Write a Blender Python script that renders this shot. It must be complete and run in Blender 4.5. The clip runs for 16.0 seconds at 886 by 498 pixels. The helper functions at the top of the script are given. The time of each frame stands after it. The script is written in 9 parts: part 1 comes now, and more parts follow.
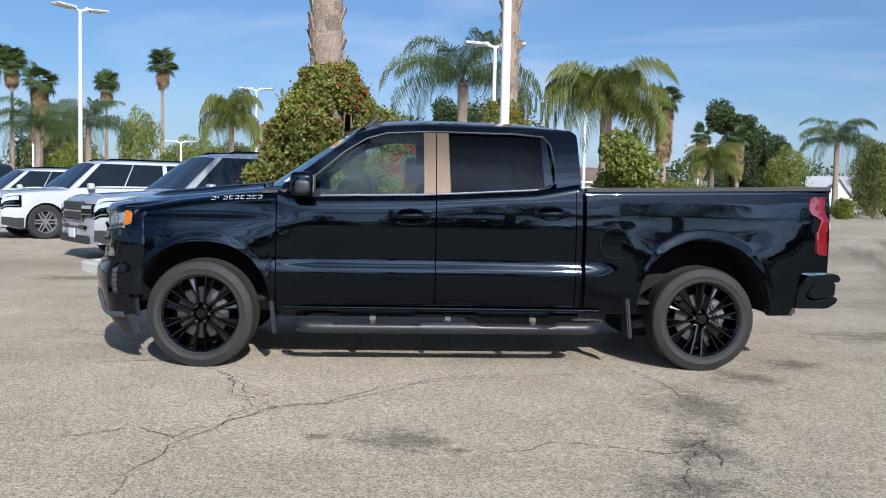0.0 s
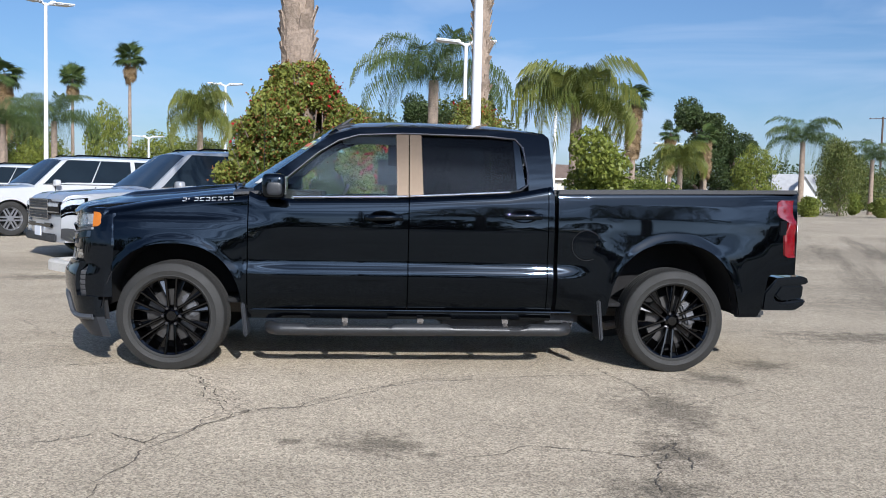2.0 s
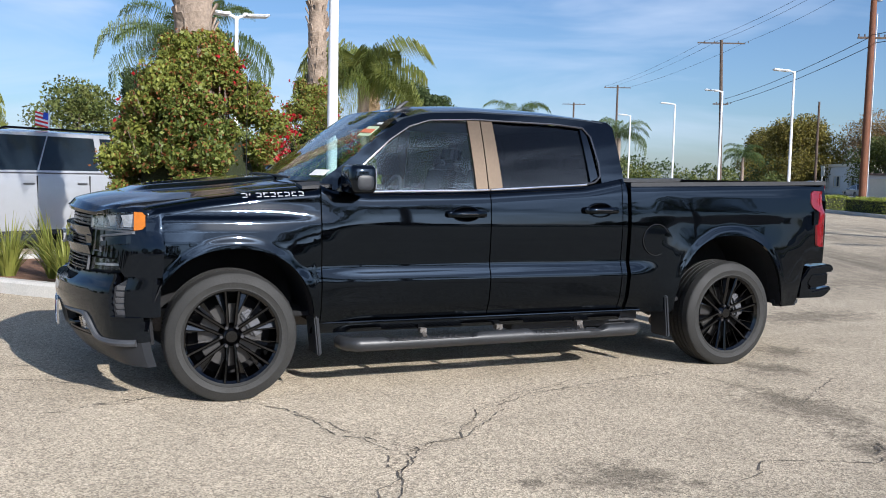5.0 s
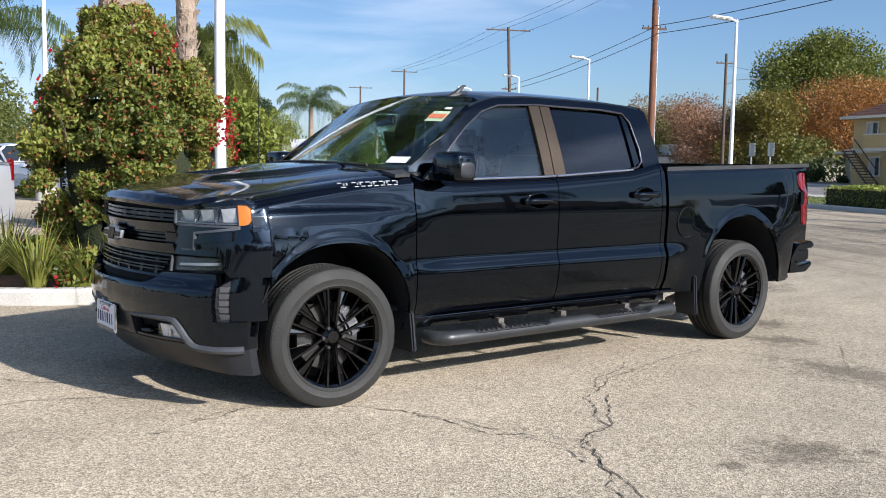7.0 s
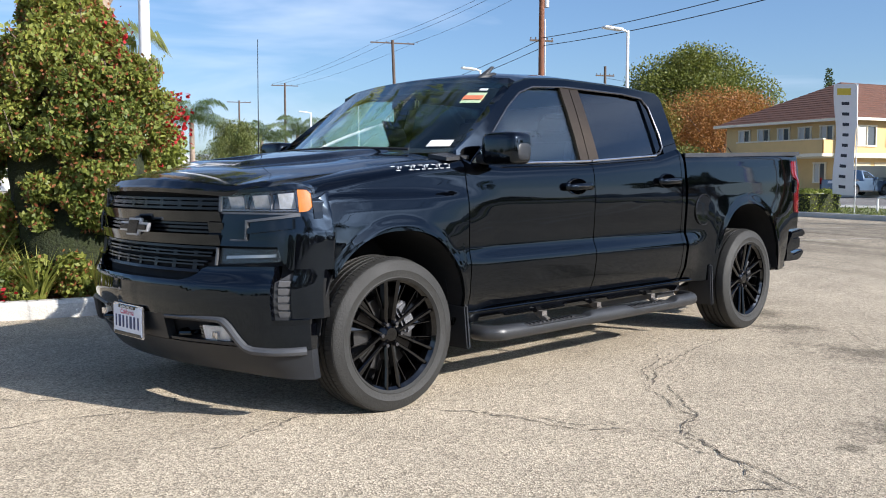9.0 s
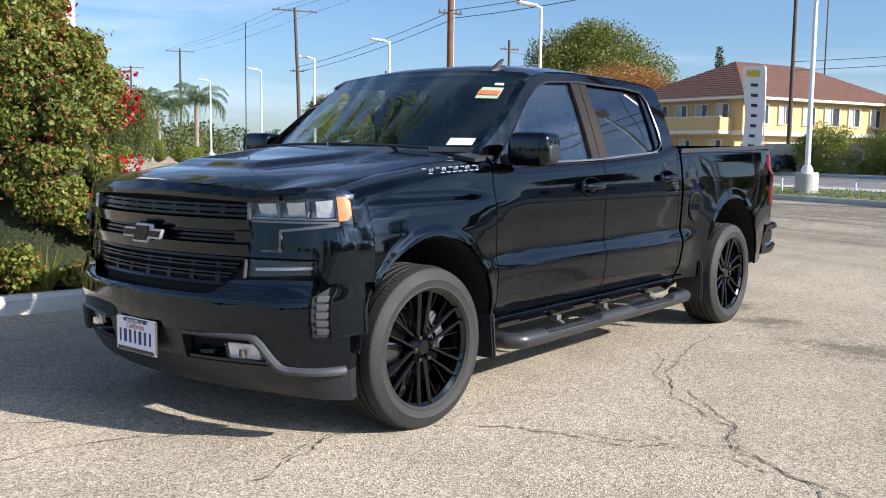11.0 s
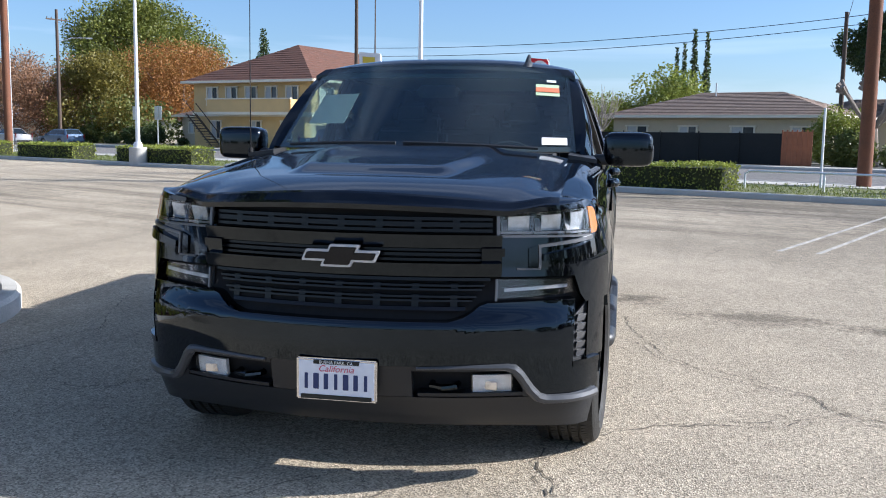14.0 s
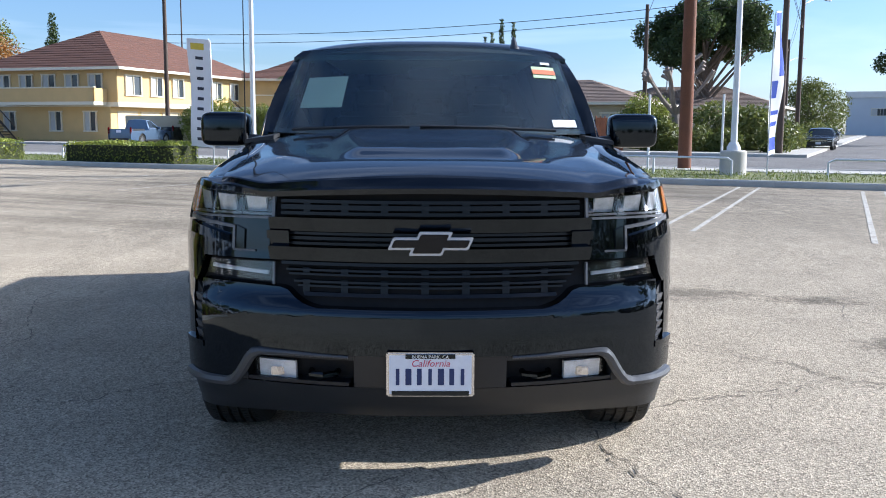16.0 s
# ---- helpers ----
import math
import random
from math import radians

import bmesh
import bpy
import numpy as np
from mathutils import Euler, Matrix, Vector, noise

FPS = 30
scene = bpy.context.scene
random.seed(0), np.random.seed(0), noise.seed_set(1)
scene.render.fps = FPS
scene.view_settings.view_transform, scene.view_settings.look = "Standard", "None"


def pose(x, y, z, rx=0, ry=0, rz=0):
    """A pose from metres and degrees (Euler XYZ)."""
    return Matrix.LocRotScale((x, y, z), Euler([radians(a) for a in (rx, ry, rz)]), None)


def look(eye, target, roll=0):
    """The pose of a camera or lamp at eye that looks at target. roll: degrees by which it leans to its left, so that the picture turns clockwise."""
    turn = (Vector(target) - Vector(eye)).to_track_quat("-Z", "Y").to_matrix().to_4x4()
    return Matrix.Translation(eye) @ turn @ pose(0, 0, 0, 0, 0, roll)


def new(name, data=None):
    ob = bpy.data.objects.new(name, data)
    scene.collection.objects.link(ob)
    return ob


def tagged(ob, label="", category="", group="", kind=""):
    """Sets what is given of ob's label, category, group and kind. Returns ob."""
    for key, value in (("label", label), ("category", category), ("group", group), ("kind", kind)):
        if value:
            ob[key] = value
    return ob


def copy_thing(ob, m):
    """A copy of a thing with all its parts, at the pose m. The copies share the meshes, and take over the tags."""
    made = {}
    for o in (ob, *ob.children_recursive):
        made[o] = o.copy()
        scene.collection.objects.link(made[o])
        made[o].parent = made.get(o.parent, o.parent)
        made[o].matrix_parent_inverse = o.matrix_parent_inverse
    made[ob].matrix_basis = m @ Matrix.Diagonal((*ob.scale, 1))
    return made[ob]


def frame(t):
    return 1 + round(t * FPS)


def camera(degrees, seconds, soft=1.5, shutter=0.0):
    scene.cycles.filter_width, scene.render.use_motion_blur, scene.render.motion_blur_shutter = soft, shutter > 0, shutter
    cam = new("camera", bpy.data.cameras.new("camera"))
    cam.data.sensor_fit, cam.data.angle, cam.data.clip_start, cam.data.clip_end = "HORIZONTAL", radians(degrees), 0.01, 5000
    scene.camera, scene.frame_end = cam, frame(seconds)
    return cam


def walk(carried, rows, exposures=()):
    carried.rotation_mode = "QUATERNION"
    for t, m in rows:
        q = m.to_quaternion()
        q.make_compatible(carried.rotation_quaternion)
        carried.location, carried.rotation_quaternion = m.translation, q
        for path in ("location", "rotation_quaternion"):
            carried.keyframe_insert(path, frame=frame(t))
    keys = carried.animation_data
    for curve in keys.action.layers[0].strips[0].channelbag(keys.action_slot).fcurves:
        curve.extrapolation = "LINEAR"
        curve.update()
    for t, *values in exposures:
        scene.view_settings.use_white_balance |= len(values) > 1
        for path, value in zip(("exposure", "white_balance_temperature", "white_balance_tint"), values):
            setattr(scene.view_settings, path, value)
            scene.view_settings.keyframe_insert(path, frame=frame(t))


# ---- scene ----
cam = camera(51.0, 16.0, 1.0)
PATH = [
    (0, (1.294, -7.804, 1.315), (1.43, -5.812, 1.193), 1.2),
    (0.5, (1.397, -7.83, 1.238), (1.531, -5.838, 1.125), 1.4),
    (1, (1.451, -7.832, 1.234), (1.592, -5.841, 1.12), 1.3),
    (1.5, (1.47, -7.821, 1.257), (1.628, -5.831, 1.136), 1.3),
    (2, (1.275, -7.803, 1.36), (1.475, -5.818, 1.231), 1.4),
    (2.5, (0.979, -7.699, 1.41), (1.251, -5.723, 1.266), 1.6),
    (3, (0.604, -7.5, 1.44), (0.975, -5.541, 1.283), 1.8),
    (3.2, (0.427, -7.428, 1.448), (0.842, -5.479, 1.283), 1.8),
    (5.3, (-1.349, -6.332, 1.363), (-0.477, -4.539, 1.203), 1.4),
    (5.5, (-1.519, -6.232, 1.349), (-0.606, -4.46, 1.186), 1.4),
    (6, (-1.92, -5.968, 1.356), (-0.904, -4.253, 1.186), 1.2),
    (6.5, (-2.28, -5.675, 1.37), (-1.163, -4.026, 1.191), 1.1),
    (7, (-2.645, -5.38, 1.371), (-1.433, -3.8, 1.187), 0.9),
    (7.5, (-2.854, -5.015, 1.351), (-1.563, -3.498, 1.169), 0.7),
    (8, (-3.023, -4.7, 1.308), (-1.673, -3.234, 1.137), 0.5),
    (8.5, (-3.133, -4.51, 1.24), (-1.744, -3.079, 1.083), 0.2),
    (9, (-3.138, -4.459, 1.186), (-1.73, -3.046, 1.035), -0.0),
    (9.2, (-3.132, -4.452, 1.179), (-1.719, -3.045, 1.027), -0.1),
    (11.3, (-3.544, -3.554, 1.379), (-1.952, -2.365, 1.156), 0.8),
    (11.5, (-3.675, -3.395, 1.394), (-2.051, -2.249, 1.168), 0.8),
    (12, (-3.865, -2.964, 1.371), (-2.161, -1.942, 1.136), 0.9),
    (12.5, (-4.034, -2.496, 1.374), (-2.253, -1.62, 1.132), 0.9),
    (13, (-4.18, -2.02, 1.372), (-2.328, -1.305, 1.128), 0.9),
    (13.5, (-4.237, -1.532, 1.39), (-2.327, -0.989, 1.147), 1.0),
    (14, (-4.323, -1.037, 1.408), (-2.373, -0.665, 1.166), 0.9),
    (14.5, (-4.288, -0.623, 1.403), (-2.315, -0.404, 1.155), 0.9),
    (15, (-4.276, -0.257, 1.387), (-2.293, -0.163, 1.143), 0.6),
    (15.5, (-4.283, -0.022, 1.385), (-2.299, -0.013, 1.133), 0.5),
    (16, (-4.284, 0.031, 1.369), (-2.302, -0.003, 1.108), 0.3),
]
walk(cam, [(t, look(eye, target, roll)) for t, eye, target, roll in PATH], [(0, 0.66, 5540, 11), (5.5, 0.98, 5780, 11), (9, 1.22, 5900, 11), (13, 1.34, 5720, 11), (16, 1.45, 5520, 11)])

# ---------------------------------------------------------------- light
SUN_WAY = Vector((0.45, -1.9, 1.0)).normalized()          # towards the sun
sun = new("sun", bpy.data.lights.new("sun", "SUN"))
sun.data.energy, sun.data.angle, sun.data.color = 3.75, radians(0.55), (1.0, 0.9, 0.76)
sun.matrix_world = look(SUN_WAY * 60, (0, 0, 0))

world = bpy.data.worlds.new("sky")
scene.world = world
world.use_nodes = True
wn, wl = world.node_tree.nodes, world.node_tree.links
wn.clear()
w_out = wn.new("ShaderNodeOutputWorld")
w_bg = wn.new("ShaderNodeBackground")
w_bg.inputs["Strength"].default_value = 0.058
w_sky = wn.new("ShaderNodeTexSky")
w_sky.sky_type, w_sky.sun_disc = "NISHITA", False
w_sky.sun_elevation = math.asin(SUN_WAY.z)
w_sky.sun_rotation = math.atan2(SUN_WAY.x, SUN_WAY.y)
w_sky.altitude = 300
w_sky.air_density, w_sky.dust_density, w_sky.ozone_density = 1.0, 0.9, 4.6
# thin cirrus all over the sky
w_co = wn.new("ShaderNodeTexCoord")
w_map = wn.new("ShaderNodeMapping")
w_map.inputs["Rotation"].default_value = (0.0, 0.0, 0.5)
w_map.inputs["Scale"].default_value = (1.6, 0.9, 7.0)
w_n1 = wn.new("ShaderNodeTexNoise")
w_n1.inputs["Scale"].default_value, w_n1.inputs["Detail"].default_value, w_n1.inputs["Roughness"].default_value = 1.7, 5.0, 0.52
w_n1.inputs["Distortion"].default_value = 0.6
w_rp = wn.new("ShaderNodeMapRange")
w_rp.inputs["From Min"].default_value, w_rp.inputs["From Max"].default_value = 0.46, 0.7
w_rp.inputs["To Min"].default_value, w_rp.inputs["To Max"].default_value = 0.04, 0.55
w_mix = wn.new("ShaderNodeMix")
w_mix.data_type = "RGBA"
wl.new(w_co.outputs["Generated"], w_map.inputs["Vector"])
wl.new(w_map.outputs["Vector"], w_n1.inputs["Vector"])
wl.new(w_n1.outputs["Fac"], w_rp.inputs["Value"])
w_sep = wn.new("ShaderNodeSeparateXYZ")
w_fade = wn.new("ShaderNodeMapRange")
w_fade.inputs["From Min"].default_value, w_fade.inputs["From Max"].default_value = 0.3, 0.75
w_fade.inputs["To Min"].default_value, w_fade.inputs["To Max"].default_value = 1.0, 0.5
w_thin = wn.new("ShaderNodeMath")
w_thin.operation = "MULTIPLY"
wl.new(w_co.outputs["Generated"], w_sep.inputs["Vector"])
wl.new(w_sep.outputs["Z"], w_fade.inputs["Value"])
wl.new(w_rp.outputs["Result"], w_thin.inputs[0])
wl.new(w_fade.outputs["Result"], w_thin.inputs[1])
# thin ice cloud scatters forward: brighter towards the sun
w_dot = wn.new("ShaderNodeVectorMath")
w_dot.operation = "DOT_PRODUCT"
w_dot.inputs[1].default_value = SUN_WAY
w_pos = wn.new("ShaderNodeMath")
w_pos.operation = "MAXIMUM"
w_pos.inputs[1].default_value = 0.0
w_pow = wn.new("ShaderNodeMath")
w_pow.operation = "POWER"
w_pow.inputs[1].default_value = 13.0
w_gain = wn.new("ShaderNodeMath")
w_gain.operation = "MULTIPLY_ADD"
w_gain.inputs[1].default_value, w_gain.inputs[2].default_value = 22.0, 1.0
w_lit = wn.new("ShaderNodeVectorMath")
w_lit.operation = "SCALE"
w_lit.inputs[0].default_value = (7.4, 8.0, 9.0)
wl.new(w_co.outputs["Generated"], w_dot.inputs[0])
wl.new(w_dot.outputs["Value"], w_pos.inputs[0])
wl.new(w_pos.outputs[0], w_pow.inputs[0])
wl.new(w_pow.outputs[0], w_gain.inputs[0])
wl.new(w_gain.outputs[0], w_lit.inputs["Scale"])
wl.new(w_lit.outputs["Vector"], w_mix.inputs["B"])
wl.new(w_thin.outputs[0], w_mix.inputs["Factor"])
wl.new(w_sky.outputs["Color"], w_mix.inputs["A"])
wl.new(w_mix.outputs["Result"], w_bg.inputs["Color"])
wl.new(w_bg.outputs["Background"], w_out.inputs["Surface"])


# ---------------------------------------------------------------- materials
def mat(name, base, rough=0.6, metal=0.0, var=0.12, scale=6.0, fine=60.0, bump=0.0, coat=0.0, spec=0.5, island=0.0, rvar=0.1, trans=0.0, ior=1.45, coat_ior=1.5):
    """Principled surface with colour variation at two scales, roughness variation and fine relief."""
    m = bpy.data.materials.new(name)
    m.use_nodes = True
    n, l = m.node_tree.nodes, m.node_tree.links
    p = n["Principled BSDF"]
    p.inputs["Metallic"].default_value = metal
    p.inputs["Specular IOR Level"].default_value = spec
    p.inputs["IOR"].default_value = ior
    p.inputs["Coat Weight"].default_value = coat
    p.inputs["Coat Roughness"].default_value = 0.025
    p.inputs["Coat IOR"].default_value = coat_ior
    p.inputs["Transmission Weight"].default_value = trans
    co = n.new("ShaderNodeTexCoord")
    big = n.new("ShaderNodeTexNoise")
    big.inputs["Scale"].default_value, big.inputs["Detail"].default_value = scale, 5.0
    small = n.new("ShaderNodeTexNoise")
    small.inputs["Scale"].default_value, small.inputs["Detail"].default_value = fine, 3.0
    l.new(co.outputs["Object"], big.inputs["Vector"])
    l.new(co.outputs["Object"], small.inputs["Vector"])
    add = n.new("ShaderNodeMath")
    add.operation = "ADD"
    l.new(big.outputs["Fac"], add.inputs[0])
    l.new(small.outputs["Fac"], add.inputs[1])
    src = add.outputs[0]
    if island:
        geo = n.new("ShaderNodeNewGeometry")
        mul = n.new("ShaderNodeMath")
        mul.operation = "MULTIPLY_ADD"
        mul.inputs[1].default_value, mul.inputs[2].default_value = island, -island / 2
        l.new(geo.outputs["Random Per Island"], mul.inputs[0])
        add2 = n.new("ShaderNodeMath")
        add2.operation = "ADD"
        l.new(src, add2.inputs[0])
        l.new(mul.outputs[0], add2.inputs[1])
        src = add2.outputs[0]
    rng = n.new("ShaderNodeMapRange")
    rng.inputs["From Min"].default_value, rng.inputs["From Max"].default_value = 0.6, 1.4
    rng.inputs["To Min"].default_value, rng.inputs["To Max"].default_value = 1 - var, 1 + var
    rng.clamp = False
    l.new(src, rng.inputs["Value"])
    mul = n.new("ShaderNodeMix")
    mul.data_type, mul.blend_type = "RGBA", "MULTIPLY"
    mul.inputs["Factor"].default_value = 1.0
    mul.inputs["A"].default_value = (*base, 1)
    l.new(rng.outputs["Result"], mul.inputs["B"])
    l.new(mul.outputs["Result"], p.inputs["Base Color"])
    rr = n.new("ShaderNodeMapRange")
    rr.inputs["From Min"].default_value, rr.inputs["From Max"].default_value = 0.3, 0.7
    rr.inputs["To Min"].default_value, rr.inputs["To Max"].default_value = max(0.0, rough * (1 - rvar)), min(1.0, rough * (1 + rvar))
    l.new(big.outputs["Fac"], rr.inputs["Value"])
    l.new(rr.outputs["Result"], p.inputs["Roughness"])
    if bump:
        b = n.new("ShaderNodeBump")
        b.inputs["Strength"].default_value, b.inputs["Distance"].default_value = bump, 0.02
        l.new(small.outputs["Fac"], b.inputs["Height"])
        l.new(b.outputs["Normal"], p.inputs["Normal"])
    return m


def leaf_mat(name, a, b, rough=0.5, back=0.35):
    """Leaves: two greens from leaf to leaf, some light passing through."""
    m = bpy.data.materials.new(name)
    m.use_nodes = True
    n, l = m.node_tree.nodes, m.node_tree.links
    p = n["Principled BSDF"]
    p.inputs["Roughness"].default_value = rough
    p.inputs["Specular IOR Level"].default_value = 0.35
    geo = n.new("ShaderNodeNewGeometry")
    mix = n.new("ShaderNodeMix")
    mix.data_type = "RGBA"
    mix.inputs["A"].default_value, mix.inputs["B"].default_value = (*a, 1), (*b, 1)
    co = n.new("ShaderNodeTexCoord")
    no = n.new("ShaderNodeTexNoise")
    no.inputs["Scale"].default_value = 0.8
    l.new(co.outputs["Object"], no.inputs["Vector"])
    av = n.new("ShaderNodeMath")
    av.operation = "MULTIPLY_ADD"
    av.inputs[1].default_value = 0.6
    sub = n.new("ShaderNodeMath")
    sub.operation = "MULTIPLY_ADD"
    sub.inputs[1].default_value, sub.inputs[2].default_value = 1.4, -0.5
    l.new(no.outputs["Fac"], sub.inputs[0])
    l.new(geo.outputs["Random Per Island"], av.inputs[0])
    l.new(sub.outputs[0], av.inputs[2])
    l.new(av.outputs[0], mix.inputs["Factor"])
    l.new(mix.outputs["Result"], p.inputs["Base Color"])
    tr = n.new("ShaderNodeBsdfTranslucent")
    l.new(mix.outputs["Result"], tr.inputs["Color"])
    ms = n.new("ShaderNodeMixShader")
    ms.inputs["Fac"].default_value = back
    l.new(p.outputs["BSDF"], ms.inputs[1])
    l.new(tr.outputs["BSDF"], ms.inputs[2])
    l.new(ms.outputs["Shader"], n["Material Output"].inputs["Surface"])
    return m


def glass_mat(name, tint, clear, rough=0.0, gloss=0.03, bend=3.6):
    """Tinted pane: mirror gloss by Fresnel over a see-through tint."""
    m = bpy.data.materials.new(name)
    m.use_nodes = True
    n, l = m.node_tree.nodes, m.node_tree.links
    n.remove(n["Principled BSDF"])
    tr = n.new("ShaderNodeBsdfTransparent")
    tr.inputs["Color"].default_value = (*[clear * c for c in tint], 1)
    gl = n.new("ShaderNodeBsdfGlossy")
    gl.inputs["Roughness"].default_value = rough
    lw = n.new("ShaderNodeLayerWeight")
    lw.inputs["Blend"].default_value = 0.5
    pw = n.new("ShaderNodeMath")
    pw.operation = "POWER"
    pw.inputs[1].default_value = bend
    l.new(lw.outputs["Facing"], pw.inputs[0])
    fr = n.new("ShaderNodeMath")
    fr.operation = "MULTIPLY_ADD"
    fr.inputs[1].default_value, fr.inputs[2].default_value = 0.9, gloss
    l.new(pw.outputs[0], fr.inputs[0])
    ms = n.new("ShaderNodeMixShader")
    l.new(fr.outputs[0], ms.inputs["Fac"])
    l.new(tr.outputs["BSDF"], ms.inputs[1])
    l.new(gl.outputs["BSDF"], ms.inputs[2])
    l.new(ms.outputs["Shader"], n["Material Output"].inputs["Surface"])
    return m


def asphalt_mat(name, base, stains=(), dark=0.5, grain=1.0):
    """Worn asphalt: stone specks, broad patches, streaks, and oil or damp stains and wide darker areas at given places
    (x, y, rx, ry).
    """
    m = bpy.data.materials.new(name)
    m.use_nodes = True
    n, l = m.node_tree.nodes, m.node_tree.links
    p = n["Principled BSDF"]
    p.inputs["Roughness"].default_value = 0.92
    p.inputs["Specular IOR Level"].default_value = 0.2
    p.inputs["Diffuse Roughness"].default_value = 0.2
    co = n.new("ShaderNodeTexCoord")

    def noise_node(scale, detail=4.0, rough=0.55, vec=None):
        t = n.new("ShaderNodeTexNoise")
        t.inputs["Scale"].default_value, t.inputs["Detail"].default_value, t.inputs["Roughness"].default_value = scale, detail, rough
        l.new(vec or co.outputs["Object"], t.inputs["Vector"])
        return t.outputs["Fac"]

    def rng(src, a, b, c, d):
        r = n.new("ShaderNodeMapRange")
        for k, v in zip(("From Min", "From Max", "To Min", "To Max"), (a, b, c, d)):
            r.inputs[k].default_value = v
        l.new(src, r.inputs["Value"])
        return r.outputs["Result"]

    def mul(a, b):
        x = n.new("ShaderNodeMath")
        x.operation = "MULTIPLY"
        l.new(a, x.inputs[0])
        l.new(b, x.inputs[1])
        return x.outputs[0]

    vor = n.new("ShaderNodeTexVoronoi")
    vor.inputs["Scale"].default_value = 120.0
    l.new(co.outputs["Object"], vor.inputs["Vector"])
    sep = n.new("ShaderNodeSeparateColor")
    l.new(vor.outputs["Color"], sep.inputs["Color"])
    tone = rng(sep.outputs["Red"], 0.0, 1.0, 1 - 0.5 * grain, 1 + 0.5 * grain)
    tone = mul(tone, rng(noise_node(22, 3), 0.3, 0.7, 0.86, 1.12))
    tone = mul(tone, rng(noise_node(1.7, 5), 0.3, 0.7, 0.92, 1.08))
    tone = mul(tone, rng(noise_node(0.22, 6, 0.6), 0.35, 0.65, 0.86, 1.08))
    mp = n.new("ShaderNodeMapping")
    mp.inputs["Scale"].default_value = (0.12, 1.1, 1.0)
    mp.inputs["Rotation"].default_value = (0, 0, -0.35)
    l.new(co.outputs["Object"], mp.inputs["Vector"])
    tone = mul(tone, rng(noise_node(0.9, 5, 0.6, mp.outputs["Vector"]), 0.5, 0.68, 1.0, 0.84))
    if stains:
        # dark wheel streaks along the aisles of the open lot
        turn_n = n.new("ShaderNodeMapping")
        turn_n.inputs["Rotation"].default_value = (0, 0, -1.112)
        l.new(co.outputs["Object"], turn_n.inputs["Vector"])
        thin = n.new("ShaderNodeMapping")
        thin.inputs["Scale"].default_value = (0.09, 1.3, 1.0)
        l.new(turn_n.outputs["Vector"], thin.inputs["Vector"])
        far = n.new("ShaderNodeMapping")
        far.inputs["Location"].default_value, far.inputs["Scale"].default_value = (-1.5, -0.35, 0), (1 / 12, 1 / 20, 1)
        l.new(co.outputs["Object"], far.inputs["Vector"])
        fl = n.new("ShaderNodeVectorMath")
        fl.operation = "LENGTH"
        l.new(far.outputs["Vector"], fl.inputs[0])
        inside = rng(fl.outputs["Value"], 0.6, 1.0, 1.0, 0.0)
        deep_n = mul(inside, rng(noise_node(1.0, 6, 0.65, thin.outputs["Vector"]), 0.46, 0.62, 0.0, 0.42))
        tone = mul(tone, rng(deep_n, 0.0, 1.0, 1.0, 0.0))
    edge = noise_node(5.5, 5, 0.7)
    for x, y, rx, ry, *deep in stains:
        s = n.new("ShaderNodeMapping")
        s.inputs["Location"].default_value = (-x / rx, -y / ry, 0)
        s.inputs["Scale"].default_value = (1 / rx, 1 / ry, 1)
        l.new(co.outputs["Object"], s.inputs["Vector"])
        ln = n.new("ShaderNodeVectorMath")
        ln.operation = "LENGTH"
        l.new(s.outputs["Vector"], ln.inputs[0])
        ad = n.new("ShaderNodeMath")
        ad.operation = "MULTIPLY_ADD"
        ad.inputs[1].default_value = 2.6
        l.new(edge, ad.inputs[0])
        l.new(ln.outputs["Value"], ad.inputs[2])
        tone = mul(tone, rng(ad.outputs[0], 1.55, 2.25, deep[0] if deep else dark, 1.0))
    mixc = n.new("ShaderNodeMix")
    mixc.data_type, mixc.blend_type = "RGBA", "MULTIPLY"
    mixc.inputs["Factor"].default_value = 1.0
    mixc.inputs["A"].default_value = (*base, 1)
    l.new(tone, mixc.inputs["B"])
    l.new(mixc.outputs["Result"], p.inputs["Base Color"])
    b = n.new("ShaderNodeBump")
    b.inputs["Strength"].default_value, b.inputs["Distance"].default_value = 0.6, 0.006
    l.new(vor.outputs["Distance"], b.inputs["Height"])
    l.new(b.outputs["Normal"], p.inputs["Normal"])
    return m


# entries with a fifth value are wide darker areas of the lot
STAINS_AND_AREAS = [(1.42, -2.95, 0.36, 0.3), (0.98, -2.9, 0.1, 0.1), (1.72, -3.15, 0.09, 0.1), (3.3, -2.2, 0.42, 0.7), (3.0, -3.1, 0.25, 0.5), (4.62, -0.68, 0.3, 0.28), (6.3, 0.8, 1.2, 0.5), (-2.9, 5.6, 1.0, 0.5), (4.0, -1.2, 0.3, 0.35), (2.7, -3.75, 0.3, 0.3), (16.0, -6.5, 8.0, 5.0, 0.72), (19.0, 5.0, 7.0, 6.0, 0.76), (9.0, 3.5, 2.5, 1.2, 0.8), (-4.0, 8.0, 3.0, 1.5, 0.8), (12.0, 14.0, 8.0, 4.0, 0.78), (9.5, -5.0, 5.5, 4.5, 0.8), (12.0, 4.5, 6.0, 4.5, 0.78), (4.5, -10.5, 4.0, 3.0, 0.86), (3.0, 17.0, 5.0, 4.0, 0.8), (20.0, -2.0, 6.0, 9.0, 0.72)]
M_LOT = asphalt_mat("lot_asphalt", (0.388, 0.331, 0.248), STAINS_AND_AREAS, 0.5)
M_ROAD = asphalt_mat("street_asphalt", (0.2, 0.19, 0.18), (), grain=0.6)
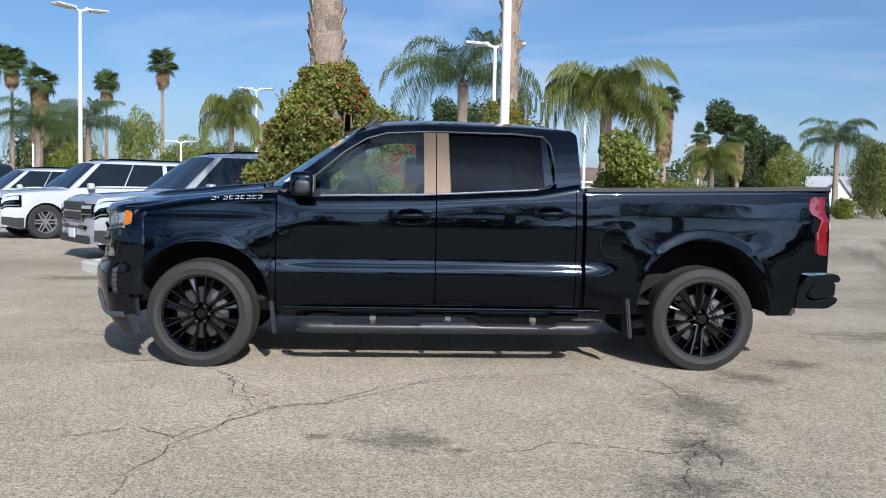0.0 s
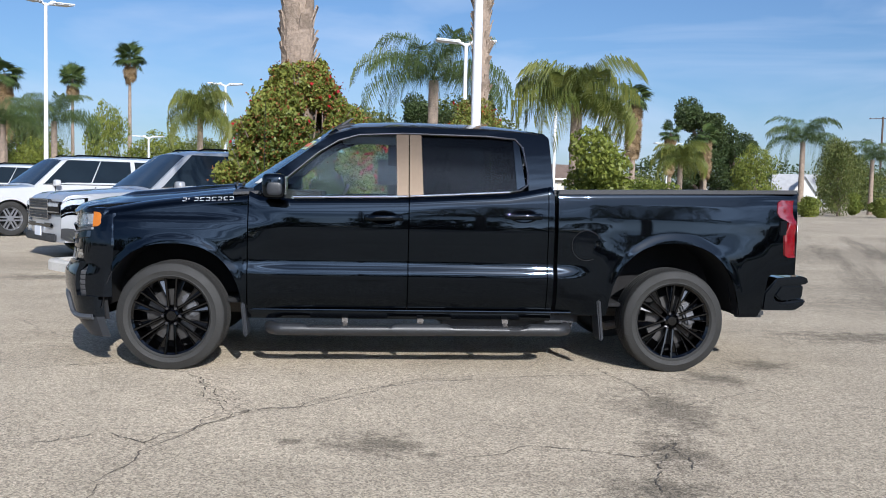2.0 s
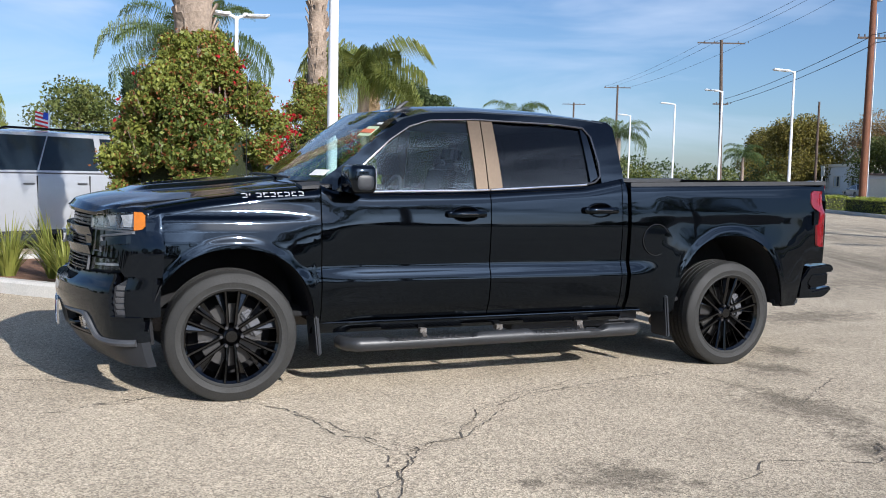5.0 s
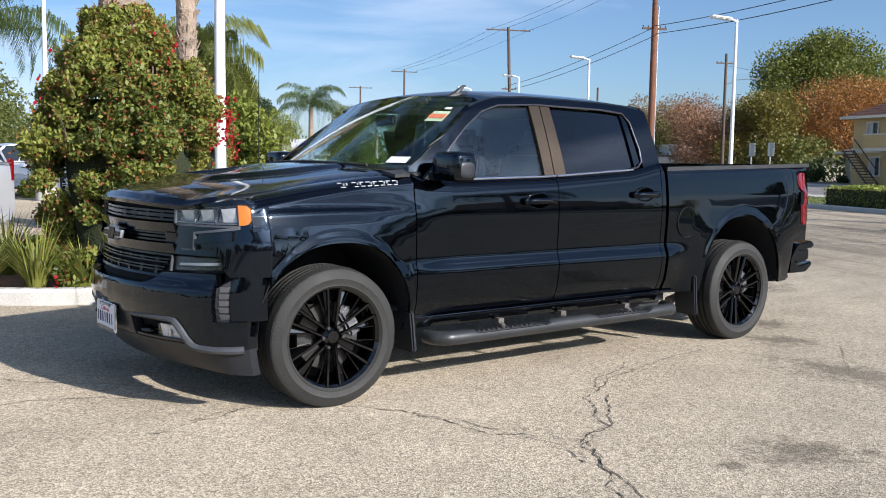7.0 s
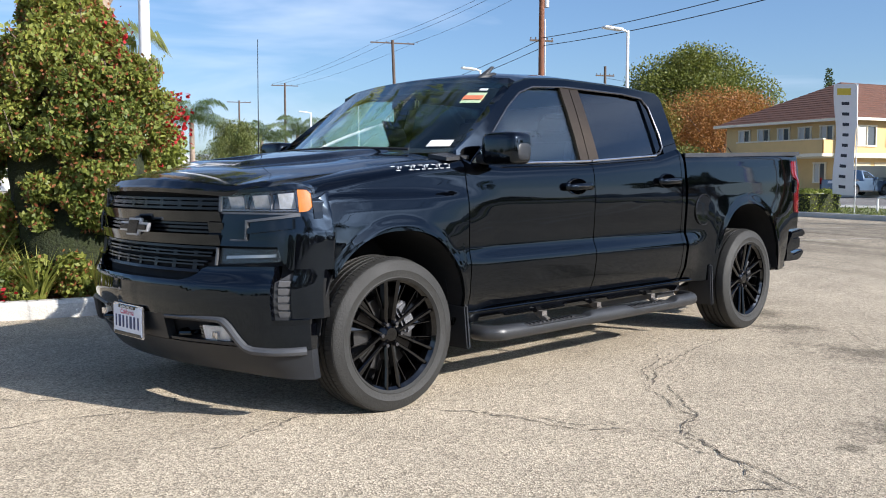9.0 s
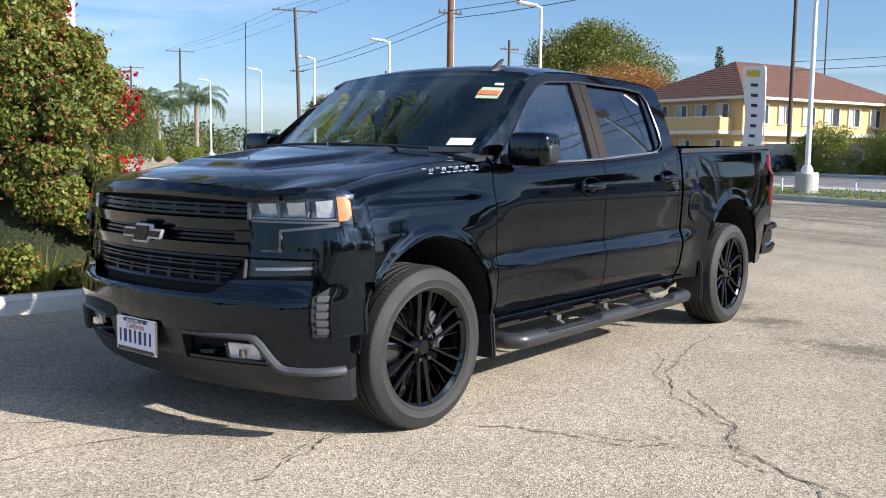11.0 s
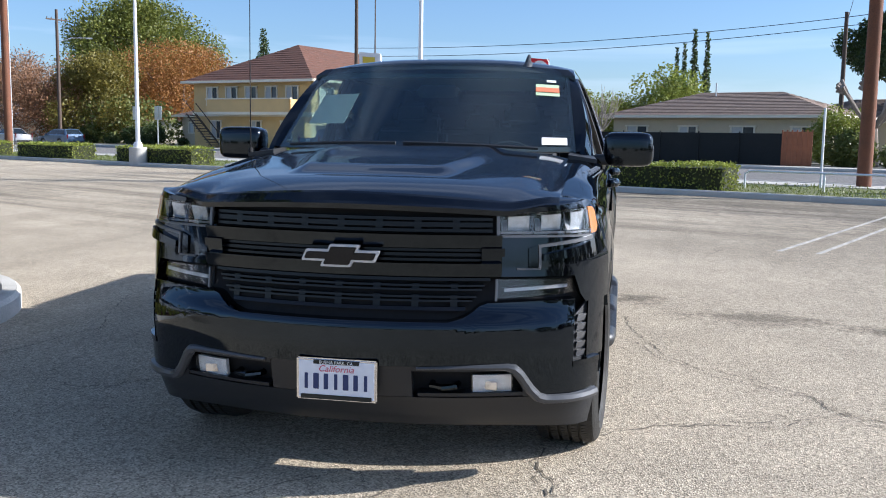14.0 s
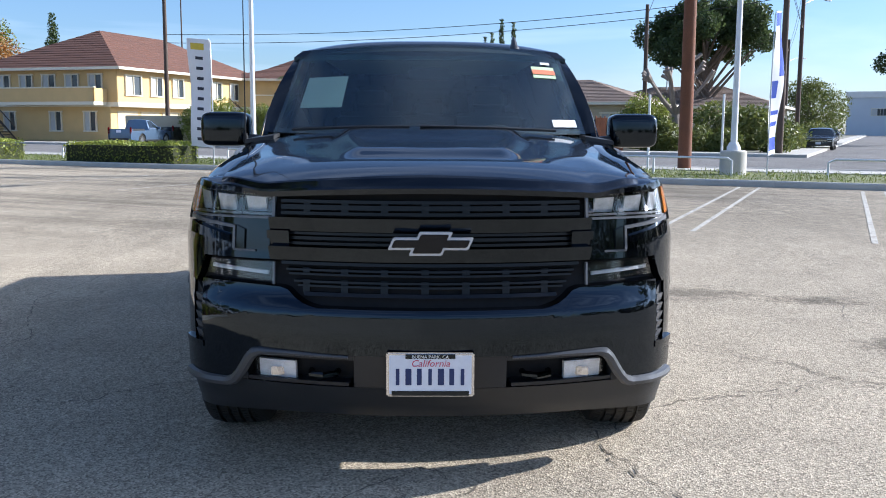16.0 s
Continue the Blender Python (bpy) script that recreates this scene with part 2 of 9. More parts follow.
M_CRACK = mat("crack_dirt", (0.115, 0.098, 0.078), 0.95, var=0.4, fine=30)
M_KERB = mat("kerb_concrete", (0.5, 0.48, 0.44), 0.9, var=0.2, scale=2.5, bump=0.3)
M_WALKWAY = mat("pavement_concrete", (0.42, 0.4, 0.36), 0.9, var=0.18, scale=1.2, bump=0.3)
M_SOIL = mat("planter_soil", (0.2, 0.105, 0.06), 0.95, var=0.5, scale=8, fine=45, bump=0.8)
M_LINE = mat("worn_white_line", (0.39, 0.365, 0.32), 0.9, var=0.75, scale=6, fine=40)
M_GRASS = leaf_mat("grass_blades", (0.09, 0.14, 0.03), (0.22, 0.24, 0.06))
M_TURF = mat("turf_soil", (0.12, 0.13, 0.05), 0.95, var=0.5, scale=1.5, fine=20, bump=0.6)
M_EARTH = mat("far_ground", (0.2, 0.19, 0.15), 0.95, var=0.35, scale=0.2, fine=3)

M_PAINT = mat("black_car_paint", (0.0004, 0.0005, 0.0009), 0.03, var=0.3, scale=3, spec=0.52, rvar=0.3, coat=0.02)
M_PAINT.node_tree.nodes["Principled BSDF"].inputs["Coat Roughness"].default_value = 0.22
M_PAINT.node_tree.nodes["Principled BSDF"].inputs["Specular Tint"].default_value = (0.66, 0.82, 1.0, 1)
# lighter, hazier copy of the body paint, with sky sheen put into upper panels
M_SHEEN_PAINT = mat("sky_sheen_black_paint", (0.0015, 0.002, 0.0035), 0.05, var=0.3, scale=3, spec=0.58, rvar=0.3, coat=0.2)
M_SHEEN_PAINT.node_tree.nodes["Principled BSDF"].inputs["Coat Roughness"].default_value = 0.3
M_SHEEN_PAINT.node_tree.nodes["Principled BSDF"].inputs["Specular Tint"].default_value = (0.72, 0.85, 1.0, 1)
M_BUMPER = mat("black_bumper_paint", (0.0014, 0.0016, 0.0026), 0.04, var=0.3, scale=3, spec=0.72, rvar=0.3)
M_BUMPER.node_tree.nodes["Principled BSDF"].inputs["Specular Tint"].default_value = (0.68, 0.83, 1.0, 1)
M_GLOSSBLK = mat("gloss_black_trim", (0.001, 0.0011, 0.0016), 0.07, var=0.2, spec=0.66)
M_GLOSSBLK.node_tree.nodes["Principled BSDF"].inputs["Specular Tint"].default_value = (0.7, 0.84, 1.0, 1)
M_GRILLE = mat("satin_black_grille", (0.004, 0.004, 0.006), 0.24, var=0.2, spec=0.36)
M_RIM = mat("gloss_black_alloy", (0.0008, 0.0008, 0.001), 0.1, var=0.2, spec=0.8)
M_SWEEP = mat("satin_grey_sweep", (0.07, 0.073, 0.08), 0.36, 0.2, var=0.1)
M_PLASTIC = mat("dark_grey_plastic", (0.026, 0.027, 0.03), 0.5, var=0.2, fine=300, bump=0.1)
M_BOARD = mat("satin_black_step", (0.022, 0.023, 0.025), 0.42, var=0.2, fine=260, bump=0.06, spec=0.6)
M_VALANCE = mat("grey_textured_plastic", (0.016, 0.018, 0.022), 0.4, var=0.2, fine=350, bump=0.08)
M_RUBBER = mat("tyre_rubber", (0.022, 0.0215, 0.02), 0.7, var=0.25, scale=9, fine=90, bump=0.15)
M_MATT = mat("wheel_well_black", (0.01, 0.01, 0.011), 0.9, var=0.3)
M_STEEL = mat("frame_steel", (0.12, 0.11, 0.1), 0.6, 0.4, var=0.3)
M_DISC = mat("brake_disc", (0.075, 0.072, 0.07), 0.4, 0.8, var=0.15)
M_CHROME = mat("bright_trim", (0.62, 0.62, 0.64), 0.18, 1.0, var=0.05)
M_SATIN = mat("satin_grey_trim", (0.14, 0.142, 0.15), 0.35, 0.6, var=0.1)
M_PILLAR = mat("bronze_grey_pillar_film", (0.062, 0.048, 0.036), 0.4, 0.9, var=0.12, scale=3)
M_LAMPSHELL = mat("lamp_reflector", (0.55, 0.59, 0.64), 0.2, 0.5, var=0.25, scale=25)
M_FOG = mat("fog_lamp_reflector", (0.8, 0.82, 0.85), 0.25, 0.15, var=0.15, scale=40)
M_VENT = mat("dark_satin_trim", (0.09, 0.092, 0.1), 0.32, 0.4, var=0.12)
M_FIN = mat("pale_satin_fin", (0.11, 0.112, 0.12), 0.35, 0.3, var=0.12)
M_BADGE = mat("silver_badge", (0.5, 0.51, 0.54), 0.3, 0.3, var=0.04)
M_AMBER = mat("amber_lens", (0.42, 0.125, 0.005), 0.2, var=0.1, scale=30, coat=0.6)
M_DARKCHROME = mat("dark_chrome_trim", (0.13, 0.13, 0.14), 0.25, 0.9, var=0.1)
M_RED = mat("red_lens", (0.14, 0.002, 0.006), 0.1, var=0.15, scale=30, coat=1.0)
M_PLATE = mat("plate_white", (0.72, 0.74, 0.8), 0.45, var=0.05)
M_INK = mat("plate_navy", (0.02, 0.035, 0.12), 0.5, var=0.1)
M_SEAT = mat("black_seat_cloth", (0.02, 0.02, 0.022), 0.85, var=0.2, fine=200, bump=0.2)
M_PAPER = mat("printed_paper", (0.7, 0.7, 0.68), 0.6, var=0.08)
M_ORANGE = mat("orange_print", (0.65, 0.2, 0.1), 0.6, var=0.1)
M_GREENP = mat("pale_green_print", (0.5, 0.62, 0.4), 0.6, var=0.1)
G_CLEAR = glass_mat("windscreen_glass", (0.85, 0.97, 0.95), 0.93, gloss=0.045)
G_FRONT = glass_mat("front_side_glass", (0.93, 1.0, 0.99), 0.97, gloss=0.026, bend=2.5)
G_DARK = glass_mat("privacy_glass", (0.75, 0.85, 0.95), 0.3, gloss=0.014, bend=2.4)
G_LENS = glass_mat("lamp_lens", (1, 1, 1), 0.97, gloss=0.045)


# ---------------------------------------------------------------- mesh helpers
def mesh_of(name, verts, faces, material, angle=35, smooth=True):
    me = bpy.data.meshes.new(name)
    me.from_pydata([tuple(v) for v in verts], [], faces)
    me.update()
    if material is not None:
        me.materials.append(material)
    if smooth:
        me.shade_smooth()
        me.set_sharp_from_angle(angle=radians(angle))
    return me


def raw(name, verts, faces, material, parent=None, label="", angle=35, smooth=True):
    ob = new(name, mesh_of(name, verts, faces, material, angle, smooth))
    if parent is not None:
        ob.parent = parent
    if label:
        ob["label"] = label
    return ob


def part(name, bm, material, parent=None, label="", angle=35, bevel=0.0, segs=2):
    """Links a bmesh as one mesh object under a thing or a part."""
    if bevel:
        bmesh.ops.bevel(bm, geom=[e for e in bm.edges if e.calc_face_angle(0) > 0.5], offset=bevel, segments=segs, affect="EDGES", clamp_overlap=True)
    me = bpy.data.meshes.new(name)
    bm.normal_update()
    bm.to_mesh(me)
    bm.free()
    me.materials.append(material)
    me.shade_smooth()
    me.set_sharp_from_angle(angle=radians(angle))
    ob = new(name, me)
    if parent is not None:
        ob.parent = parent
    if label:
        ob["label"] = label
    return ob


def thing(name, at=(0, 0, 0), turn=0.0, label="", category="", group="", kind=""):
    e = new(name)
    e.empty_display_size = 0.2
    e.matrix_world = pose(*at, 0, 0, turn)
    return tagged(e, label, category, group, kind)


def add_box(bm, cx, cy, cz, sx, sy, sz, rz=0.0, rx=0.0, ry=0.0):
    m = pose(cx, cy, cz, rx, ry, rz) @ Matrix.Diagonal((sx, sy, sz, 1))
    return bmesh.ops.create_cube(bm, size=1.0, matrix=m)["verts"]


def box(name, c, s, material, parent=None, label="", bevel=0.01, rz=0.0, rx=0.0, ry=0.0):
    bm = bmesh.new()
    add_box(bm, *c, *s, rz, rx, ry)
    return part(name, bm, material, parent, label, bevel=min(bevel, min(s) * 0.45))


def add_tube(bm, pts, radii, n=10, caps=True):
    """A tube along points; one radius or one for each point."""
    pts = [Vector(p) for p in pts]
    if not isinstance(radii, (list, tuple)):
        radii = [radii] * len(pts)
    rings, last = [], None
    for i, p in enumerate(pts):
        d = (pts[min(i + 1, len(pts) - 1)] - pts[max(i - 1, 0)]).normalized()
        if last is None:
            side_v = d.orthogonal().normalized()
        else:
            side_v = (last - d * last.dot(d)).normalized()
        last = side_v
        up_v = d.cross(side_v)
        rings.append([bm.verts.new(p + (side_v * math.cos(a) + up_v * math.sin(a)) * radii[i]) for a in [2 * math.pi * k / n for k in range(n)]])
    for a, b in zip(rings, rings[1:]):
        for k in range(n):
            bm.faces.new((a[k], a[(k + 1) % n], b[(k + 1) % n], b[k]))
    if caps:
        bm.faces.new(rings[0][::-1])
        bm.faces.new(rings[-1])


def tube(name, pts, radii, material, parent=None, label="", n=10):
    bm = bmesh.new()
    add_tube(bm, pts, radii, n)
    return part(name, bm, material, parent, label)


def sheet(name, f, us, vs, thick, material, parent=None, label="", angle=35, flip=False):
    """A thick skin: f(u, v) gives a point, thick(point) the way to its back."""
    verts, faces = [], []
    nu, nv = len(us), len(vs)
    front = [Vector(f(u, v)) for u in us for v in vs]
    back = [p + Vector(thick(p)) for p in front]
    verts = front + back
    o = nu * nv
    def q(a, b, c, d):
        faces.append((a, b, c, d) if not flip else (d, c, b, a))
    for i in range(nu - 1):
        for j in range(nv - 1):
            a, b, c, d = i * nv + j, (i + 1) * nv + j, (i + 1) * nv + j + 1, i * nv + j + 1
            q(a, b, c, d)
            q(o + d, o + c, o + b, o + a)
    for i in range(nu - 1):
        a, b = i * nv, (i + 1) * nv
        q(o + a, o + b, b, a)
        a, b = i * nv + nv - 1, (i + 1) * nv + nv - 1
        q(a, b, o + b, o + a)
    for j in range(nv - 1):
        a, b = j, j + 1
        q(a, b, o + b, o + a)
        a, b = (nu - 1) * nv + j, (nu - 1) * nv + j + 1
        q(o + a, o + b, b, a)
    return raw(name, verts, faces, material, parent, label, angle)


def lathe(name, profile, n, material, parent=None, label="", axis="y", angle=30, closed=False):
    """Turns (radius, along) about an axis through the origin."""
    verts, faces, m = [], [], len(profile)
    for k in range(n):
        a = 2 * math.pi * k / n
        for r, t in profile:
            c, s = r * math.cos(a), r * math.sin(a)
            verts.append((c, t, s) if axis == "y" else (c, s, t) if axis == "z" else (t, c, s))
    for k in range(n):
        k2 = (k + 1) % n
        for j in range(m if closed else m - 1):
            j2 = (j + 1) % m
            fc = (k * m + j, k2 * m + j, k2 * m + j2, k * m + j2)
            faces.append(fc if axis != "z" else fc)
    me_ob = raw(name, verts, faces, material, parent, label, angle)
    bm = bmesh.new()
    bm.from_mesh(me_ob.data)
    bmesh.ops.remove_doubles(bm, verts=bm.verts, dist=1e-5)
    bmesh.ops.recalc_face_normals(bm, faces=bm.faces)
    bm.to_mesh(me_ob.data)
    bm.free()
    return me_ob


def pillow(name, c, r, power, material, parent, label="", nu=28, nv=18):
    """A rounded block: half sizes r about c, squarer for a smaller power."""
    def f(u, v):
        cv, sv, cu, su = math.cos(v), math.sin(v), math.cos(u), math.sin(u)
        q = lambda k: math.copysign(abs(k) ** power, k)
        return Vector((c[0] + r[0] * q(cv) * q(cu), c[1] + r[1] * q(cv) * q(su), c[2] + r[2] * q(sv)))
    verts, faces = [], []
    for j in range(nv + 1):
        for i in range(nu):
            verts.append(f(2 * math.pi * i / nu, -math.pi / 2 + math.pi * j / nv))
    for j in range(nv):
        for i in range(nu):
            faces.append((j * nu + i, j * nu + (i + 1) % nu, (j + 1) * nu + (i + 1) % nu, (j + 1) * nu + i))
    return raw(name, verts, faces, material, parent, label, 60)


def lerp_pts(pts, x):
    """Piecewise-linear reading of (x, value) pairs."""
    if x <= pts[0][0]:
        return pts[0][1]
    for (a, va), (b, vb) in zip(pts, pts[1:]):
        if x <= b:
            return va + (vb - va) * (x - a) / (b - a)
    return pts[-1][1]


def smooth_pts(pts, x):
    """The same with soft corners."""
    return sum(lerp_pts(pts, x + o) for o in (-0.06, -0.03, 0.0, 0.03, 0.06)) / 5


def span(a, b, n):
    return [a + (b - a) * i / (n - 1) for i in range(n)]


def sstep(a, b, x):
    t = min(1.0, max(0.0, (x - a) / (b - a)))
    return t * t * (3 - 2 * t)


# ================================================================ the pickup
# nose towards -x, front axle at x = 0, rear axle at x = 3.745, driver's side at -y
truck = thing("pickup_truck", (0, 0, 0), 0, "glossy black crew-cab pickup with black alloy wheels parked on asphalt", "pickup truck")
truck.matrix_world = pose(0, 0.018, 0) @ Matrix.Diagonal((1, 1.02, 1, 1))
AXLE_Z, TYRE_R, RIM_R, WHEELBASE = 0.392, 0.395, 0.29, 3.745
ARCH = ((0.01, 0.39, 0.495, 0.535), (3.735, 0.39, 0.515, 0.6))


def arch_z(x, lip=1.0):
    """Height of the wheel opening over x, or None beside it."""
    for cx, cz, rx, rz in ARCH:
        t = abs(x - cx) / (rx * lip)
        if t < 1:
            return cz + rz * lip * (1 - t ** 2.4) ** (1 / 2.2)
    return None


def flank(x, z):
    """Half width of the body at x, z."""
    door = lerp_pts([(0.2, 0.875), (0.42, 0.903), (0.55, 0.96), (0.69, 0.98), (0.722, 0.979), (0.745, 0.973), (0.79, 0.955), (0.81, 0.952), (0.95, 0.961), (1.06, 0.965), (1.15, 0.96), (1.25, 0.949), (1.4, 0.925)], z)
    front = lerp_pts([(0.2, 0.95), (0.42, 0.99), (0.6, 1.008), (0.88, 1.005), (0.96, 0.998), (1.03, 0.986), (1.08, 0.974), (1.1, 0.966), (1.112, 0.955), (1.14, 0.944), (1.2, 0.93), (1.4, 0.92)], z)
    rear = lerp_pts([(0.2, 0.95), (0.42, 0.985), (0.6, 0.998), (0.9, 0.99), (0.98, 0.979), (1.06, 0.97), (1.16, 0.964), (1.28, 0.95), (1.4, 0.93)], z)
    plain = lerp_pts([(0.2, 0.89), (0.42, 0.93), (0.6, 0.955), (1.0, 0.967), (1.15, 0.963), (1.28, 0.95), (1.4, 0.93)], z)
    f = 1 - sstep(0.12, 0.85, x)
    r = sstep(2.95, 3.4, x) * (1 - sstep(4.05, 4.65, x))
    b = sstep(2.83, 3.15, x) * (1 - r)
    w = front * f + rear * r + plain * b + door * max(0.0, 1 - f - r - b)
    if x < -0.15:
        w -= 0.03 * ((-0.15 - x) / 0.35) ** 2
    if x > 4.2:
        w -= 0.03 * ((x - 4.2) / 0.5) ** 2
    for cx, cz, rx, rz in ARCH:
        rr = math.hypot((x - cx) / rx, max(0.0, z - cz) / rz)
        w += (0.008 if cx < 1 else 0.006) * (1 - sstep(1.03, 1.15, rr))
    return w


def rail_z(x):
    """Top of the flank: fender, belt line, bed rail."""
    if x < 0.53:
        return smooth_pts([(-0.8, 1.085), (-0.66, 1.128), (-0.52, 1.168), (-0.15, 1.232), (0.215, 1.28), (0.56, 1.312)], x)
    if x < 2.8:
        return lerp_pts([(0.53, 1.315), (0.62, 1.275), (0.86, 1.262), (1.65, 1.283), (2.45, 1.333), (2.6, 1.36), (2.8, 1.4)], x)
    return lerp_pts([(2.8, 1.365), (4.72, 1.412)], x)


def flank_panel(name, xs, low, roll, material, sign, parent, label="", nz=16):
    """A body side panel between low(x) and the rail, with its top edge rolled inwards by roll (dy, dz)."""
    vs = span(0, 1, nz)

    def f(x, v):
        zt, zb = rail_z(x), low(x)
        if v <= 0.72:
            z = zb + (zt - roll[1] - zb) * v / 0.72
            return (x, sign * flank(x, z), z)
        a = (v - 0.72) / 0.28 * math.pi / 2
        z0 = zt - roll[1]
        if roll[0] > 0.1:
            return (x, sign * (flank(x, z0) - roll[0] * (1 - math.cos(a))), z0 + roll[1] * math.sin(a))
        k = (v - 0.72) / 0.28
        return (x, sign * (flank(x, z0) - roll[0] * (0.35 * k + 0.65 * k ** 4)), z0 + roll[1] * k)
    return sheet(name, f, xs, vs, lambda p: (0, -sign * 0.022, -0.002), material, parent, label, 30, flip=sign > 0)


def low_edge(x):
    z = arch_z(x)
    base = 0.455 if 0.5 < x < 2.8 else 0.43
    if x < -0.41:
        return 1.0
    if x > 4.4:
        base += 0.33 * sstep(4.42, 4.5, x)
    return base if z is None else max(z, base)


def cols(a, b, extra=0.03):
    n = max(3, int((b - a) / extra) + 1)
    return span(a, b, n)


for sign in (-1, 1):
    flank_panel("front_fender", cols(-0.5, 0.533, 0.015), low_edge, (0.155, 0.075), M_PAINT, sign, truck, "", 44)
    d1 = flank_panel("front_door", cols(0.541, 1.703, 0.04), low_edge, (0.04, 0.075), M_PAINT, sign, truck, "", 44)
    d2 = flank_panel("rear_door", cols(1.711, 2.752, 0.04), low_edge, (0.04, 0.075), M_PAINT, sign, truck, "", 44)
    flank_panel("cab_corner", cols(2.759, 2.80, 0.02), low_edge, (0.04, 0.075), M_PAINT, sign, truck, "", 44)
    bed_side = flank_panel("bed_side", cols(2.832, 4.715, 0.025), low_edge, (0.035, 0.085), M_PAINT, sign, truck, "", 44)
    # rocker below the doors
    sheet("rocker_panel", lambda x, v: (x, sign * (0.93 - 0.03 * v * v - 0.012), 0.452 - 0.075 * v), cols(0.5, 2.8, 0.3), span(0, 1, 4), lambda p: (0, -sign * 0.03, 0), M_GLOSSBLK, truck, flip=sign < 0)
    tube("sill_edge", [(x, sign * 0.932, 0.447) for x in cols(0.56, 2.95, 0.3)], 0.007, M_PAINT, truck, "thin gloss sill edge", 8)
    # dark inner body behind the gaps
    sheet("inner_side", lambda x, v: (x, sign * 0.86, (max(low_edge(x), 0.42) + 0.01) * (1 - v) + (rail_z(x) - 0.09) * v), cols(-0.3, 4.6, 0.05), (0, 1), lambda p: (0, -sign * 0.02, 0), M_MATT, truck)
    # wheel wells
    for cx, cz, rx, rz in ARCH:
        def well(a, v):
            x = cx + (rx + 0.004) * math.cos(a)
            z = arch_z(x)
            return (x, sign * (0.975 - 0.56 * v), (max(z, 0.44) if z else 0.44) + 0.006)
        sheet("wheel_well", well, span(0, math.pi, 25), (0, 1), lambda p: (0, 0, 0.012), M_MATT, truck)
    # pull handles bowed out over a hollow cup
    for hx, hz, door in ((1.52, 1.138, d1), (2.565, 1.17, d2)):
        y = flank(hx, hz)
        def grip(u, v):
            a = 2 * math.pi * v
            bow = 0.022 + 0.03 * (1 - abs(2 * u - 1) ** 3)
            fat = (1 - abs(2 * u - 1) ** 6) ** 0.5
            return (hx + 0.262 * (u - 0.5), sign * (y + bow + 0.013 * fat * math.cos(a)), hz + 0.004 * (2 * u - 1) + 0.021 * fat * math.sin(a))
        n_u, n_v = 21, 16
        raw("door_handle", [grip(0.004 + 0.992 * i / (n_u - 1), j / n_v) for i in range(n_u) for j in range(n_v)], [(i * n_v + j, (i + 1) * n_v + j, (i + 1) * n_v + (j + 1) % n_v, i * n_v + (j + 1) % n_v)[::int(sign)] for i in range(n_u - 1) for j in range(n_v)], M_PAINT, door, "gloss black pull handle", 50)
        for ex in (-0.118, 0.118):
            pillow("handle_foot", (hx + ex, sign * (y + 0.014), hz), (0.026, 0.022, 0.024), 0.7, M_PAINT, door, "", 14, 10)
        cup = lathe("handle_cup", [(0.063, 0.002), (0.061, -0.003), (0.057, -0.006), (0.053, -0.004), (0.047, -0.0012), (0.0, -0.001)], 32, M_PAINT, door, "hollow behind the handle")
        cup.matrix_basis = pose(hx, sign * (y + 0.001), hz) @ Matrix.Diagonal((1.75, -sign, 0.85, 1))
        # thin bright strip along the grip stands in for its highlight
        tube("handle_highlight", [(hx - 0.1 + 0.02 * k, sign * (y + 0.036 + 0.03 * (1 - abs(0.2 * k - 1) ** 3)), hz + 0.002) for k in range(11)], 0.0035, M_DARKCHROME, door, "satin strip standing in for a highlight", 6)
    # belt moulding
    for a, b, door in ((0.86, 1.70, d1), (1.714, 2.46, d2)):
        tube("belt_moulding", [(x, sign * 0.93, rail_z(x) + 0.012) for x in cols(a, b, 0.1)], 0.008, M_CHROME, door, "bright window moulding", 8)
# dark inner walls of the wheel wells
for cx, cz, rx, rz in ARCH:
    box("well_wall", (cx, 0, 0.72), (1.06, 0.86, 0.62), M_MATT, truck, "", 0.02)

# fuel filler door on the driver's bed side
lathe("fuel_door", [(0.11, 0.0), (0.105, -0.004), (0.0, -0.004)], 32, M_PAINT, truck).matrix_basis = pose(3.05, -flank(3.05, 0.96) + 0.001, 0.96)
bm = bmesh.new()
add_tube(bm, [(3.05 + 0.113 * math.cos(a), -flank(3.05, 0.96) - 0.001, 0.96 + 0.113 * math.sin(a)) for a in span(0, 2 * math.pi, 33)], 0.0028, 6)
part("fuel_door_gap", bm, M_MATT, truck)

# ---- hood


def hood_nose(y):
    return -0.875 + 0.27 * abs(y / 0.86) ** 2.6


def hood_line(x):
    """Height of the hood along its middle."""
    t = max(0.0, -0.55 - x)
    return 1.3 + 0.132 * x - 0.035 * x * x + 0.055 * max(0.0, -x) ** 1.4 - 0.42 * t ** 2


def hood_z(x, y):
    a = abs(y)
    z = hood_line(x) - 0.055 * (a / 0.8) ** 3.2
    # raised centre with straight shoulders, and a sunk panel that runs out towards the glass
    w = 0.37 + 0.1 * sstep(-0.55, 0.1, x)
    z += 0.03 * sstep(-0.6, -0.43, x - 0.12 * a) * (1 - sstep(w - 0.1, w, a)) * (1 - 0.3 * sstep(0.0, 0.45, x))
    z -= 0.02 * sstep(-0.42, -0.36, x) * (1 - sstep(w - 0.155, w - 0.115, a)) * (1 - sstep(-0.15, 0.3, x))
    z += 0.003 * math.exp(-((a - 0.66 - 0.05 * x) / 0.08) ** 2)
    return z


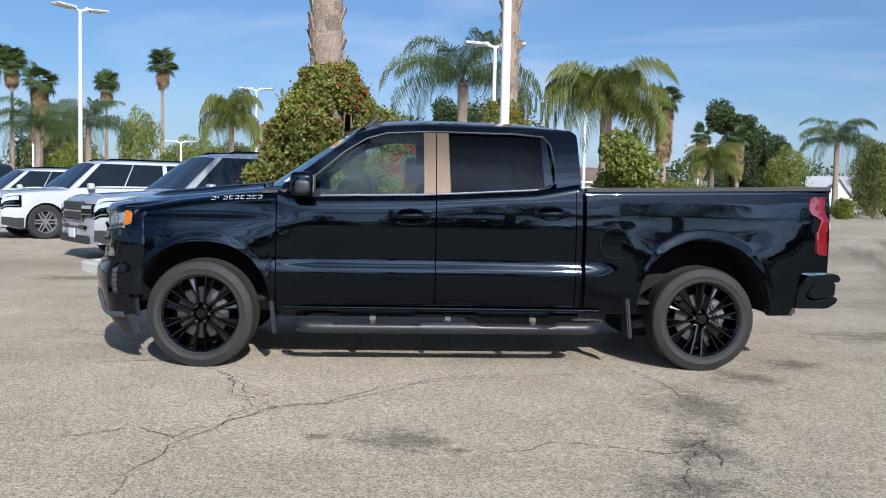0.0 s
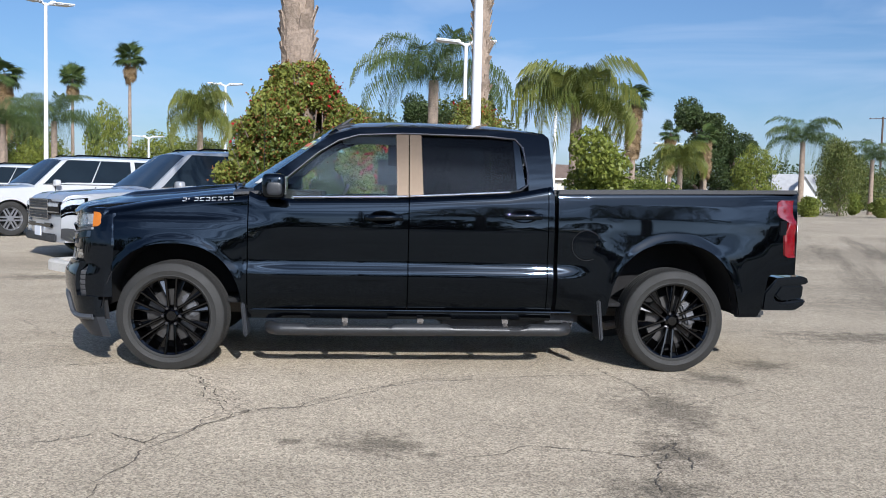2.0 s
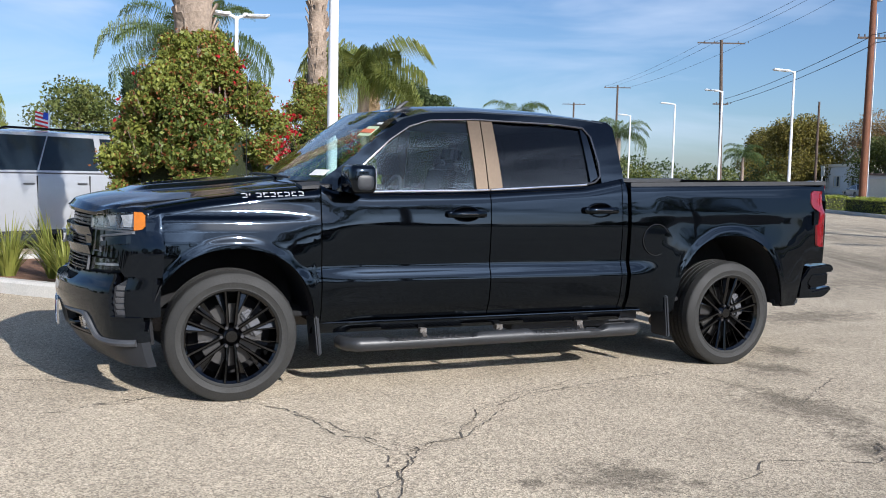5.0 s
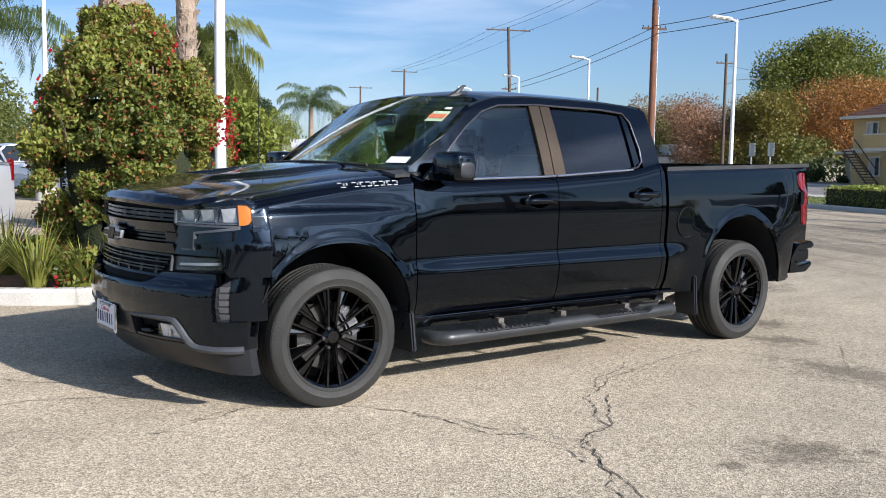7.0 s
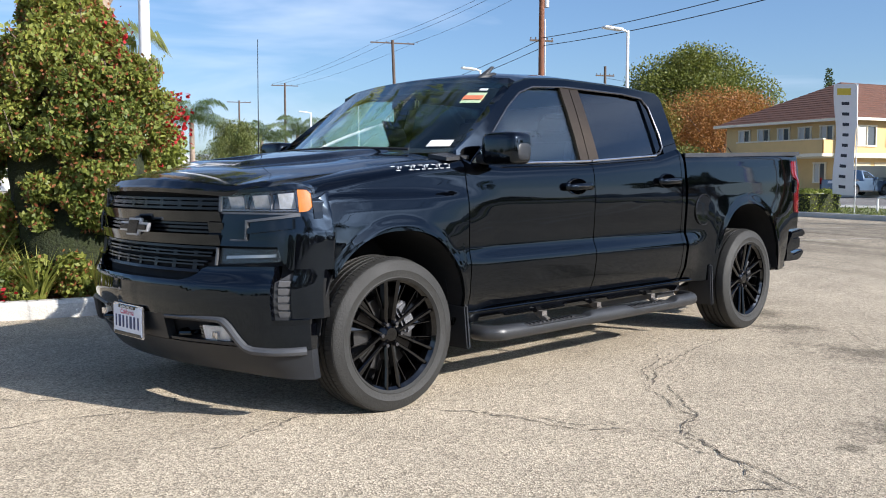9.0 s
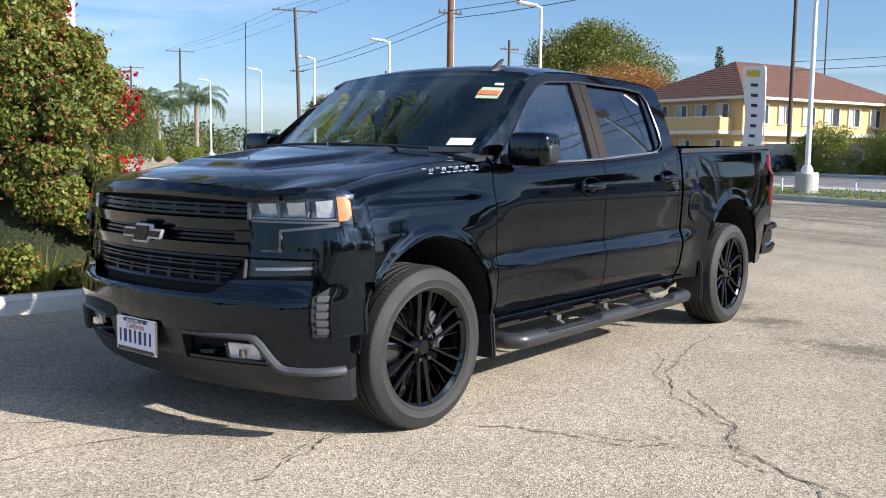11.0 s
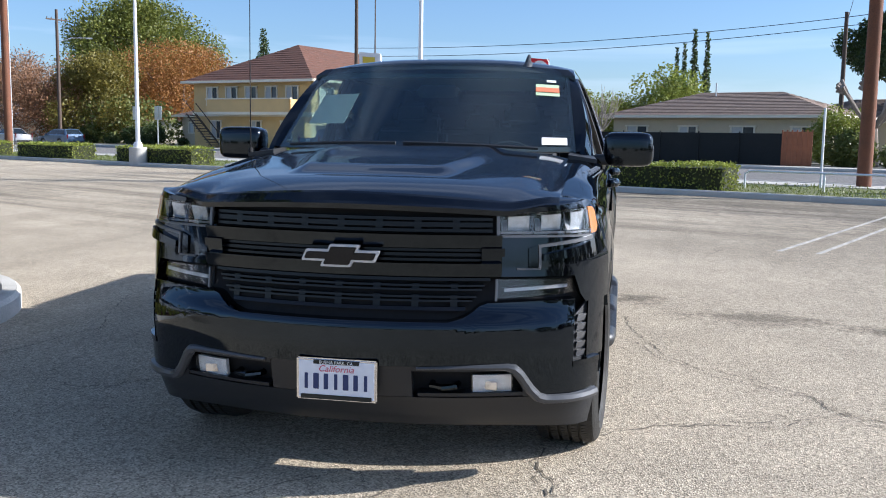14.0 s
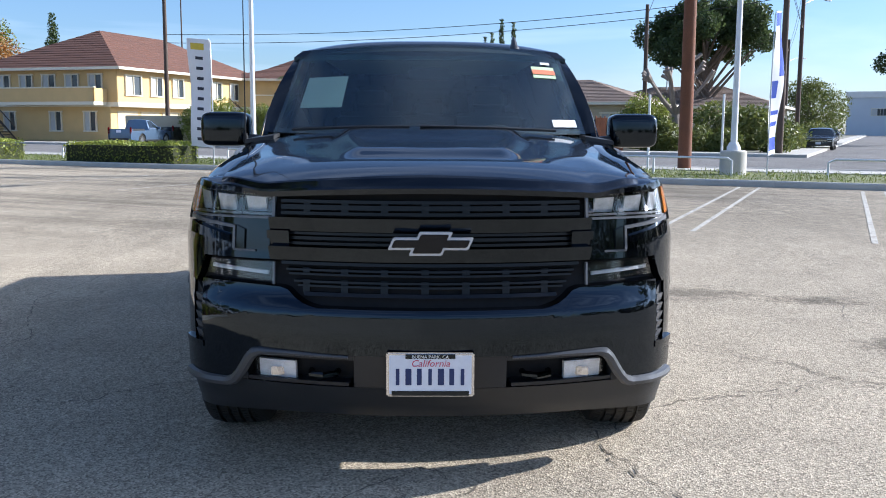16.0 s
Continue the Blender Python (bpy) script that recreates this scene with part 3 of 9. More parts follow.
def hood_f(u, y):
    x0 = hood_nose(y)
    x = x0 + (0.43 - x0) * u
    drop = 0.03 * (1 - sstep(0.0, 0.035, u))
    # the nose falls with the bow of the front
    fall = drop * (1 - 0.4 * abs(y) / 0.8)
    z = hood_z(x - 0.15 * (x0 + 0.875) * (1 - u), y) - fall
    # the leading edge runs level over the grille
    edge = hood_z(x0 - 0.15 * (x0 + 0.875), y) - 0.03 * (1 - 0.4 * abs(y) / 0.8)
    z += (1.143 - 0.035 * (y / 0.8) ** 2 - edge) * (1 - sstep(0.0, 0.4, u)) * (1 - sstep(0.6, 0.78, abs(y)))
    return (x, y, z)


sheet("hood", hood_f, span(0, 1, 110), span(-0.8, 0.8, 145), lambda p: (0.004, 0, -0.02), M_SHEEN_PAINT, truck, "black hood with a raised centre dome", 11, flip=True)
for sg in (-1, 1):
    sheet("cowl_corner", lambda u, v: (0.425 + 0.2 * u, sg * (0.77 + (0.14 - 0.02 * u) * v), 1.322 - 0.02 * v + 0.012 * u), span(0, 1, 5), span(0, 1, 5), lambda p: (0, 0, -0.02), M_PLASTIC, truck, "black plastic cowl", flip=sg > 0)
sheet("cowl", lambda u, y: (0.44 + 0.1 * u - 0.1 * (abs(y) / 0.8) ** 2 * u, y, 1.325 - 0.03 * (y / 0.8) ** 2), (0, 1), span(-0.82, 0.82, 20), lambda p: (0, 0, -0.02), M_PLASTIC, truck, "black plastic cowl")

# ---- cab upper body
def pillar_y(z):
    return 0.922 - 0.29 * (z - 1.28) - 0.14 * (z - 1.28) ** 2


def lead(x):
    """How far the cab side draws in ahead of the door glass."""
    return 0.08 * max(0.0, (1.02 - x) / 0.52) ** 2




def ruled(name, a, b, material, sign, parent, label="", n=24, inset=0.025, lift=0.0):
    """A skin between two side outlines given as (x, z) runs."""
    def run(pts, t):
        d = [0.0]
        for (x0, z0), (x1, z1) in zip(pts, pts[1:]):
            d.append(d[-1] + math.hypot(x1 - x0, z1 - z0))
        s = t * d[-1]
        return lerp_pts(list(zip(d, [p[0] for p in pts])), s), lerp_pts(list(zip(d, [p[1] for p in pts])), s)

    def f(u, v):
        (xa, za), (xb, zb) = run(a, u), run(b, u)
        x, z = xa + (xb - xa) * v, za + (zb - za) * v
        return (x, sign * (pillar_y(z) + lift - lead(x)), z)
    return sheet(name, f, span(0, 1, n), span(0, 1, 4), lambda p: (0, -sign * inset, -0.004), material, parent, label, 30)


for sign in (-1, 1):
    # window line of the whole greenhouse, from the mirror to the rear corner
    upper = [(0.645, 1.285), (0.84, 1.452), (1.03, 1.615), (1.18, 1.71), (1.33, 1.757), (1.65, 1.776), (2.3, 1.772), (2.52, 1.755)]
    outer = [(0.57, 1.345), (0.69, 1.43), (1.015, 1.672), (1.15, 1.757), (1.28, 1.803), (1.65, 1.828), (2.3, 1.824), (2.62, 1.808)]
    ruled("roof_rail", outer, upper, M_PAINT, sign, truck, n=40)
    ruled("rear_pillar", [(2.62, 1.812), (2.74, 1.8), (2.782, 1.765), (2.80, 1.38)], [(2.52, 1.755), (2.55, 1.72), (2.6, 1.55), (2.61, 1.362)], M_PAINT, sign, truck)
    ruled("sail_panel", [(0.57, 1.345), (0.56, 1.3)], [(0.645, 1.285), (0.66, 1.275)], M_PAINT, sign, truck, n=4)
    d1 = [o for o in truck.children if o.name.startswith("front_door")][0 if sign < 0 else 1]
    d2 = [o for o in truck.children if o.name.startswith("rear_door")][0 if sign < 0 else 1]
    # bright moulding along the window line
    tube("window_moulding", [(x, sign * (pillar_y(z) + 0.004 - lead(x)), z - 0.006) for x, z in upper[:6]], 0.006, M_DARKCHROME, d1, "satin window moulding", 8)
    tube("window_moulding", [(x, sign * (pillar_y(z) + 0.004), z - 0.006) for x, z in upper[5:] + [(2.575, 1.69), (2.605, 1.5), (2.6, 1.41), (2.55, 1.37), (2.46, 1.352)]], 0.008, M_DARKCHROME, d2, "satin window moulding", 8)
    # glass, set in
    g = ruled("window_glass", [(0.66, 1.28), (0.86, 1.45), (1.05, 1.612), (1.2, 1.704), (1.34, 1.748), (1.615, 1.764)], [(0.67, 1.27), (0.9, 1.266), (1.1, 1.27), (1.3, 1.275), (1.45, 1.28), (1.625, 1.286)], G_FRONT, sign, d1, "lightly tinted door glass", inset=0.004, lift=-0.018)
    g.visible_shadow = False
    g2 = ruled("window_glass", [(1.80, 1.762), (2.3, 1.757), (2.5, 1.742)], [(1.81, 1.29), (2.3, 1.33), (2.52, 1.365)], G_DARK, sign, d2, "dark privacy door glass", inset=0.004, lift=-0.018)
    # pillar covers between the doors
    ruled("pillar_cover", [(1.612, 1.763), (1.705, 1.768)], [(1.618, 1.288), (1.703, 1.292)], M_PILLAR, sign, d1, "bronze-grey pillar cover", n=3, inset=0.02, lift=-0.002)
    ruled("pillar_cover", [(1.713, 1.768), (1.80, 1.766)], [(1.711, 1.292), (1.815, 1.298)], M_PILLAR, sign, d2, "bronze-grey pillar cover", n=3, inset=0.02, lift=-0.002)
    ruled("pillar_cover", [(2.5, 1.745), (2.545, 1.735)], [(2.52, 1.365), (2.585, 1.40)], M_GLOSSBLK, sign, d2, "gloss black pillar cover", n=6, inset=0.02, lift=-0.004)

# roof skin
def roof_f(x, v):
    edge_z = smooth_pts([(1.1, 1.75), (1.3, 1.808), (1.65, 1.828), (2.3, 1.824), (2.6, 1.81), (2.7, 1.795)], x)
    ye = pillar_y(edge_z) + 0.004
    k = 1 - abs(v) ** 3.0
    return (x, v * ye, edge_z + (0.062 - 0.02 * sstep(2.2, 2.7, x)) * k * sstep(1.0, 1.25, x) + 0.0)


sheet("roof", roof_f, span(1.1, 2.7, 36), span(-1, 1, 41), lambda p: (0, 0, -0.03), M_SHEEN_PAINT, truck, flip=True)
tube("roof_lip", [(2.7, y, 1.825 - 0.05 * abs(y / 0.74) ** 3) for y in span(-0.71, 0.71, 15)], 0.018, M_GLOSSBLK, truck)
bm = bmesh.new()
add_tube(bm, [(1.17, -0.48, 1.80), (1.22, -0.48, 1.845), (1.27, -0.48, 1.885), (1.29, -0.48, 1.89)], [0.024, 0.018, 0.01, 0.004], 8)
add_tube(bm, [(1.13, -0.48, 1.80), (1.18, -0.48, 1.815), (1.29, -0.48, 1.832), (1.33, -0.48, 1.835)], [0.008, 0.026, 0.026, 0.008], 10)
part("roof_antenna", bm, M_PLASTIC, truck, "shark-fin roof antenna")

# windscreen and rear window
def ws_f(u, v):
    x = 0.54 + 0.63 * u - 0.17 * (1 - 0.45 * u) + (0.22 - 0.14 * u) * v * v
    z = 1.335 + (1.795 - 1.335) * u
    return (x, v * (0.80 - 0.085 * u), z + 0.03 * (1 - v * v) * u)


wsc = sheet("windscreen", ws_f, span(0, 1, 14), span(-1, 1, 31), lambda p: (0.004, 0, -0.002), G_CLEAR, truck, "clear raked windscreen", flip=True)
wsc.visible_shadow = False
# printed dark border inside the glass
for a, b in ((-1.0, -0.978), (0.978, 1.0)):
    sheet("screen_border", lambda u, v: Vector(ws_f(u, a + (b - a) * v)) + Vector((0.012, 0, -0.004)), span(0, 1, 14), span(0, 1, 4), lambda p: (0.002, 0, -0.001), M_SEAT, wsc, "dark printed border", flip=True)
sheet("screen_border", lambda u, v: Vector(ws_f(0.94 + 0.06 * u, v)) + Vector((0.012, 0, -0.004)), span(0, 1, 3), span(-0.98, 0.98, 25), lambda p: (0.002, 0, -0.001), M_SEAT, wsc, "dark printed border", flip=True)
sheet("screen_border", lambda u, v: Vector(ws_f(0.0 + 0.06 * u, v)) + Vector((0.012, 0, -0.004)), span(0, 1, 3), span(-0.98, 0.98, 25), lambda p: (0.002, 0, -0.001), M_SEAT, wsc, "dark printed border", flip=True)
for sign in (-1, 1):
    sheet("windscreen_pillar", lambda u, v: tuple(Vector(ws_f(u, sign)) * (1 - v) + Vector((lerp_pts([(0, 0.57), (0.2, 0.69), (0.72, 1.015), (1, 1.18)], u), sign * (pillar_y(lerp_pts([(0, 1.345), (0.2, 1.43), (0.72, 1.672), (1, 1.775)], u)) - lead(lerp_pts([(0, 0.57), (0.2, 0.69), (0.72, 1.015), (1, 1.18)], u))), lerp_pts([(0, 1.345), (0.2, 1.43), (0.72, 1.672), (1, 1.775)], u))) * v), span(0, 1, 14), span(0, 1, 4), lambda p: (0.01, 0, -0.01), M_PAINT, truck, flip=sign > 0)
sheet("windscreen_header", lambda u, v: tuple(Vector(ws_f(1, v)) * (1 - u) + Vector(roof_f(1.105, v)) * u + Vector((0, 0, 0.0))), span(0, 1, 3), span(-1, 1, 31), lambda p: (0.0, 0, -0.02), M_SHEEN_PAINT, truck, flip=True)
tube("wiper", [(0.42, -0.62, 1.352), (0.36, -0.3, 1.365), (0.345, 0.05, 1.372)], 0.008, M_PLASTIC, truck, n=6)
tube("wiper", [(0.385, 0.1, 1.37), (0.39, 0.4, 1.365), (0.44, 0.68, 1.352)], 0.008, M_PLASTIC, truck, n=6)
sheet("cab_back", lambda u, v: (2.79 - 0.07 * max(0.0, u - 0.62) / 0.38, v * (0.9 if u < 0.62 else 0.9 - 0.17 * (u - 0.62) / 0.38), 0.5 + 1.30 * u), span(0, 1, 18), span(-1, 1, 9), lambda p: (-0.02, 0, 0), M_PAINT, truck)
box("rear_window", (2.795, 0, 1.59), (0.02, 1.15, 0.3), G_DARK, truck, "dark rear cab window", 0.004, ry=-3)

# whip antenna on the passenger-side cowl
bm = bmesh.new()
add_tube(bm, [(0.475, 0.86, 1.22), (0.475, 0.917, 1.3), (0.475, 0.917, 1.33)], [0.02, 0.016, 0.009], 10)
add_tube(bm, [(0.475, 0.917, 1.32), (0.477, 0.917, 1.75), (0.48, 0.917, 2.128)], [0.0034, 0.0028, 0.0022], 8)
part("whip_antenna", bm, M_MATT, truck, "thin black whip antenna")

# ---- bed
bm = bmesh.new()
add_box(bm, 3.77, 0, 1.02, 1.86, 1.66, 0.04)
add_box(bm, 2.86, 0, 1.08, 0.05, 1.72, 0.5)
for sy in (-1, 1):
    add_box(bm, 3.77, sy * 0.845, 1.19, 1.86, 0.03, 0.3)
part("bed_liner", bm, M_PLASTIC, truck, "black plastic bed liner")
for sy in (-1, 1):
    sheet("bed_rail", lambda x, v: (x, sy * (0.935 - 0.105 * v), rail_z(x) + 0.004 * (1 - v)), cols(2.835, 4.7, 0.2), span(0, 1, 3), lambda p: (0, 0, -0.03), M_PLASTIC, truck, "black rail cap", flip=sy < 0)
bm = bmesh.new()
add_box(bm, 4.70, 0, 1.09, 0.05, 1.72, 0.58)
add_box(bm, 4.715, 0, 1.385, 0.07, 1.74, 0.04)
tailgate = part("tailgate", bm, M_PAINT, truck, bevel=0.01)
for sy in (-1, 1):
    # tail lamp wrapped round the corner: two lobes with a dark notch between
    def tl_f(u, v):
        z = 0.895 + 0.44 * v
        x_in = lerp_pts([(0, 4.635), (0.04, 4.615), (0.4, 4.605), (0.5, 4.63), (0.62, 4.64), (0.7, 4.565), (0.78, 4.545), (0.95, 4.55), (1, 4.575)], v)
        a = u * math.pi / 2
        return (x_in + (4.738 - x_in) * math.sin(a), sy * (flank(4.6, z) + 0.012 - 0.11 * (1 - math.cos(a)) ** 1.3), z)
    tail = sheet("tail_lamp", tl_f, span(0, 1, 14), span(0, 1, 24), lambda p: (-0.02, -sy * 0.03, 0), M_RED, truck, "red tail lamp", 50, flip=sy > 0)
    box("lamp_bezel", (4.592, sy * (flank(4.6, 1.1) + 0.004), 1.12), (0.06, 0.02, 0.11), M_GLOSSBLK, tail, "dark lamp divider", 0.006)
    box("lamp_strip", (4.7, sy * 0.9, 1.12), (0.05, 0.06, 0.07), M_PLATE, tail, "clear reversing lamp", 0.01)
# rear bumper with stepped corners
bm = bmesh.new()
add_box(bm, 4.82, 0, 0.63, 0.12, 1.5, 0.2)
rear_bumper = part("rear_bumper", bm, M_GLOSSBLK, truck, "gloss black rear bumper with corner steps", bevel=0.025, segs=3)
for sy in (-1, 1):
    def prism(name, outline, y0, y1, material, label=""):
        n_ = len(outline)
        verts = [(x, sy * y, z) for y in (y0, y1) for x, z in outline]
        faces = [tuple(range(n_)), tuple(range(2 * n_ - 1, n_ - 1, -1))] + [(k, k + n_, (k + 1) % n_ + n_, (k + 1) % n_) for k in range(n_)]
        bm = bmesh.new()
        bm.from_mesh(mesh_of(name, verts, faces, None, smooth=False))
        bmesh.ops.recalc_face_normals(bm, faces=bm.faces)
        return part(name, bm, material, rear_bumper, label, bevel=0.012, segs=2)
    prism("corner_shell", [(4.45, 0.485), (4.465, 0.62), (4.56, 0.735), (4.77, 0.755), (4.82, 0.73), (4.815, 0.69), (4.60, 0.68), (4.545, 0.6), (4.55, 0.565), (4.60, 0.545), (4.8, 0.575), (4.8, 0.54), (4.72, 0.485)], 0.72, 0.955, M_GLOSSBLK)
    prism("corner_step", [(4.56, 0.6), (4.61, 0.675), (4.795, 0.685), (4.79, 0.58), (4.61, 0.555)], 0.72, 0.925, M_GLOSSBLK, "black corner step")
for sy in (-1, 1):
    box("bumper_filler", (4.36, sy * 0.9, 0.46), (0.24, 0.08, 0.07), M_PLASTIC, truck, "", 0.02)

# ---- front end
PLAN = [(0, -0.93), (0.2, -0.92), (0.4, -0.885), (0.565, -0.835), (0.7, -0.78), (0.8, -0.73), (0.88, -0.675), (0.925, -0.61), (0.955, -0.55), (0.98, -0.48), (0.998, -0.4)]
TUCK = [(0.24, 0.05), (0.4, 0.0), (0.92, 0.0), (1.03, 0.022), (1.14, 0.058), (1.18, 0.085)]
ARC = [0.0]
for (ya, xa), (yb, xb) in zip(PLAN, PLAN[1:]):
    ARC.append(ARC[-1] + math.hypot(yb - ya, xb - xa))
S_OF = [(p[0], s) for p, s in zip(PLAN, ARC)]
LEAN = [(0.24, 0.16), (0.3, 0.1), (0.40, 0.03), (0.53, 0.0), (0.60, -0.018), (0.69, -0.012), (0.74, 0.025), (0.9, 0.05), (1.1, 0.07)]


def s_of(y):
    return lerp_pts(S_OF, y)


def face(s, z, off=0.0):
    """A point of the front end: s metres round from the middle, at height z, off metres proud."""
    a = min(abs(s), ARC[-1])
    x = smooth_pts(list(zip(ARC, [p[1] for p in PLAN])), a) if a > 0.06 else -0.93
    y = smooth_pts(list(zip(ARC, [p[0] for p in PLAN])), a) if a > 0.06 else a
    ahead = max(0.0, 1 - (a / 1.25) ** 3)
    x += lerp_pts(LEAN, z) * ahead
    y -= lerp_pts(TUCK, z) * (1 - ahead)
    nx = -math.cos(min(1.0, a / ARC[-1]) ** 3 * 1.45)
    ny = math.sin(min(1.0, a / ARC[-1]) ** 3 * 1.45)
    return (x + nx * off, math.copysign(1, s) * (y + ny * off), z)


def face_sheet(name, s0, s1, zb, zt, material, parent, label="", off=0.0, thick=0.03, nz=6, step=0.035, tip=0.0):
    """A piece of the front end from s0 to s1 between zb(|s|) and zt(|s|)."""
    fb = zb if callable(zb) else (lambda a: zb)
    ft = zt if callable(zt) else (lambda a: zt)
    ss = span(s0, s1, max(2, int(abs(s1 - s0) / step) + 2))
    return sheet(name, lambda s, v: face(s, fb(abs(s)) * (1 - v) + ft(abs(s)) * v, off + tip * v), ss, span(0, 1, nz), lambda p: (thick, -0.4 * thick * p.y, 0), material, parent, label, 32, flip=True)


SE = ARC[-1]
# dark backing behind all openings
face_sheet("front_backing", -s_of(0.97), s_of(0.97), 0.36, lambda a: lerp_pts([(0, 1.122), (s_of(0.6), 1.12), (SE, 1.12)], a), M_MATT, truck, "", -0.055, 0.02)
grille = face_sheet("grille", -s_of(0.6), s_of(0.6), 0.978, 1.03, M_GLOSSBLK, truck, "gloss black grille with dark slats", 0.0, 0.05, tip=0.022)
face_sheet("grille_bar", -s_of(0.6), s_of(0.6), 0.868, 0.92, M_GLOSSBLK, grille, "", -0.004, 0.05, tip=0.022)
for sg in (-1, 1):
    face_sheet("grille_cheek", sg * s_of(0.525), sg * s_of(0.61), 0.92, 0.978, M_GLOSSBLK, grille, "", -0.006, 0.05, tip=0.014)
for z, w, dz in ((1.066, 0.565, 0.009), (1.088, 0.565, 0.006), (1.043, 0.565, 0.006), (0.95, 0.525, 0.006), (0.93, 0.525, 0.005), (0.968, 0.525, 0.005), (0.742, 0.47, 0.007), (0.772, 0.495, 0.004), (0.788, 0.51, 0.004), (0.815, 0.53, 0.004), (0.831, 0.54, 0.004), (0.855, 0.56, 0.006)):
    face_sheet("grille_slat", -s_of(w), s_of(w), z - dz, z + dz, M_GRILLE, grille, "", -0.022, 0.03, 2)
for zc, h in ((1.066, 0.022), (0.78, 0.014), (0.823, 0.014), (0.755, 0.012)):
    for k in range(-3, 4):
        s = k * 0.15 + 0.02
        if abs(s) < 0.5:
            face_sheet("grille_bridge", s - 0.014, s + 0.014, zc - h, zc + h, M_GRILLE, grille, "", -0.034, 0.02, 2)
# plain emblem: a bar with a larger middle block, grey edge round a black face
for off, grow, m_e, nm in ((0.026, 0.0, M_BADGE, "emblem"), (0.031, -0.009, M_GRILLE, "emblem_face")):
    bm = bmesh.new()
    x0 = face(0, 0.945, off)[0]
    add_box(bm, x0, 0, 0.943, 0.02, 0.29 + 2 * grow, 0.046 + 2 * grow)
    add_box(bm, x0 - 0.001, 0, 0.943, 0.02, 0.12 + 2 * grow, 0.088 + 2 * grow)
    for v in bm.verts:
        v.co.y -= 0.45 * (v.co.z - 0.943)
    part(nm, bm, m_e, grille, "grey-edged black badge", bevel=0.003)
# head lamps
for sg in (-1, 1):
    a0, a1, a2 = s_of(0.592), s_of(0.936), s_of(0.936) + 0.07
    zb_h = lambda a: lerp_pts([(a0, 1.03), (s_of(0.8), 1.03), (a1, 1.03), (a1 + 0.045, 1.034), (a2, 1.056)], a)
    zt_h = lambda a: lerp_pts([(a0, 1.112), (s_of(0.8), 1.122), (a1, 1.136), (a1 + 0.05, 1.134), (a2, 1.116)], a)
    lamp = face_sheet("headlamp", sg * a0, sg * a1, zb_h, zt_h, M_GLOSSBLK, truck, "clear headlamp with amber end", -0.05, 0.02)
    face_sheet("lamp_lens", sg * a0, sg * a1, zb_h, zt_h, G_LENS, lamp, "", 0.004, 0.004).visible_shadow = False
    face_sheet("amber_marker", sg * a1, sg * a2, zb_h, zt_h, M_AMBER, lamp, "amber side marker", 0.005, 0.03, 6, 0.012)
    wide = (a1 - a0) / 3
    face_sheet("lamp_gutter", sg * a0, sg * a1, lambda a: zb_h(a) + 0.004, lambda a: zb_h(a) + 0.011, M_SATIN, lamp, "bright lower strip", -0.008, 0.012, 2)
    for k in range(3):
        c = a0 + wide * (k + 0.5)
        face_sheet("projector_block", sg * (c - wide * 0.26), sg * (c + wide * 0.36), lambda a: zb_h(a) + 0.014, lambda a: zt_h(a) - 0.014, M_LAMPSHELL, lamp, "clear crystal projector block", -0.032, 0.012, 6, 0.01, tip=0.024)
        face_sheet("projector_cheek", sg * (c - wide * 0.44), sg * (c - wide * 0.28), lambda a: zb_h(a) + 0.014, lambda a: zt_h(a) - 0.03, M_VENT, lamp, "", -0.02, 0.012, 3, 0.012, tip=-0.02)
        face_sheet("lamp_divider", sg * (c + wide * 0.43), sg * (c + wide * 0.47), lambda a: zb_h(a) + 0.004, lambda a: zt_h(a) - 0.008, M_DARKCHROME, lamp, "", -0.008, 0.02, 2, 0.02)
    # skin between the lamp and the fender and hood edges
    def nose_skin(u, v):
        sA = s_of(0.79) + (a2 + 0.03 - s_of(0.79)) * u
        p = Vector(face(sg * sA, zt_h(sA) + 0.012, 0.0))
        ang = (1 - u) * math.pi / 2
        z0 = rail_z(-0.49) - 0.075
        q = Vector((-0.49, sg * (flank(-0.49, z0) - 0.155 * (1 - math.cos(ang))), z0 + 0.075 * math.sin(ang) + 0.001))
        return p.lerp(q, v) + Vector((0, 0, 0.012 * math.sin(math.pi * v)))
    sheet("fender_nose", nose_skin, span(0, 1, 14), span(0, 1, 7), lambda p: (0.01, 0, -0.02), M_SHEEN_PAINT, truck, "", 40, flip=sg > 0)
    face_sheet("lamp_sill", sg * (a0 - 0.01), sg * a1, lambda a: zb_h(a) - 0.01, lambda a: zb_h(a) - 0.002, M_SATIN, lamp, "", 0.002, 0.012, 2)
    face_sheet("lamp_edge", sg * (a0 - 0.012), sg * a0, lambda a: zb_h(a) - 0.01, lambda a: zt_h(a), M_SATIN, lamp, "", 0.002, 0.012, 2)
    face_sheet("lamp_brow", sg * a0, sg * (a2 + 0.03), lambda a: zt_h(a) + 0.001, lambda a: zt_h(a) + lerp_pts([(a0, 0.012), (a2, 0.03)], a), M_BUMPER, lamp, "", 0.002, 0.05, 3)
    # gloss face below the lamp with its L-shaped bright edges
    cheek = face_sheet("front_cheek", sg * s_of(0.6), sg * SE, lambda a: lerp_pts([(s_of(0.6), 0.868), (s_of(0.886), 0.868), (s_of(0.9), 0.76), (SE, 0.76)], a), lambda a: lerp_pts([(a0, 1.022), (a1, 1.022), (a2, 1.074), (SE, 1.13)], a), M_BUMPER, truck, "", 0.0, 0.05, 12)
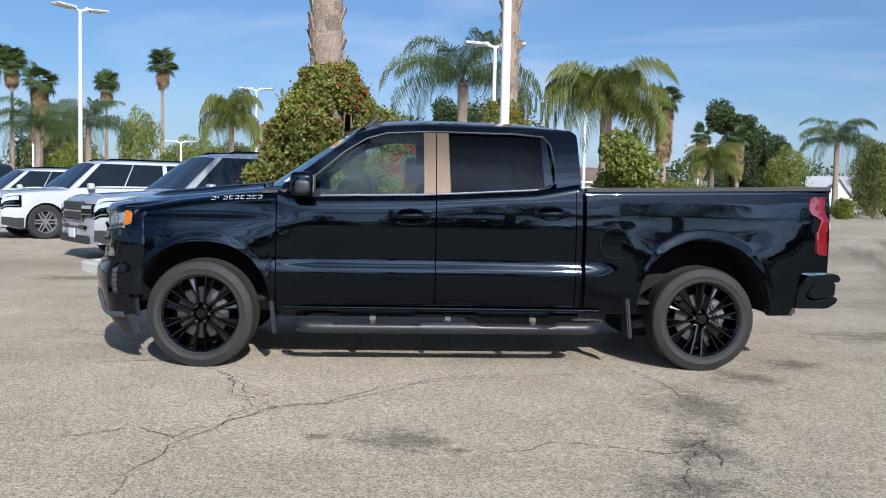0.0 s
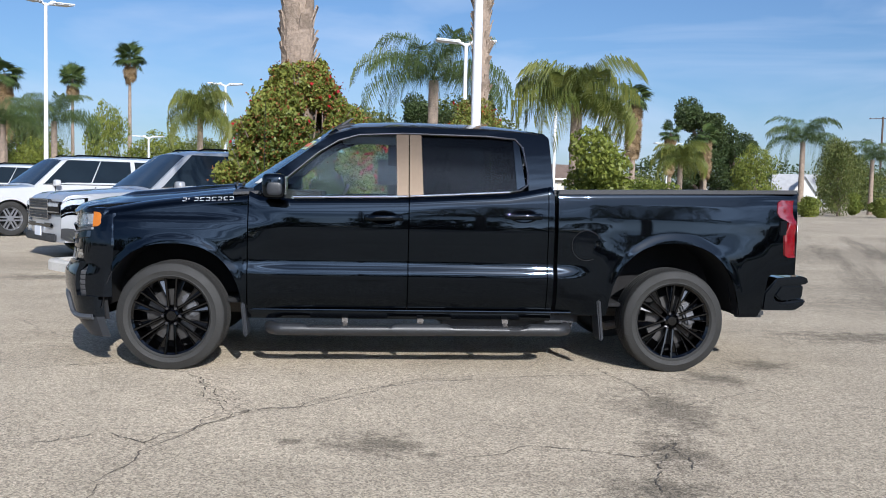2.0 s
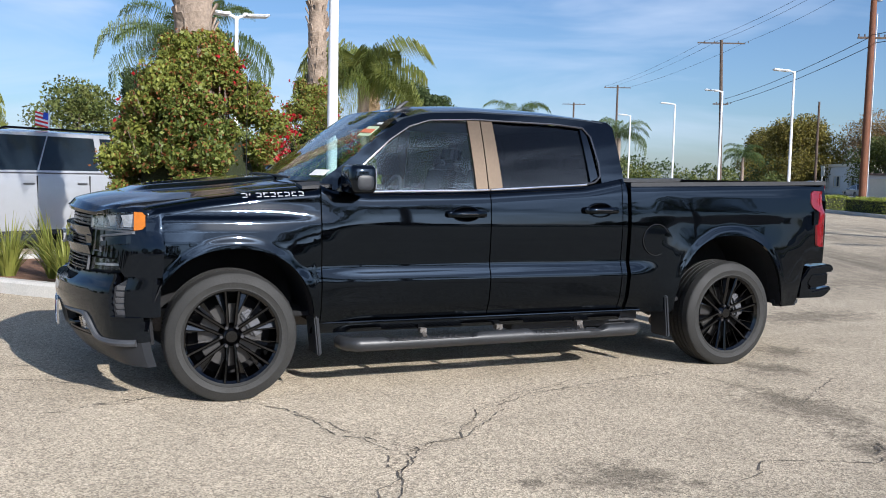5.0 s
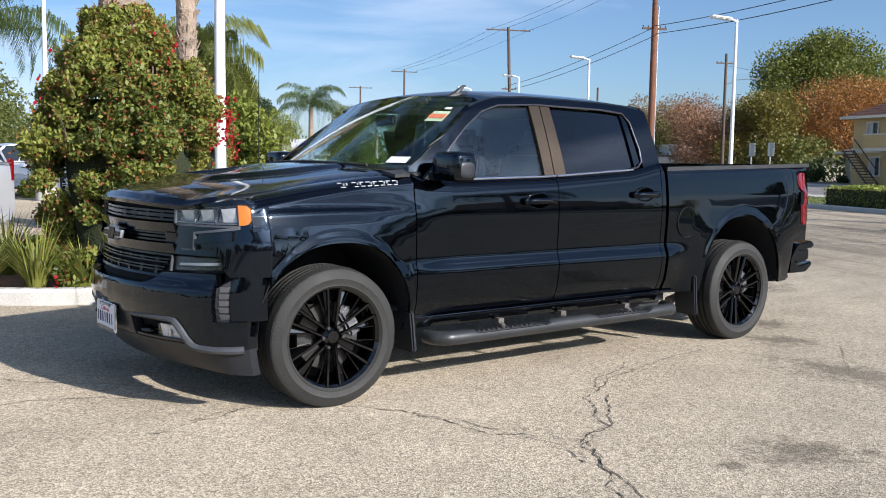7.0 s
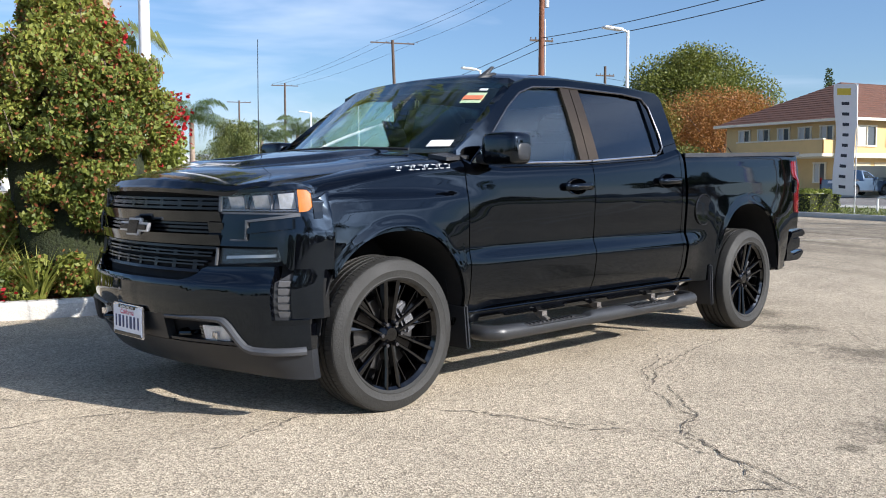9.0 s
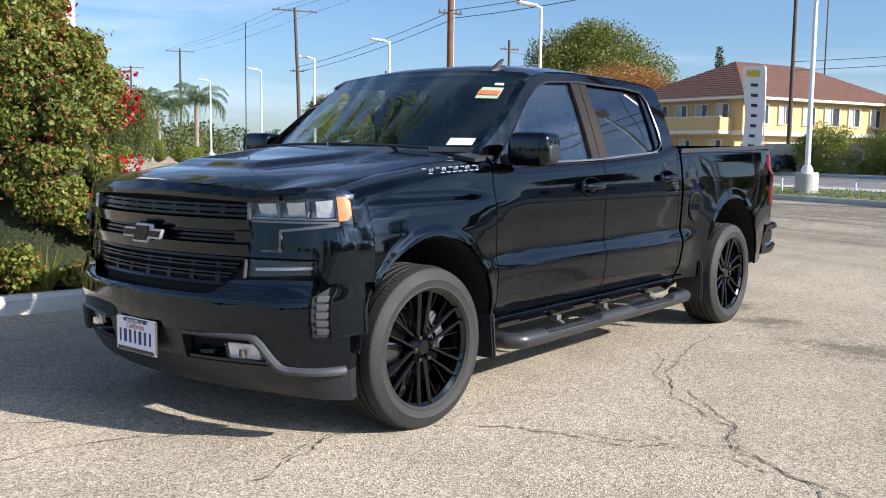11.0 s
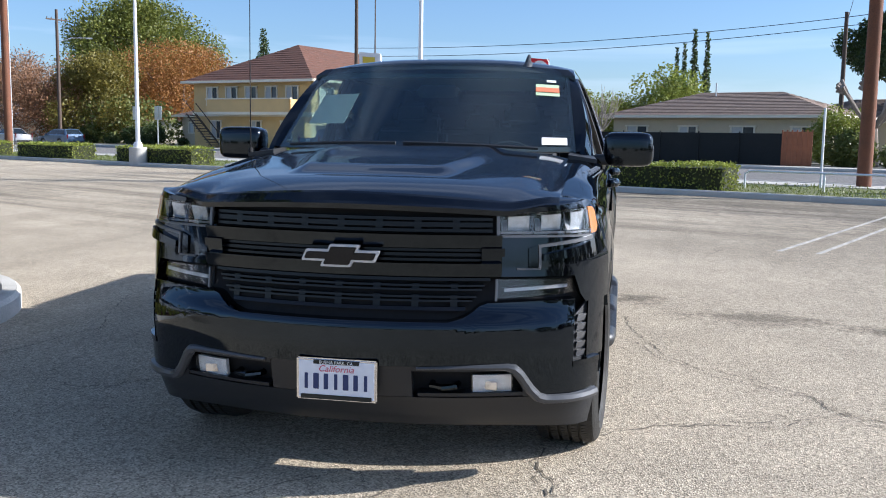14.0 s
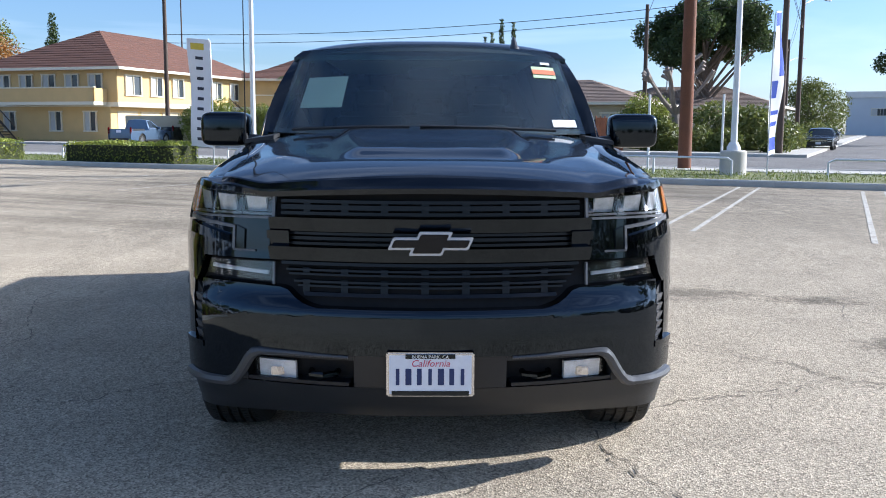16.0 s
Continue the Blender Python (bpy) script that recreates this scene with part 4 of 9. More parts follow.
    face_sheet("cheek_step", sg * s_of(0.698), sg * s_of(0.733), 0.903, lambda a: lerp_pts([(s_of(0.698), 0.978), (s_of(0.733), 0.992)], a), M_GLOSSBLK, cheek, "satin upright panel", 0.008, 0.02, 4, 0.02)
    face_sheet("bright_edge", sg * s_of(0.733), sg * s_of(0.742), 0.903, 0.992, M_SATIN, cheek, "satin L-shaped edge", 0.014, 0.02, 3)
    face_sheet("bright_edge", sg * s_of(0.742), sg * s_of(0.935), lambda a: lerp_pts([(s_of(0.742), 0.982), (s_of(0.935), 1.01)], a), lambda a: lerp_pts([(s_of(0.742), 0.993), (s_of(0.935), 1.025)], a), M_SATIN, cheek, "satin L-shaped edge", 0.012, 0.02, 2)
    face_sheet("bright_edge", sg * s_of(0.655), sg * s_of(0.742), 0.895, 0.902, M_VENT, cheek, "satin L-shaped edge", 0.008, 0.014, 2)
    face_sheet("cheek_blade", sg * s_of(0.75), sg * s_of(0.92), lambda a: lerp_pts([(s_of(0.75), 0.93), (s_of(0.92), 0.955)], a), lambda a: lerp_pts([(s_of(0.75), 0.955), (s_of(0.92), 1.0)], a), M_BUMPER, cheek, "", 0.022, 0.05, 4, 0.02)
    # fender front corner below the cheek, with the upright vent
    SB = s_of(0.96)
    face_sheet("bumper_corner", sg * s_of(0.926), sg * s_of(0.983), 0.53, 0.765, M_BUMPER, truck, "", 0.0, 0.05, 8, 0.02)
    vent = face_sheet("air_vent", sg * s_of(0.866), sg * s_of(0.93), 0.53, lambda a: lerp_pts([(s_of(0.875), 0.7), (s_of(0.926), 0.755)], a), M_PLASTIC, truck, "upright vent with satin fins", -0.014, 0.02, 3, 0.02)
    face_sheet("vent_foot", sg * s_of(0.872), sg * SB, 0.506, 0.53, M_GLOSSBLK, vent, "gloss black vent foot", 0.016, 0.03, 3, 0.02)
    for k in range(5):
        z = 0.54 + k * 0.036
        face_sheet("vent_fin", sg * s_of(0.892), sg * s_of(0.922), z, z + 0.027, M_FIN, vent, "satin fin", -0.011, 0.012, 3, 0.02, tip=0.009)
    # slim lamp in the bumper
    rl_b = lambda a: lerp_pts([(s_of(0.588), 0.78), (s_of(0.885), 0.797)], a)
    rl_t = lambda a: lerp_pts([(s_of(0.588), 0.855), (s_of(0.885), 0.855)], a)
    dl = face_sheet("running_lamp", sg * s_of(0.588), sg * s_of(0.885), rl_b, rl_t, M_MATT, truck, "slim clear running lamp", -0.045, 0.02, 3)
    face_sheet("lamp_lens", sg * s_of(0.588), sg * s_of(0.885), rl_b, rl_t, G_LENS, dl, "", -0.02, 0.004).visible_shadow = False
    face_sheet("lamp_edge", sg * s_of(0.58), sg * s_of(0.588), 0.775, 0.858, M_SATIN, dl, "", 0.0, 0.012, 2)
    face_sheet("light_bar", sg * s_of(0.615), sg * s_of(0.86), lambda a: rl_b(a) + 0.024, lambda a: rl_b(a) + 0.037, M_BADGE, dl, "", -0.03, 0.01, 2)

# bumper
B_TOP = [(0, 0.70), (s_of(0.42), 0.70), (s_of(0.483), 0.72), (s_of(0.535), 0.768), (s_of(0.8), 0.778), (s_of(0.872), 0.778)]
B_LOW = [(0, 0.525), (s_of(0.64), 0.525), (s_of(0.672), 0.505), (s_of(0.72), 0.43), (s_of(0.75), 0.392), (s_of(0.9), 0.378), (SE, 0.39)]
bumper = face_sheet("front_bumper", -s_of(0.872), s_of(0.872), lambda a: lerp_pts(B_LOW, a), lambda a: lerp_pts(B_TOP, a), M_BUMPER, truck, "gloss black front bumper", 0.012, 0.06, 12, 0.03)
for sg in (-1, 1):
    face_sheet("bumper_wing", sg * s_of(0.872), sg * SB, lambda a: lerp_pts(B_LOW, a), 0.505, M_BUMPER, bumper, "", 0.012, 0.06, 4, 0.02)
# lower valance in pieces round the openings
V_LOW = [(0, 0.255), (s_of(0.6), 0.25), (s_of(0.85), 0.238), (SE, 0.225)]
vlow = lambda a: lerp_pts(V_LOW, a)
valance = face_sheet("lower_valance", -SB, SB, vlow, lambda a: lerp_pts([(0, 0.395), (s_of(0.745), 0.392), (SE, 0.386)], a), M_VALANCE, truck, "dark grey plastic lower valance", 0.008, 0.05, 8)
face_sheet("valance_middle", -s_of(0.28), s_of(0.28), 0.395, 0.527, M_VALANCE, valance, "", 0.006, 0.05, 4)
for sg in (-1, 1):
    face_sheet("valance_lip", sg * s_of(0.28), sg * s_of(0.69), 0.505, 0.528, M_VALANCE, valance, "", 0.01, 0.05, 3)
    face_sheet("valance_cheek", sg * s_of(0.69), sg * s_of(0.745), lambda a: 0.395, lambda a: lerp_pts([(s_of(0.69), 0.5), (s_of(0.745), 0.40)], a), M_VALANCE, valance, "", 0.01, 0.05, 3, 0.02)
    # satin sweep over the opening
    run = [(0.3, 0.518), (0.5, 0.523), (0.63, 0.522), (0.655, 0.514), (0.675, 0.492), (0.715, 0.425), (0.742, 0.392), (0.77, 0.38), (0.86, 0.376), (0.925, 0.378), (0.958, 0.382)]
    pts = []
    for (ya, za), (yb, zb) in zip(run, run[1:]):
        for k in range(4):
            t = k / 4
            pts.append(face(sg * s_of(ya + (yb - ya) * t), za + (zb - za) * t, 0.014))
    bm = bmesh.new()
    add_tube(bm, pts, [0.006 + 0.015 * sstep(0, 14, i) for i in range(len(pts))], 8)
    part("valance_sweep", bm, M_SWEEP, valance, "satin grey sweep")
    fog = face_sheet("fog_lamp", sg * s_of(0.505), sg * s_of(0.65), lambda a: lerp_pts([(s_of(0.505), 0.405), (s_of(0.65), 0.39)], a), 0.482, M_FOG, truck, "clear fog lamp with a bright reflector", -0.018, 0.02, 3, 0.02)
    face_sheet("lamp_lens", sg * s_of(0.5), sg * s_of(0.655), lambda a: lerp_pts([(s_of(0.505), 0.4), (s_of(0.65), 0.385)], a), 0.482, G_LENS, fog, "", -0.004, 0.004, 3).visible_shadow = False
    bm = bmesh.new()
    c = face(sg * s_of(0.575), 0.44, -0.012)
    add_box(bm, c[0] - 0.004, c[1], c[2], 0.01, 0.05, 0.034, rz=sg * 12)
    part("fog_reflector", bm, M_CHROME, fog, bevel=0.003)
    c = Vector(face(sg * 0.4, 0.44, -0.03))
    bm = bmesh.new()
    add_tube(bm, [c + Vector((0.03, -0.05, 0)), c + Vector((-0.02, -0.045, 0)), c + Vector((-0.045, 0, 0)), c + Vector((-0.02, 0.045, 0)), c + Vector((0.03, 0.05, 0))], 0.013, 8)
    part("tow_hook", bm, M_GLOSSBLK, truck, "black tow hook")
    face_sheet("valance_skid", sg * s_of(0.3), sg * s_of(0.7), 0.398, 0.412, M_VALANCE, valance, "", 0.004, 0.08, 2)

# number plate with its frame; the characters are plain bars
px = face(0, 0.465, 0.034)[0]
plate = box("number_plate", (px, 0.0, 0.463), (0.012, 0.318, 0.166), M_CHROME, truck, "white plate in a bright frame", 0.005)
box("plate_face", (px - 0.006, 0.0, 0.463), (0.006, 0.298, 0.146), M_PLATE, plate, "", 0.002)
for k in range(7):
    box("plate_bar", (px - 0.0095, 0.118 - k * 0.039, 0.456), (0.003, 0.013 + 0.009 * ((k * 5) % 3) / 2, 0.062), M_INK, plate, "", 0.001)
box("plate_strip", (px - 0.0095, 0.0, 0.394), (0.004, 0.28, 0.018), M_GLOSSBLK, plate, "dark strip", 0.001)
box("plate_strip", (px - 0.0095, 0.0, 0.532), (0.004, 0.18, 0.016), M_GLOSSBLK, plate, "dark strip", 0.001)
fc = bpy.data.curves.new("frame_lettering", "FONT")
fc.body, fc.size, fc.align_x, fc.extrude = "BUENA PARK, CA", 0.017, "CENTER", 0.0005
ob = new("frame_lettering", fc)
ob.data.materials.append(M_PAPER)
ob.parent = plate
ob["label"] = "small white letters"
ob.matrix_basis = pose(px - 0.012, 0.0, 0.5262, 90, 0, -90)
fc = bpy.data.curves.new("plate_script", "FONT")
fc.body, fc.size, fc.align_x, fc.extrude, fc.shear = "California", 0.036, "CENTER", 0.0006, 0.25
ob = new("plate_script", fc)
ob.data.materials.append(mat("plate_red", (0.5, 0.06, 0.12), 0.5))
ob.parent = plate
ob["label"] = "red script"
ob.matrix_basis = pose(px - 0.0098, 0.0, 0.495, 90, 0, -90)

def fender_y(x, z):
    """Half width of the fender skin near its rolled top."""
    z0 = rail_z(x) - 0.075
    a = math.asin(min(1.0, max(0.0, (z - z0) / 0.075)))
    return flank(x, min(z, z0)) - 0.155 * (1 - math.cos(a))


# fender badge: nine plain characters' places, each two thin strokes and an upright
for sg in (-1, 1):
    for k in range(9):
        x = 0.06 + k * 0.0425
        z = 1.238 + 0.0165 * k / 8
        for dx, dz, w, h in ((0.016, 0.0105, 0.031, 0.006), (0.016, -0.0105, 0.031, 0.006), (0.004 if k % 2 else 0.028, 0.0, 0.007, 0.022)):
            if k == 1 and w > 0.01:
                continue
            box("badge_bar", (x + dx, sg * (fender_y(x + dx, z + dz) - 0.004), z + dz), (w, 0.014, h), M_BADGE, truck, "bright badge stroke", 0.002)

# ---- mirrors
for sg in (-1, 1):
    mir = pillow("door_mirror", (0.735, sg * 1.062, 1.352), (0.085, 0.126, 0.09), 0.4, M_GLOSSBLK, truck, "gloss black door mirror")
    box("mirror_glass", (0.816, sg * 1.062, 1.355), (0.01, 0.2, 0.13), M_CHROME, mir, "mirror glass", 0.004)
    pillow("mirror_foot", (0.72, sg * 0.955, 1.295), (0.05, 0.08, 0.03), 0.6, M_PLASTIC, mir)
    pillow("mirror_marker", (0.74, sg * 1.172, 1.335), (0.058, 0.02, 0.05), 0.6, M_VALANCE, mir, "grey side marker")

# ---- running boards
for sg in (-1, 1):
    bm = bmesh.new()
    pts = [(0.70, sg * 0.86, 0.315), (0.715, sg * 0.93, 0.312), (0.77, sg * 0.985, 0.312), (0.9, sg * 0.992, 0.312), (1.8, sg * 0.992, 0.315), (2.72, sg * 0.992, 0.32), (2.86, sg * 0.985, 0.32), (2.915, sg * 0.93, 0.32), (2.93, sg * 0.86, 0.322)]
    steps = ((0.93, 1.63), (1.99, 2.64))
    # the tube dips to a flat tread at each step
    dense = [tuple(Vector(a).lerp(Vector(b), k / m)) for a, b in zip(pts, pts[1:]) for m in (max(1, int((Vector(b) - Vector(a)).length / 0.02)),) for k in range(m)] + [pts[-1]]
    add_tube(bm, dense, 0.045, 24)
    for v in bm.verts:
        dip = max(sstep(a, a + 0.07, v.co.x) * (1 - sstep(b - 0.07, b, v.co.x)) for a, b in steps)
        v.co.z = min(v.co.z, 0.3635 - 0.034 * dip)
    board = part("running_board", bm, M_BOARD, truck, "black side step with two sunk treads")
    for a, b in steps:
        bm = bmesh.new()
        add_box(bm, (a + b) / 2, sg * 0.96, 0.327, b - a - 0.12, 0.1, 0.012)
        part("step_pad", bm, M_PLASTIC, board, "black ribbed tread pad", bevel=0.003)
        bm = bmesh.new()
        add_box(bm, 0, 0, 0, 0.014, 0.07, 0.006)
        rib = part("rib", bm, M_PLASTIC, board)
        rib.matrix_basis = pose(a + 0.1, sg * 0.958, 0.335, 0, 0, sg * 24)
        for k in range(1, int((b - a - 0.18) / 0.04)):
            ob = new("rib", rib.data)
            ob.parent = board
            ob.matrix_basis = pose(a + 0.1 + k * 0.04, sg * 0.958, 0.335, 0, 0, sg * 24)
    for x in (1.25, 1.81, 2.45):
        bm = bmesh.new()
        add_tube(bm, [(x, sg * 0.955, 0.33), (x, sg * 0.9, 0.36), (x, sg * 0.8, 0.42)], 0.02, 8)
        add_box(bm, x, sg * 0.905, 0.37, 0.045, 0.05, 0.03)
        part("step_bracket", bm, M_STEEL, board, "grey steel bracket")

# ---- mud flaps, frame, axles
for sg in (-1, 1):
    for fx, z0, z1 in ((0.52, 0.25, 0.5), (3.17, 0.24, 0.55)):
        bm = bmesh.new()
        add_box(bm, fx, sg * 0.885, (z0 + z1) / 2, 0.03, 0.2, z1 - z0, ry=-6)
        part("mud_flap", bm, M_VALANCE, truck, "dark grey mud flap", bevel=0.01)
bm = bmesh.new()
for sg in (-1, 1):
    add_box(bm, 1.9, sg * 0.42, 0.43, 4.6, 0.09, 0.14)
    add_box(bm, 3.74, sg * 0.5, 0.42, 1.1, 0.07, 0.03)
for x in (0.35, 1.3, 2.3, 3.0, 4.3):
    add_box(bm, x, 0, 0.43, 0.12, 0.8, 0.1)
part("chassis_frame", bm, M_STEEL, truck, "grey steel frame", bevel=0.01)
bm = bmesh.new()
add_tube(bm, [(WHEELBASE, -0.75, 0.392), (WHEELBASE, 0.75, 0.392)], 0.055, 12)
add_tube(bm, [(WHEELBASE - 0.2, 0, 0.38), (WHEELBASE, 0, 0.392), (WHEELBASE + 0.17, 0, 0.392)], [0.06, 0.16, 0.09], 14)
add_tube(bm, [(0, -0.75, 0.37), (0, 0.75, 0.37)], 0.04, 10)
part("axle", bm, M_STEEL, truck)
box("fuel_tank", (2.5, -0.62, 0.42), (1.1, 0.36, 0.22), M_PLASTIC, truck, "", 0.04)
box("underbody", (1.9, 0, 0.5), (4.4, 1.7, 0.03), M_MATT, truck, "", 0.005)
tube("exhaust", [(1.5, 0.35, 0.33), (3.0, 0.35, 0.33), (3.5, 0.6, 0.36), (4.4, 0.7, 0.38)], 0.04, M_STEEL, truck)
bm = bmesh.new()
add_tube(bm, [(3.3, -0.62, 0.3), (3.62, -0.6, 0.36)], 0.035, 8)
part("shock_absorber", bm, M_STEEL, truck)

# ---- cabin
box("dashboard", (0.88, 0, 1.17), (0.5, 1.5, 0.3), M_SEAT, truck, "", 0.08)
box("cabin_floor", (1.75, 0, 0.62), (2.0, 1.6, 0.05), M_SEAT, truck, "", 0.01)
for sg in (-1, 1):
    bm = bmesh.new()
    add_box(bm, 1.62, sg * 0.38, 0.85, 0.5, 0.52, 0.18)
    add_box(bm, 1.92, sg * 0.38, 1.16, 0.16, 0.5, 0.62, ry=14)
    add_box(bm, 2.02, sg * 0.38, 1.55, 0.1, 0.27, 0.18, ry=10)
    part("front_seat", bm, M_SEAT, truck, "black front seat", bevel=0.05, segs=3)
bm = bmesh.new()
add_box(bm, 2.42, 0, 0.85, 0.45, 1.4, 0.18)
add_box(bm, 2.66, 0, 1.15, 0.14, 1.4, 0.6, ry=8)
for y in (-0.42, 0, 0.42):
    add_box(bm, 2.71, y, 1.5, 0.09, 0.26, 0.14)
part("rear_bench", bm, M_SEAT, truck, "black rear bench", bevel=0.04, segs=3)
bm = bmesh.new()
add_tube(bm, [(1.18 + 0.075 * math.sin(a), -0.38 + 0.185 * math.cos(a), 1.2 + 0.17 * math.sin(a)) for a in span(0, 2 * math.pi, 25)], 0.016, 8, False)
add_tube(bm, [(1.05, -0.38, 1.12), (1.18, -0.38, 1.2)], 0.04, 8)
part("steering_wheel", bm, M_SEAT, truck, "black steering wheel")
box("inner_mirror", (0.98, 0, 1.66), (0.04, 0.24, 0.07), M_SEAT, truck, "", 0.015)
box("headliner", (1.9, 0, 1.755), (1.4, 1.2, 0.02), mat("grey_headliner", (0.3, 0.3, 0.29), 0.9), truck, "", 0.005)

# papers on the glass
def on_screen(u, v, w, h, material, name, label, parent, lift=0.003):
    return sheet(name, lambda a, b: Vector(ws_f(u + h * a, v + w * b)) + Vector((-lift, 0, lift * 0.7)), (0, 0.5, 1), span(0, 1, 4), lambda p: (0.001, 0, -0.001), material, parent, label, flip=True)


st = on_screen(0.64, -0.92, 0.17, 0.14, M_GREENP, "windscreen_sticker", "printed sticker on the windscreen", truck)
on_screen(0.68, -0.92, 0.17, 0.055, M_ORANGE, "sticker_band", "orange band", st, 0.007)
on_screen(0.81, -0.9, 0.07, 0.03, M_PAPER, "windscreen_label", "small white label on the windscreen", truck)
st = on_screen(0.07, -0.95, 0.16, 0.08, M_PAPER, "windscreen_tag", "white paper tag on the windscreen", truck)
# paper colour dimmed to stand for the tint and glare of the glass
sheet("window_form", lambda a, b: Vector(ws_f(0.3 + 0.36 * a, 0.59 + 0.29 * b)) + Vector((0.02, 0, -0.01)), (0, 0.5, 1), span(0, 1, 4), lambda p: (0.001, 0, -0.001), mat("dimmed_form", (0.3, 0.34, 0.34), 0.7, var=0.1), truck, "large printed form behind the windscreen", flip=True)
box("window_form", (1.62, 0.78, 1.5), (0.2, 0.006, 0.26), M_SEAT, truck, "printed form seen from behind", 0.002, rx=-24)

# ---- wheels
def wheel_parts(parent_name):
    wheel = lathe(parent_name, [(RIM_R - 0.012, 0.12), (RIM_R - 0.03, 0.1), (RIM_R - 0.045, 0.0), (RIM_R - 0.02, -0.1), (RIM_R + 0.002, -0.118), (RIM_R + 0.004, -0.108), (RIM_R - 0.008, 0.0), (RIM_R + 0.002, 0.12)], 64, M_RIM, None, "", closed=True)
    # tyre: sidewalls, shoulder and four grooves
    prof = [(0.282, 0.125), (0.30, 0.137), (0.335, 0.142), (0.368, 0.134), (0.384, 0.122), (0.391, 0.106)]
    for t in (0.066, 0.022, -0.022, -0.066):
        prof += [(0.395, t + 0.008), (0.385, t + 0.006), (0.385, t - 0.006), (0.395, t - 0.008)]
    prof += [(0.391, -0.106), (0.384, -0.122), (0.368, -0.134), (0.336, -0.142), (0.333, -0.144), (0.329, -0.142), (0.30, -0.137), (0.296, -0.139), (0.282, -0.125)]
    tyre = lathe("tyre", prof, 96, M_RUBBER, wheel, "black road tyre", angle=25)
    bm = bmesh.new()
    for k in range(104):
        a = 2 * math.pi * k / 104
        for t, w in ((0.095, 0.046), (0.044, 0.028), (0.0, 0.028), (-0.044, 0.028), (-0.095, 0.046)):
            aa = a + (0.02 if abs(t) < 0.05 else 0) * (1 if t > 0 else -1)
            m = Matrix.Rotation(aa, 4, "Y") @ pose(0.394 if abs(t) < 0.09 else 0.390, t, 0, 0, 0, 0 if abs(t) < 0.09 else (math.copysign(14, t)))
            bmesh.ops.create_cube(bm, size=1.0, matrix=m @ Matrix.Diagonal((0.007, w, 0.0185, 1)))
    part("tread", bm, M_RUBBER, tyre, "tread blocks")
    # split spokes
    verts, faces = [], []
    def flat(p0, p1, w0, w1, d0, d1, y0, y1):
        """A straight spoke between two plan points."""
        way = Vector((p1[0] - p0[0], 0, p1[1] - p0[1])).normalized()
        o = len(verts)
        for (cx, cz), w, d, y in ((p0, w0, d0, y0), (p1, w1, d1, y1)):
            for sx, dy in ((-1, 0.008), (-0.5, 0.0), (0.5, 0.0), (1, 0.008), (0.85, d), (-0.85, d)):
                verts.append((cx - way.z * sx * w, y + dy, cz + way.x * sx * w))
        for k in range(6):
            faces.append((o + k, o + (k + 1) % 6, o + 6 + (k + 1) % 6, o + 6 + k))
        faces.append(tuple(o + k for k in range(5, -1, -1)))
        faces.append(tuple(o + 6 + k for k in range(6)))
    for k in range(6):
        a = math.pi / 2 + k * math.pi / 3
        ca, sa = math.cos(a), math.sin(a)
        at = lambda r, q: (r * ca - q * sa, r * sa + q * ca)
        for s in (-1, 1):
            flat(at(0.05, s * 0.022), at(0.17, s * 0.03), 0.0115, 0.0105, 0.05, 0.045, -0.086, -0.1)
            flat(at(0.17, s * 0.03), at(RIM_R - 0.008, s * 0.041), 0.0105, 0.012, 0.045, 0.04, -0.1, -0.112)
            flat(at(0.13, s * 0.04), at(RIM_R - 0.012, s * 0.11), 0.002, 0.005, 0.03, 0.03, -0.078, -0.094)
            # sunk web between the straight and the slanting spoke
            o = len(verts)
            web = [at(0.14, s * 0.038), at(RIM_R - 0.014, s * 0.048), at(RIM_R - 0.02, s * 0.108)]
            for y in (0.0, 0.012):
                verts.extend((cx, y + q, cz) for (cx, cz), q in zip(web, (-0.076, -0.05, -0.062)))
            faces.extend([(o, o + 1, o + 2), (o + 5, o + 4, o + 3), (o, o + 3, o + 4, o + 1), (o + 1, o + 4, o + 5, o + 2), (o + 2, o + 5, o + 3, o)])
    me = mesh_of("spokes", verts, faces, M_RIM, 30)
    ob = new("spokes", me)
    ob.parent = wheel
    bm = bmesh.new()
    bm.from_mesh(me)
    bmesh.ops.recalc_face_normals(bm, faces=bm.faces)
    bm.to_mesh(me)
    bm.free()
    lathe("hub_cap", [(0.0, -0.1), (0.034, -0.098), (0.04, -0.09), (0.05, -0.084), (0.064, -0.06), (0.064, 0.02)], 32, M_RIM, wheel)
    for k in range(6):
        a = math.pi / 2 + (k + 0.5) * math.pi / 3
        c = (0.062 * math.cos(a), -0.086, 0.062 * math.sin(a))
        tube("lug_nut", [c, (c[0], -0.106, c[2])], 0.0105, M_DARKCHROME, wheel, n=6)
    lathe("brake_disc", [(0.075, -0.03), (0.19, -0.03), (0.19, 0.0), (0.075, 0.0)], 40, M_DISC, wheel, "grey brake disc", closed=True).visible_shadow = True
    box("brake_caliper", (0.13, -0.02, 0.075), (0.08, 0.09, 0.17), M_FIN, wheel, "grey brake caliper", 0.015, ry=-30)
    lathe("hub_back", [(0.0, 0.09), (0.27, 0.09), (0.27, 0.1), (0.0, 0.1)], 32, M_MATT, wheel)
    return wheel


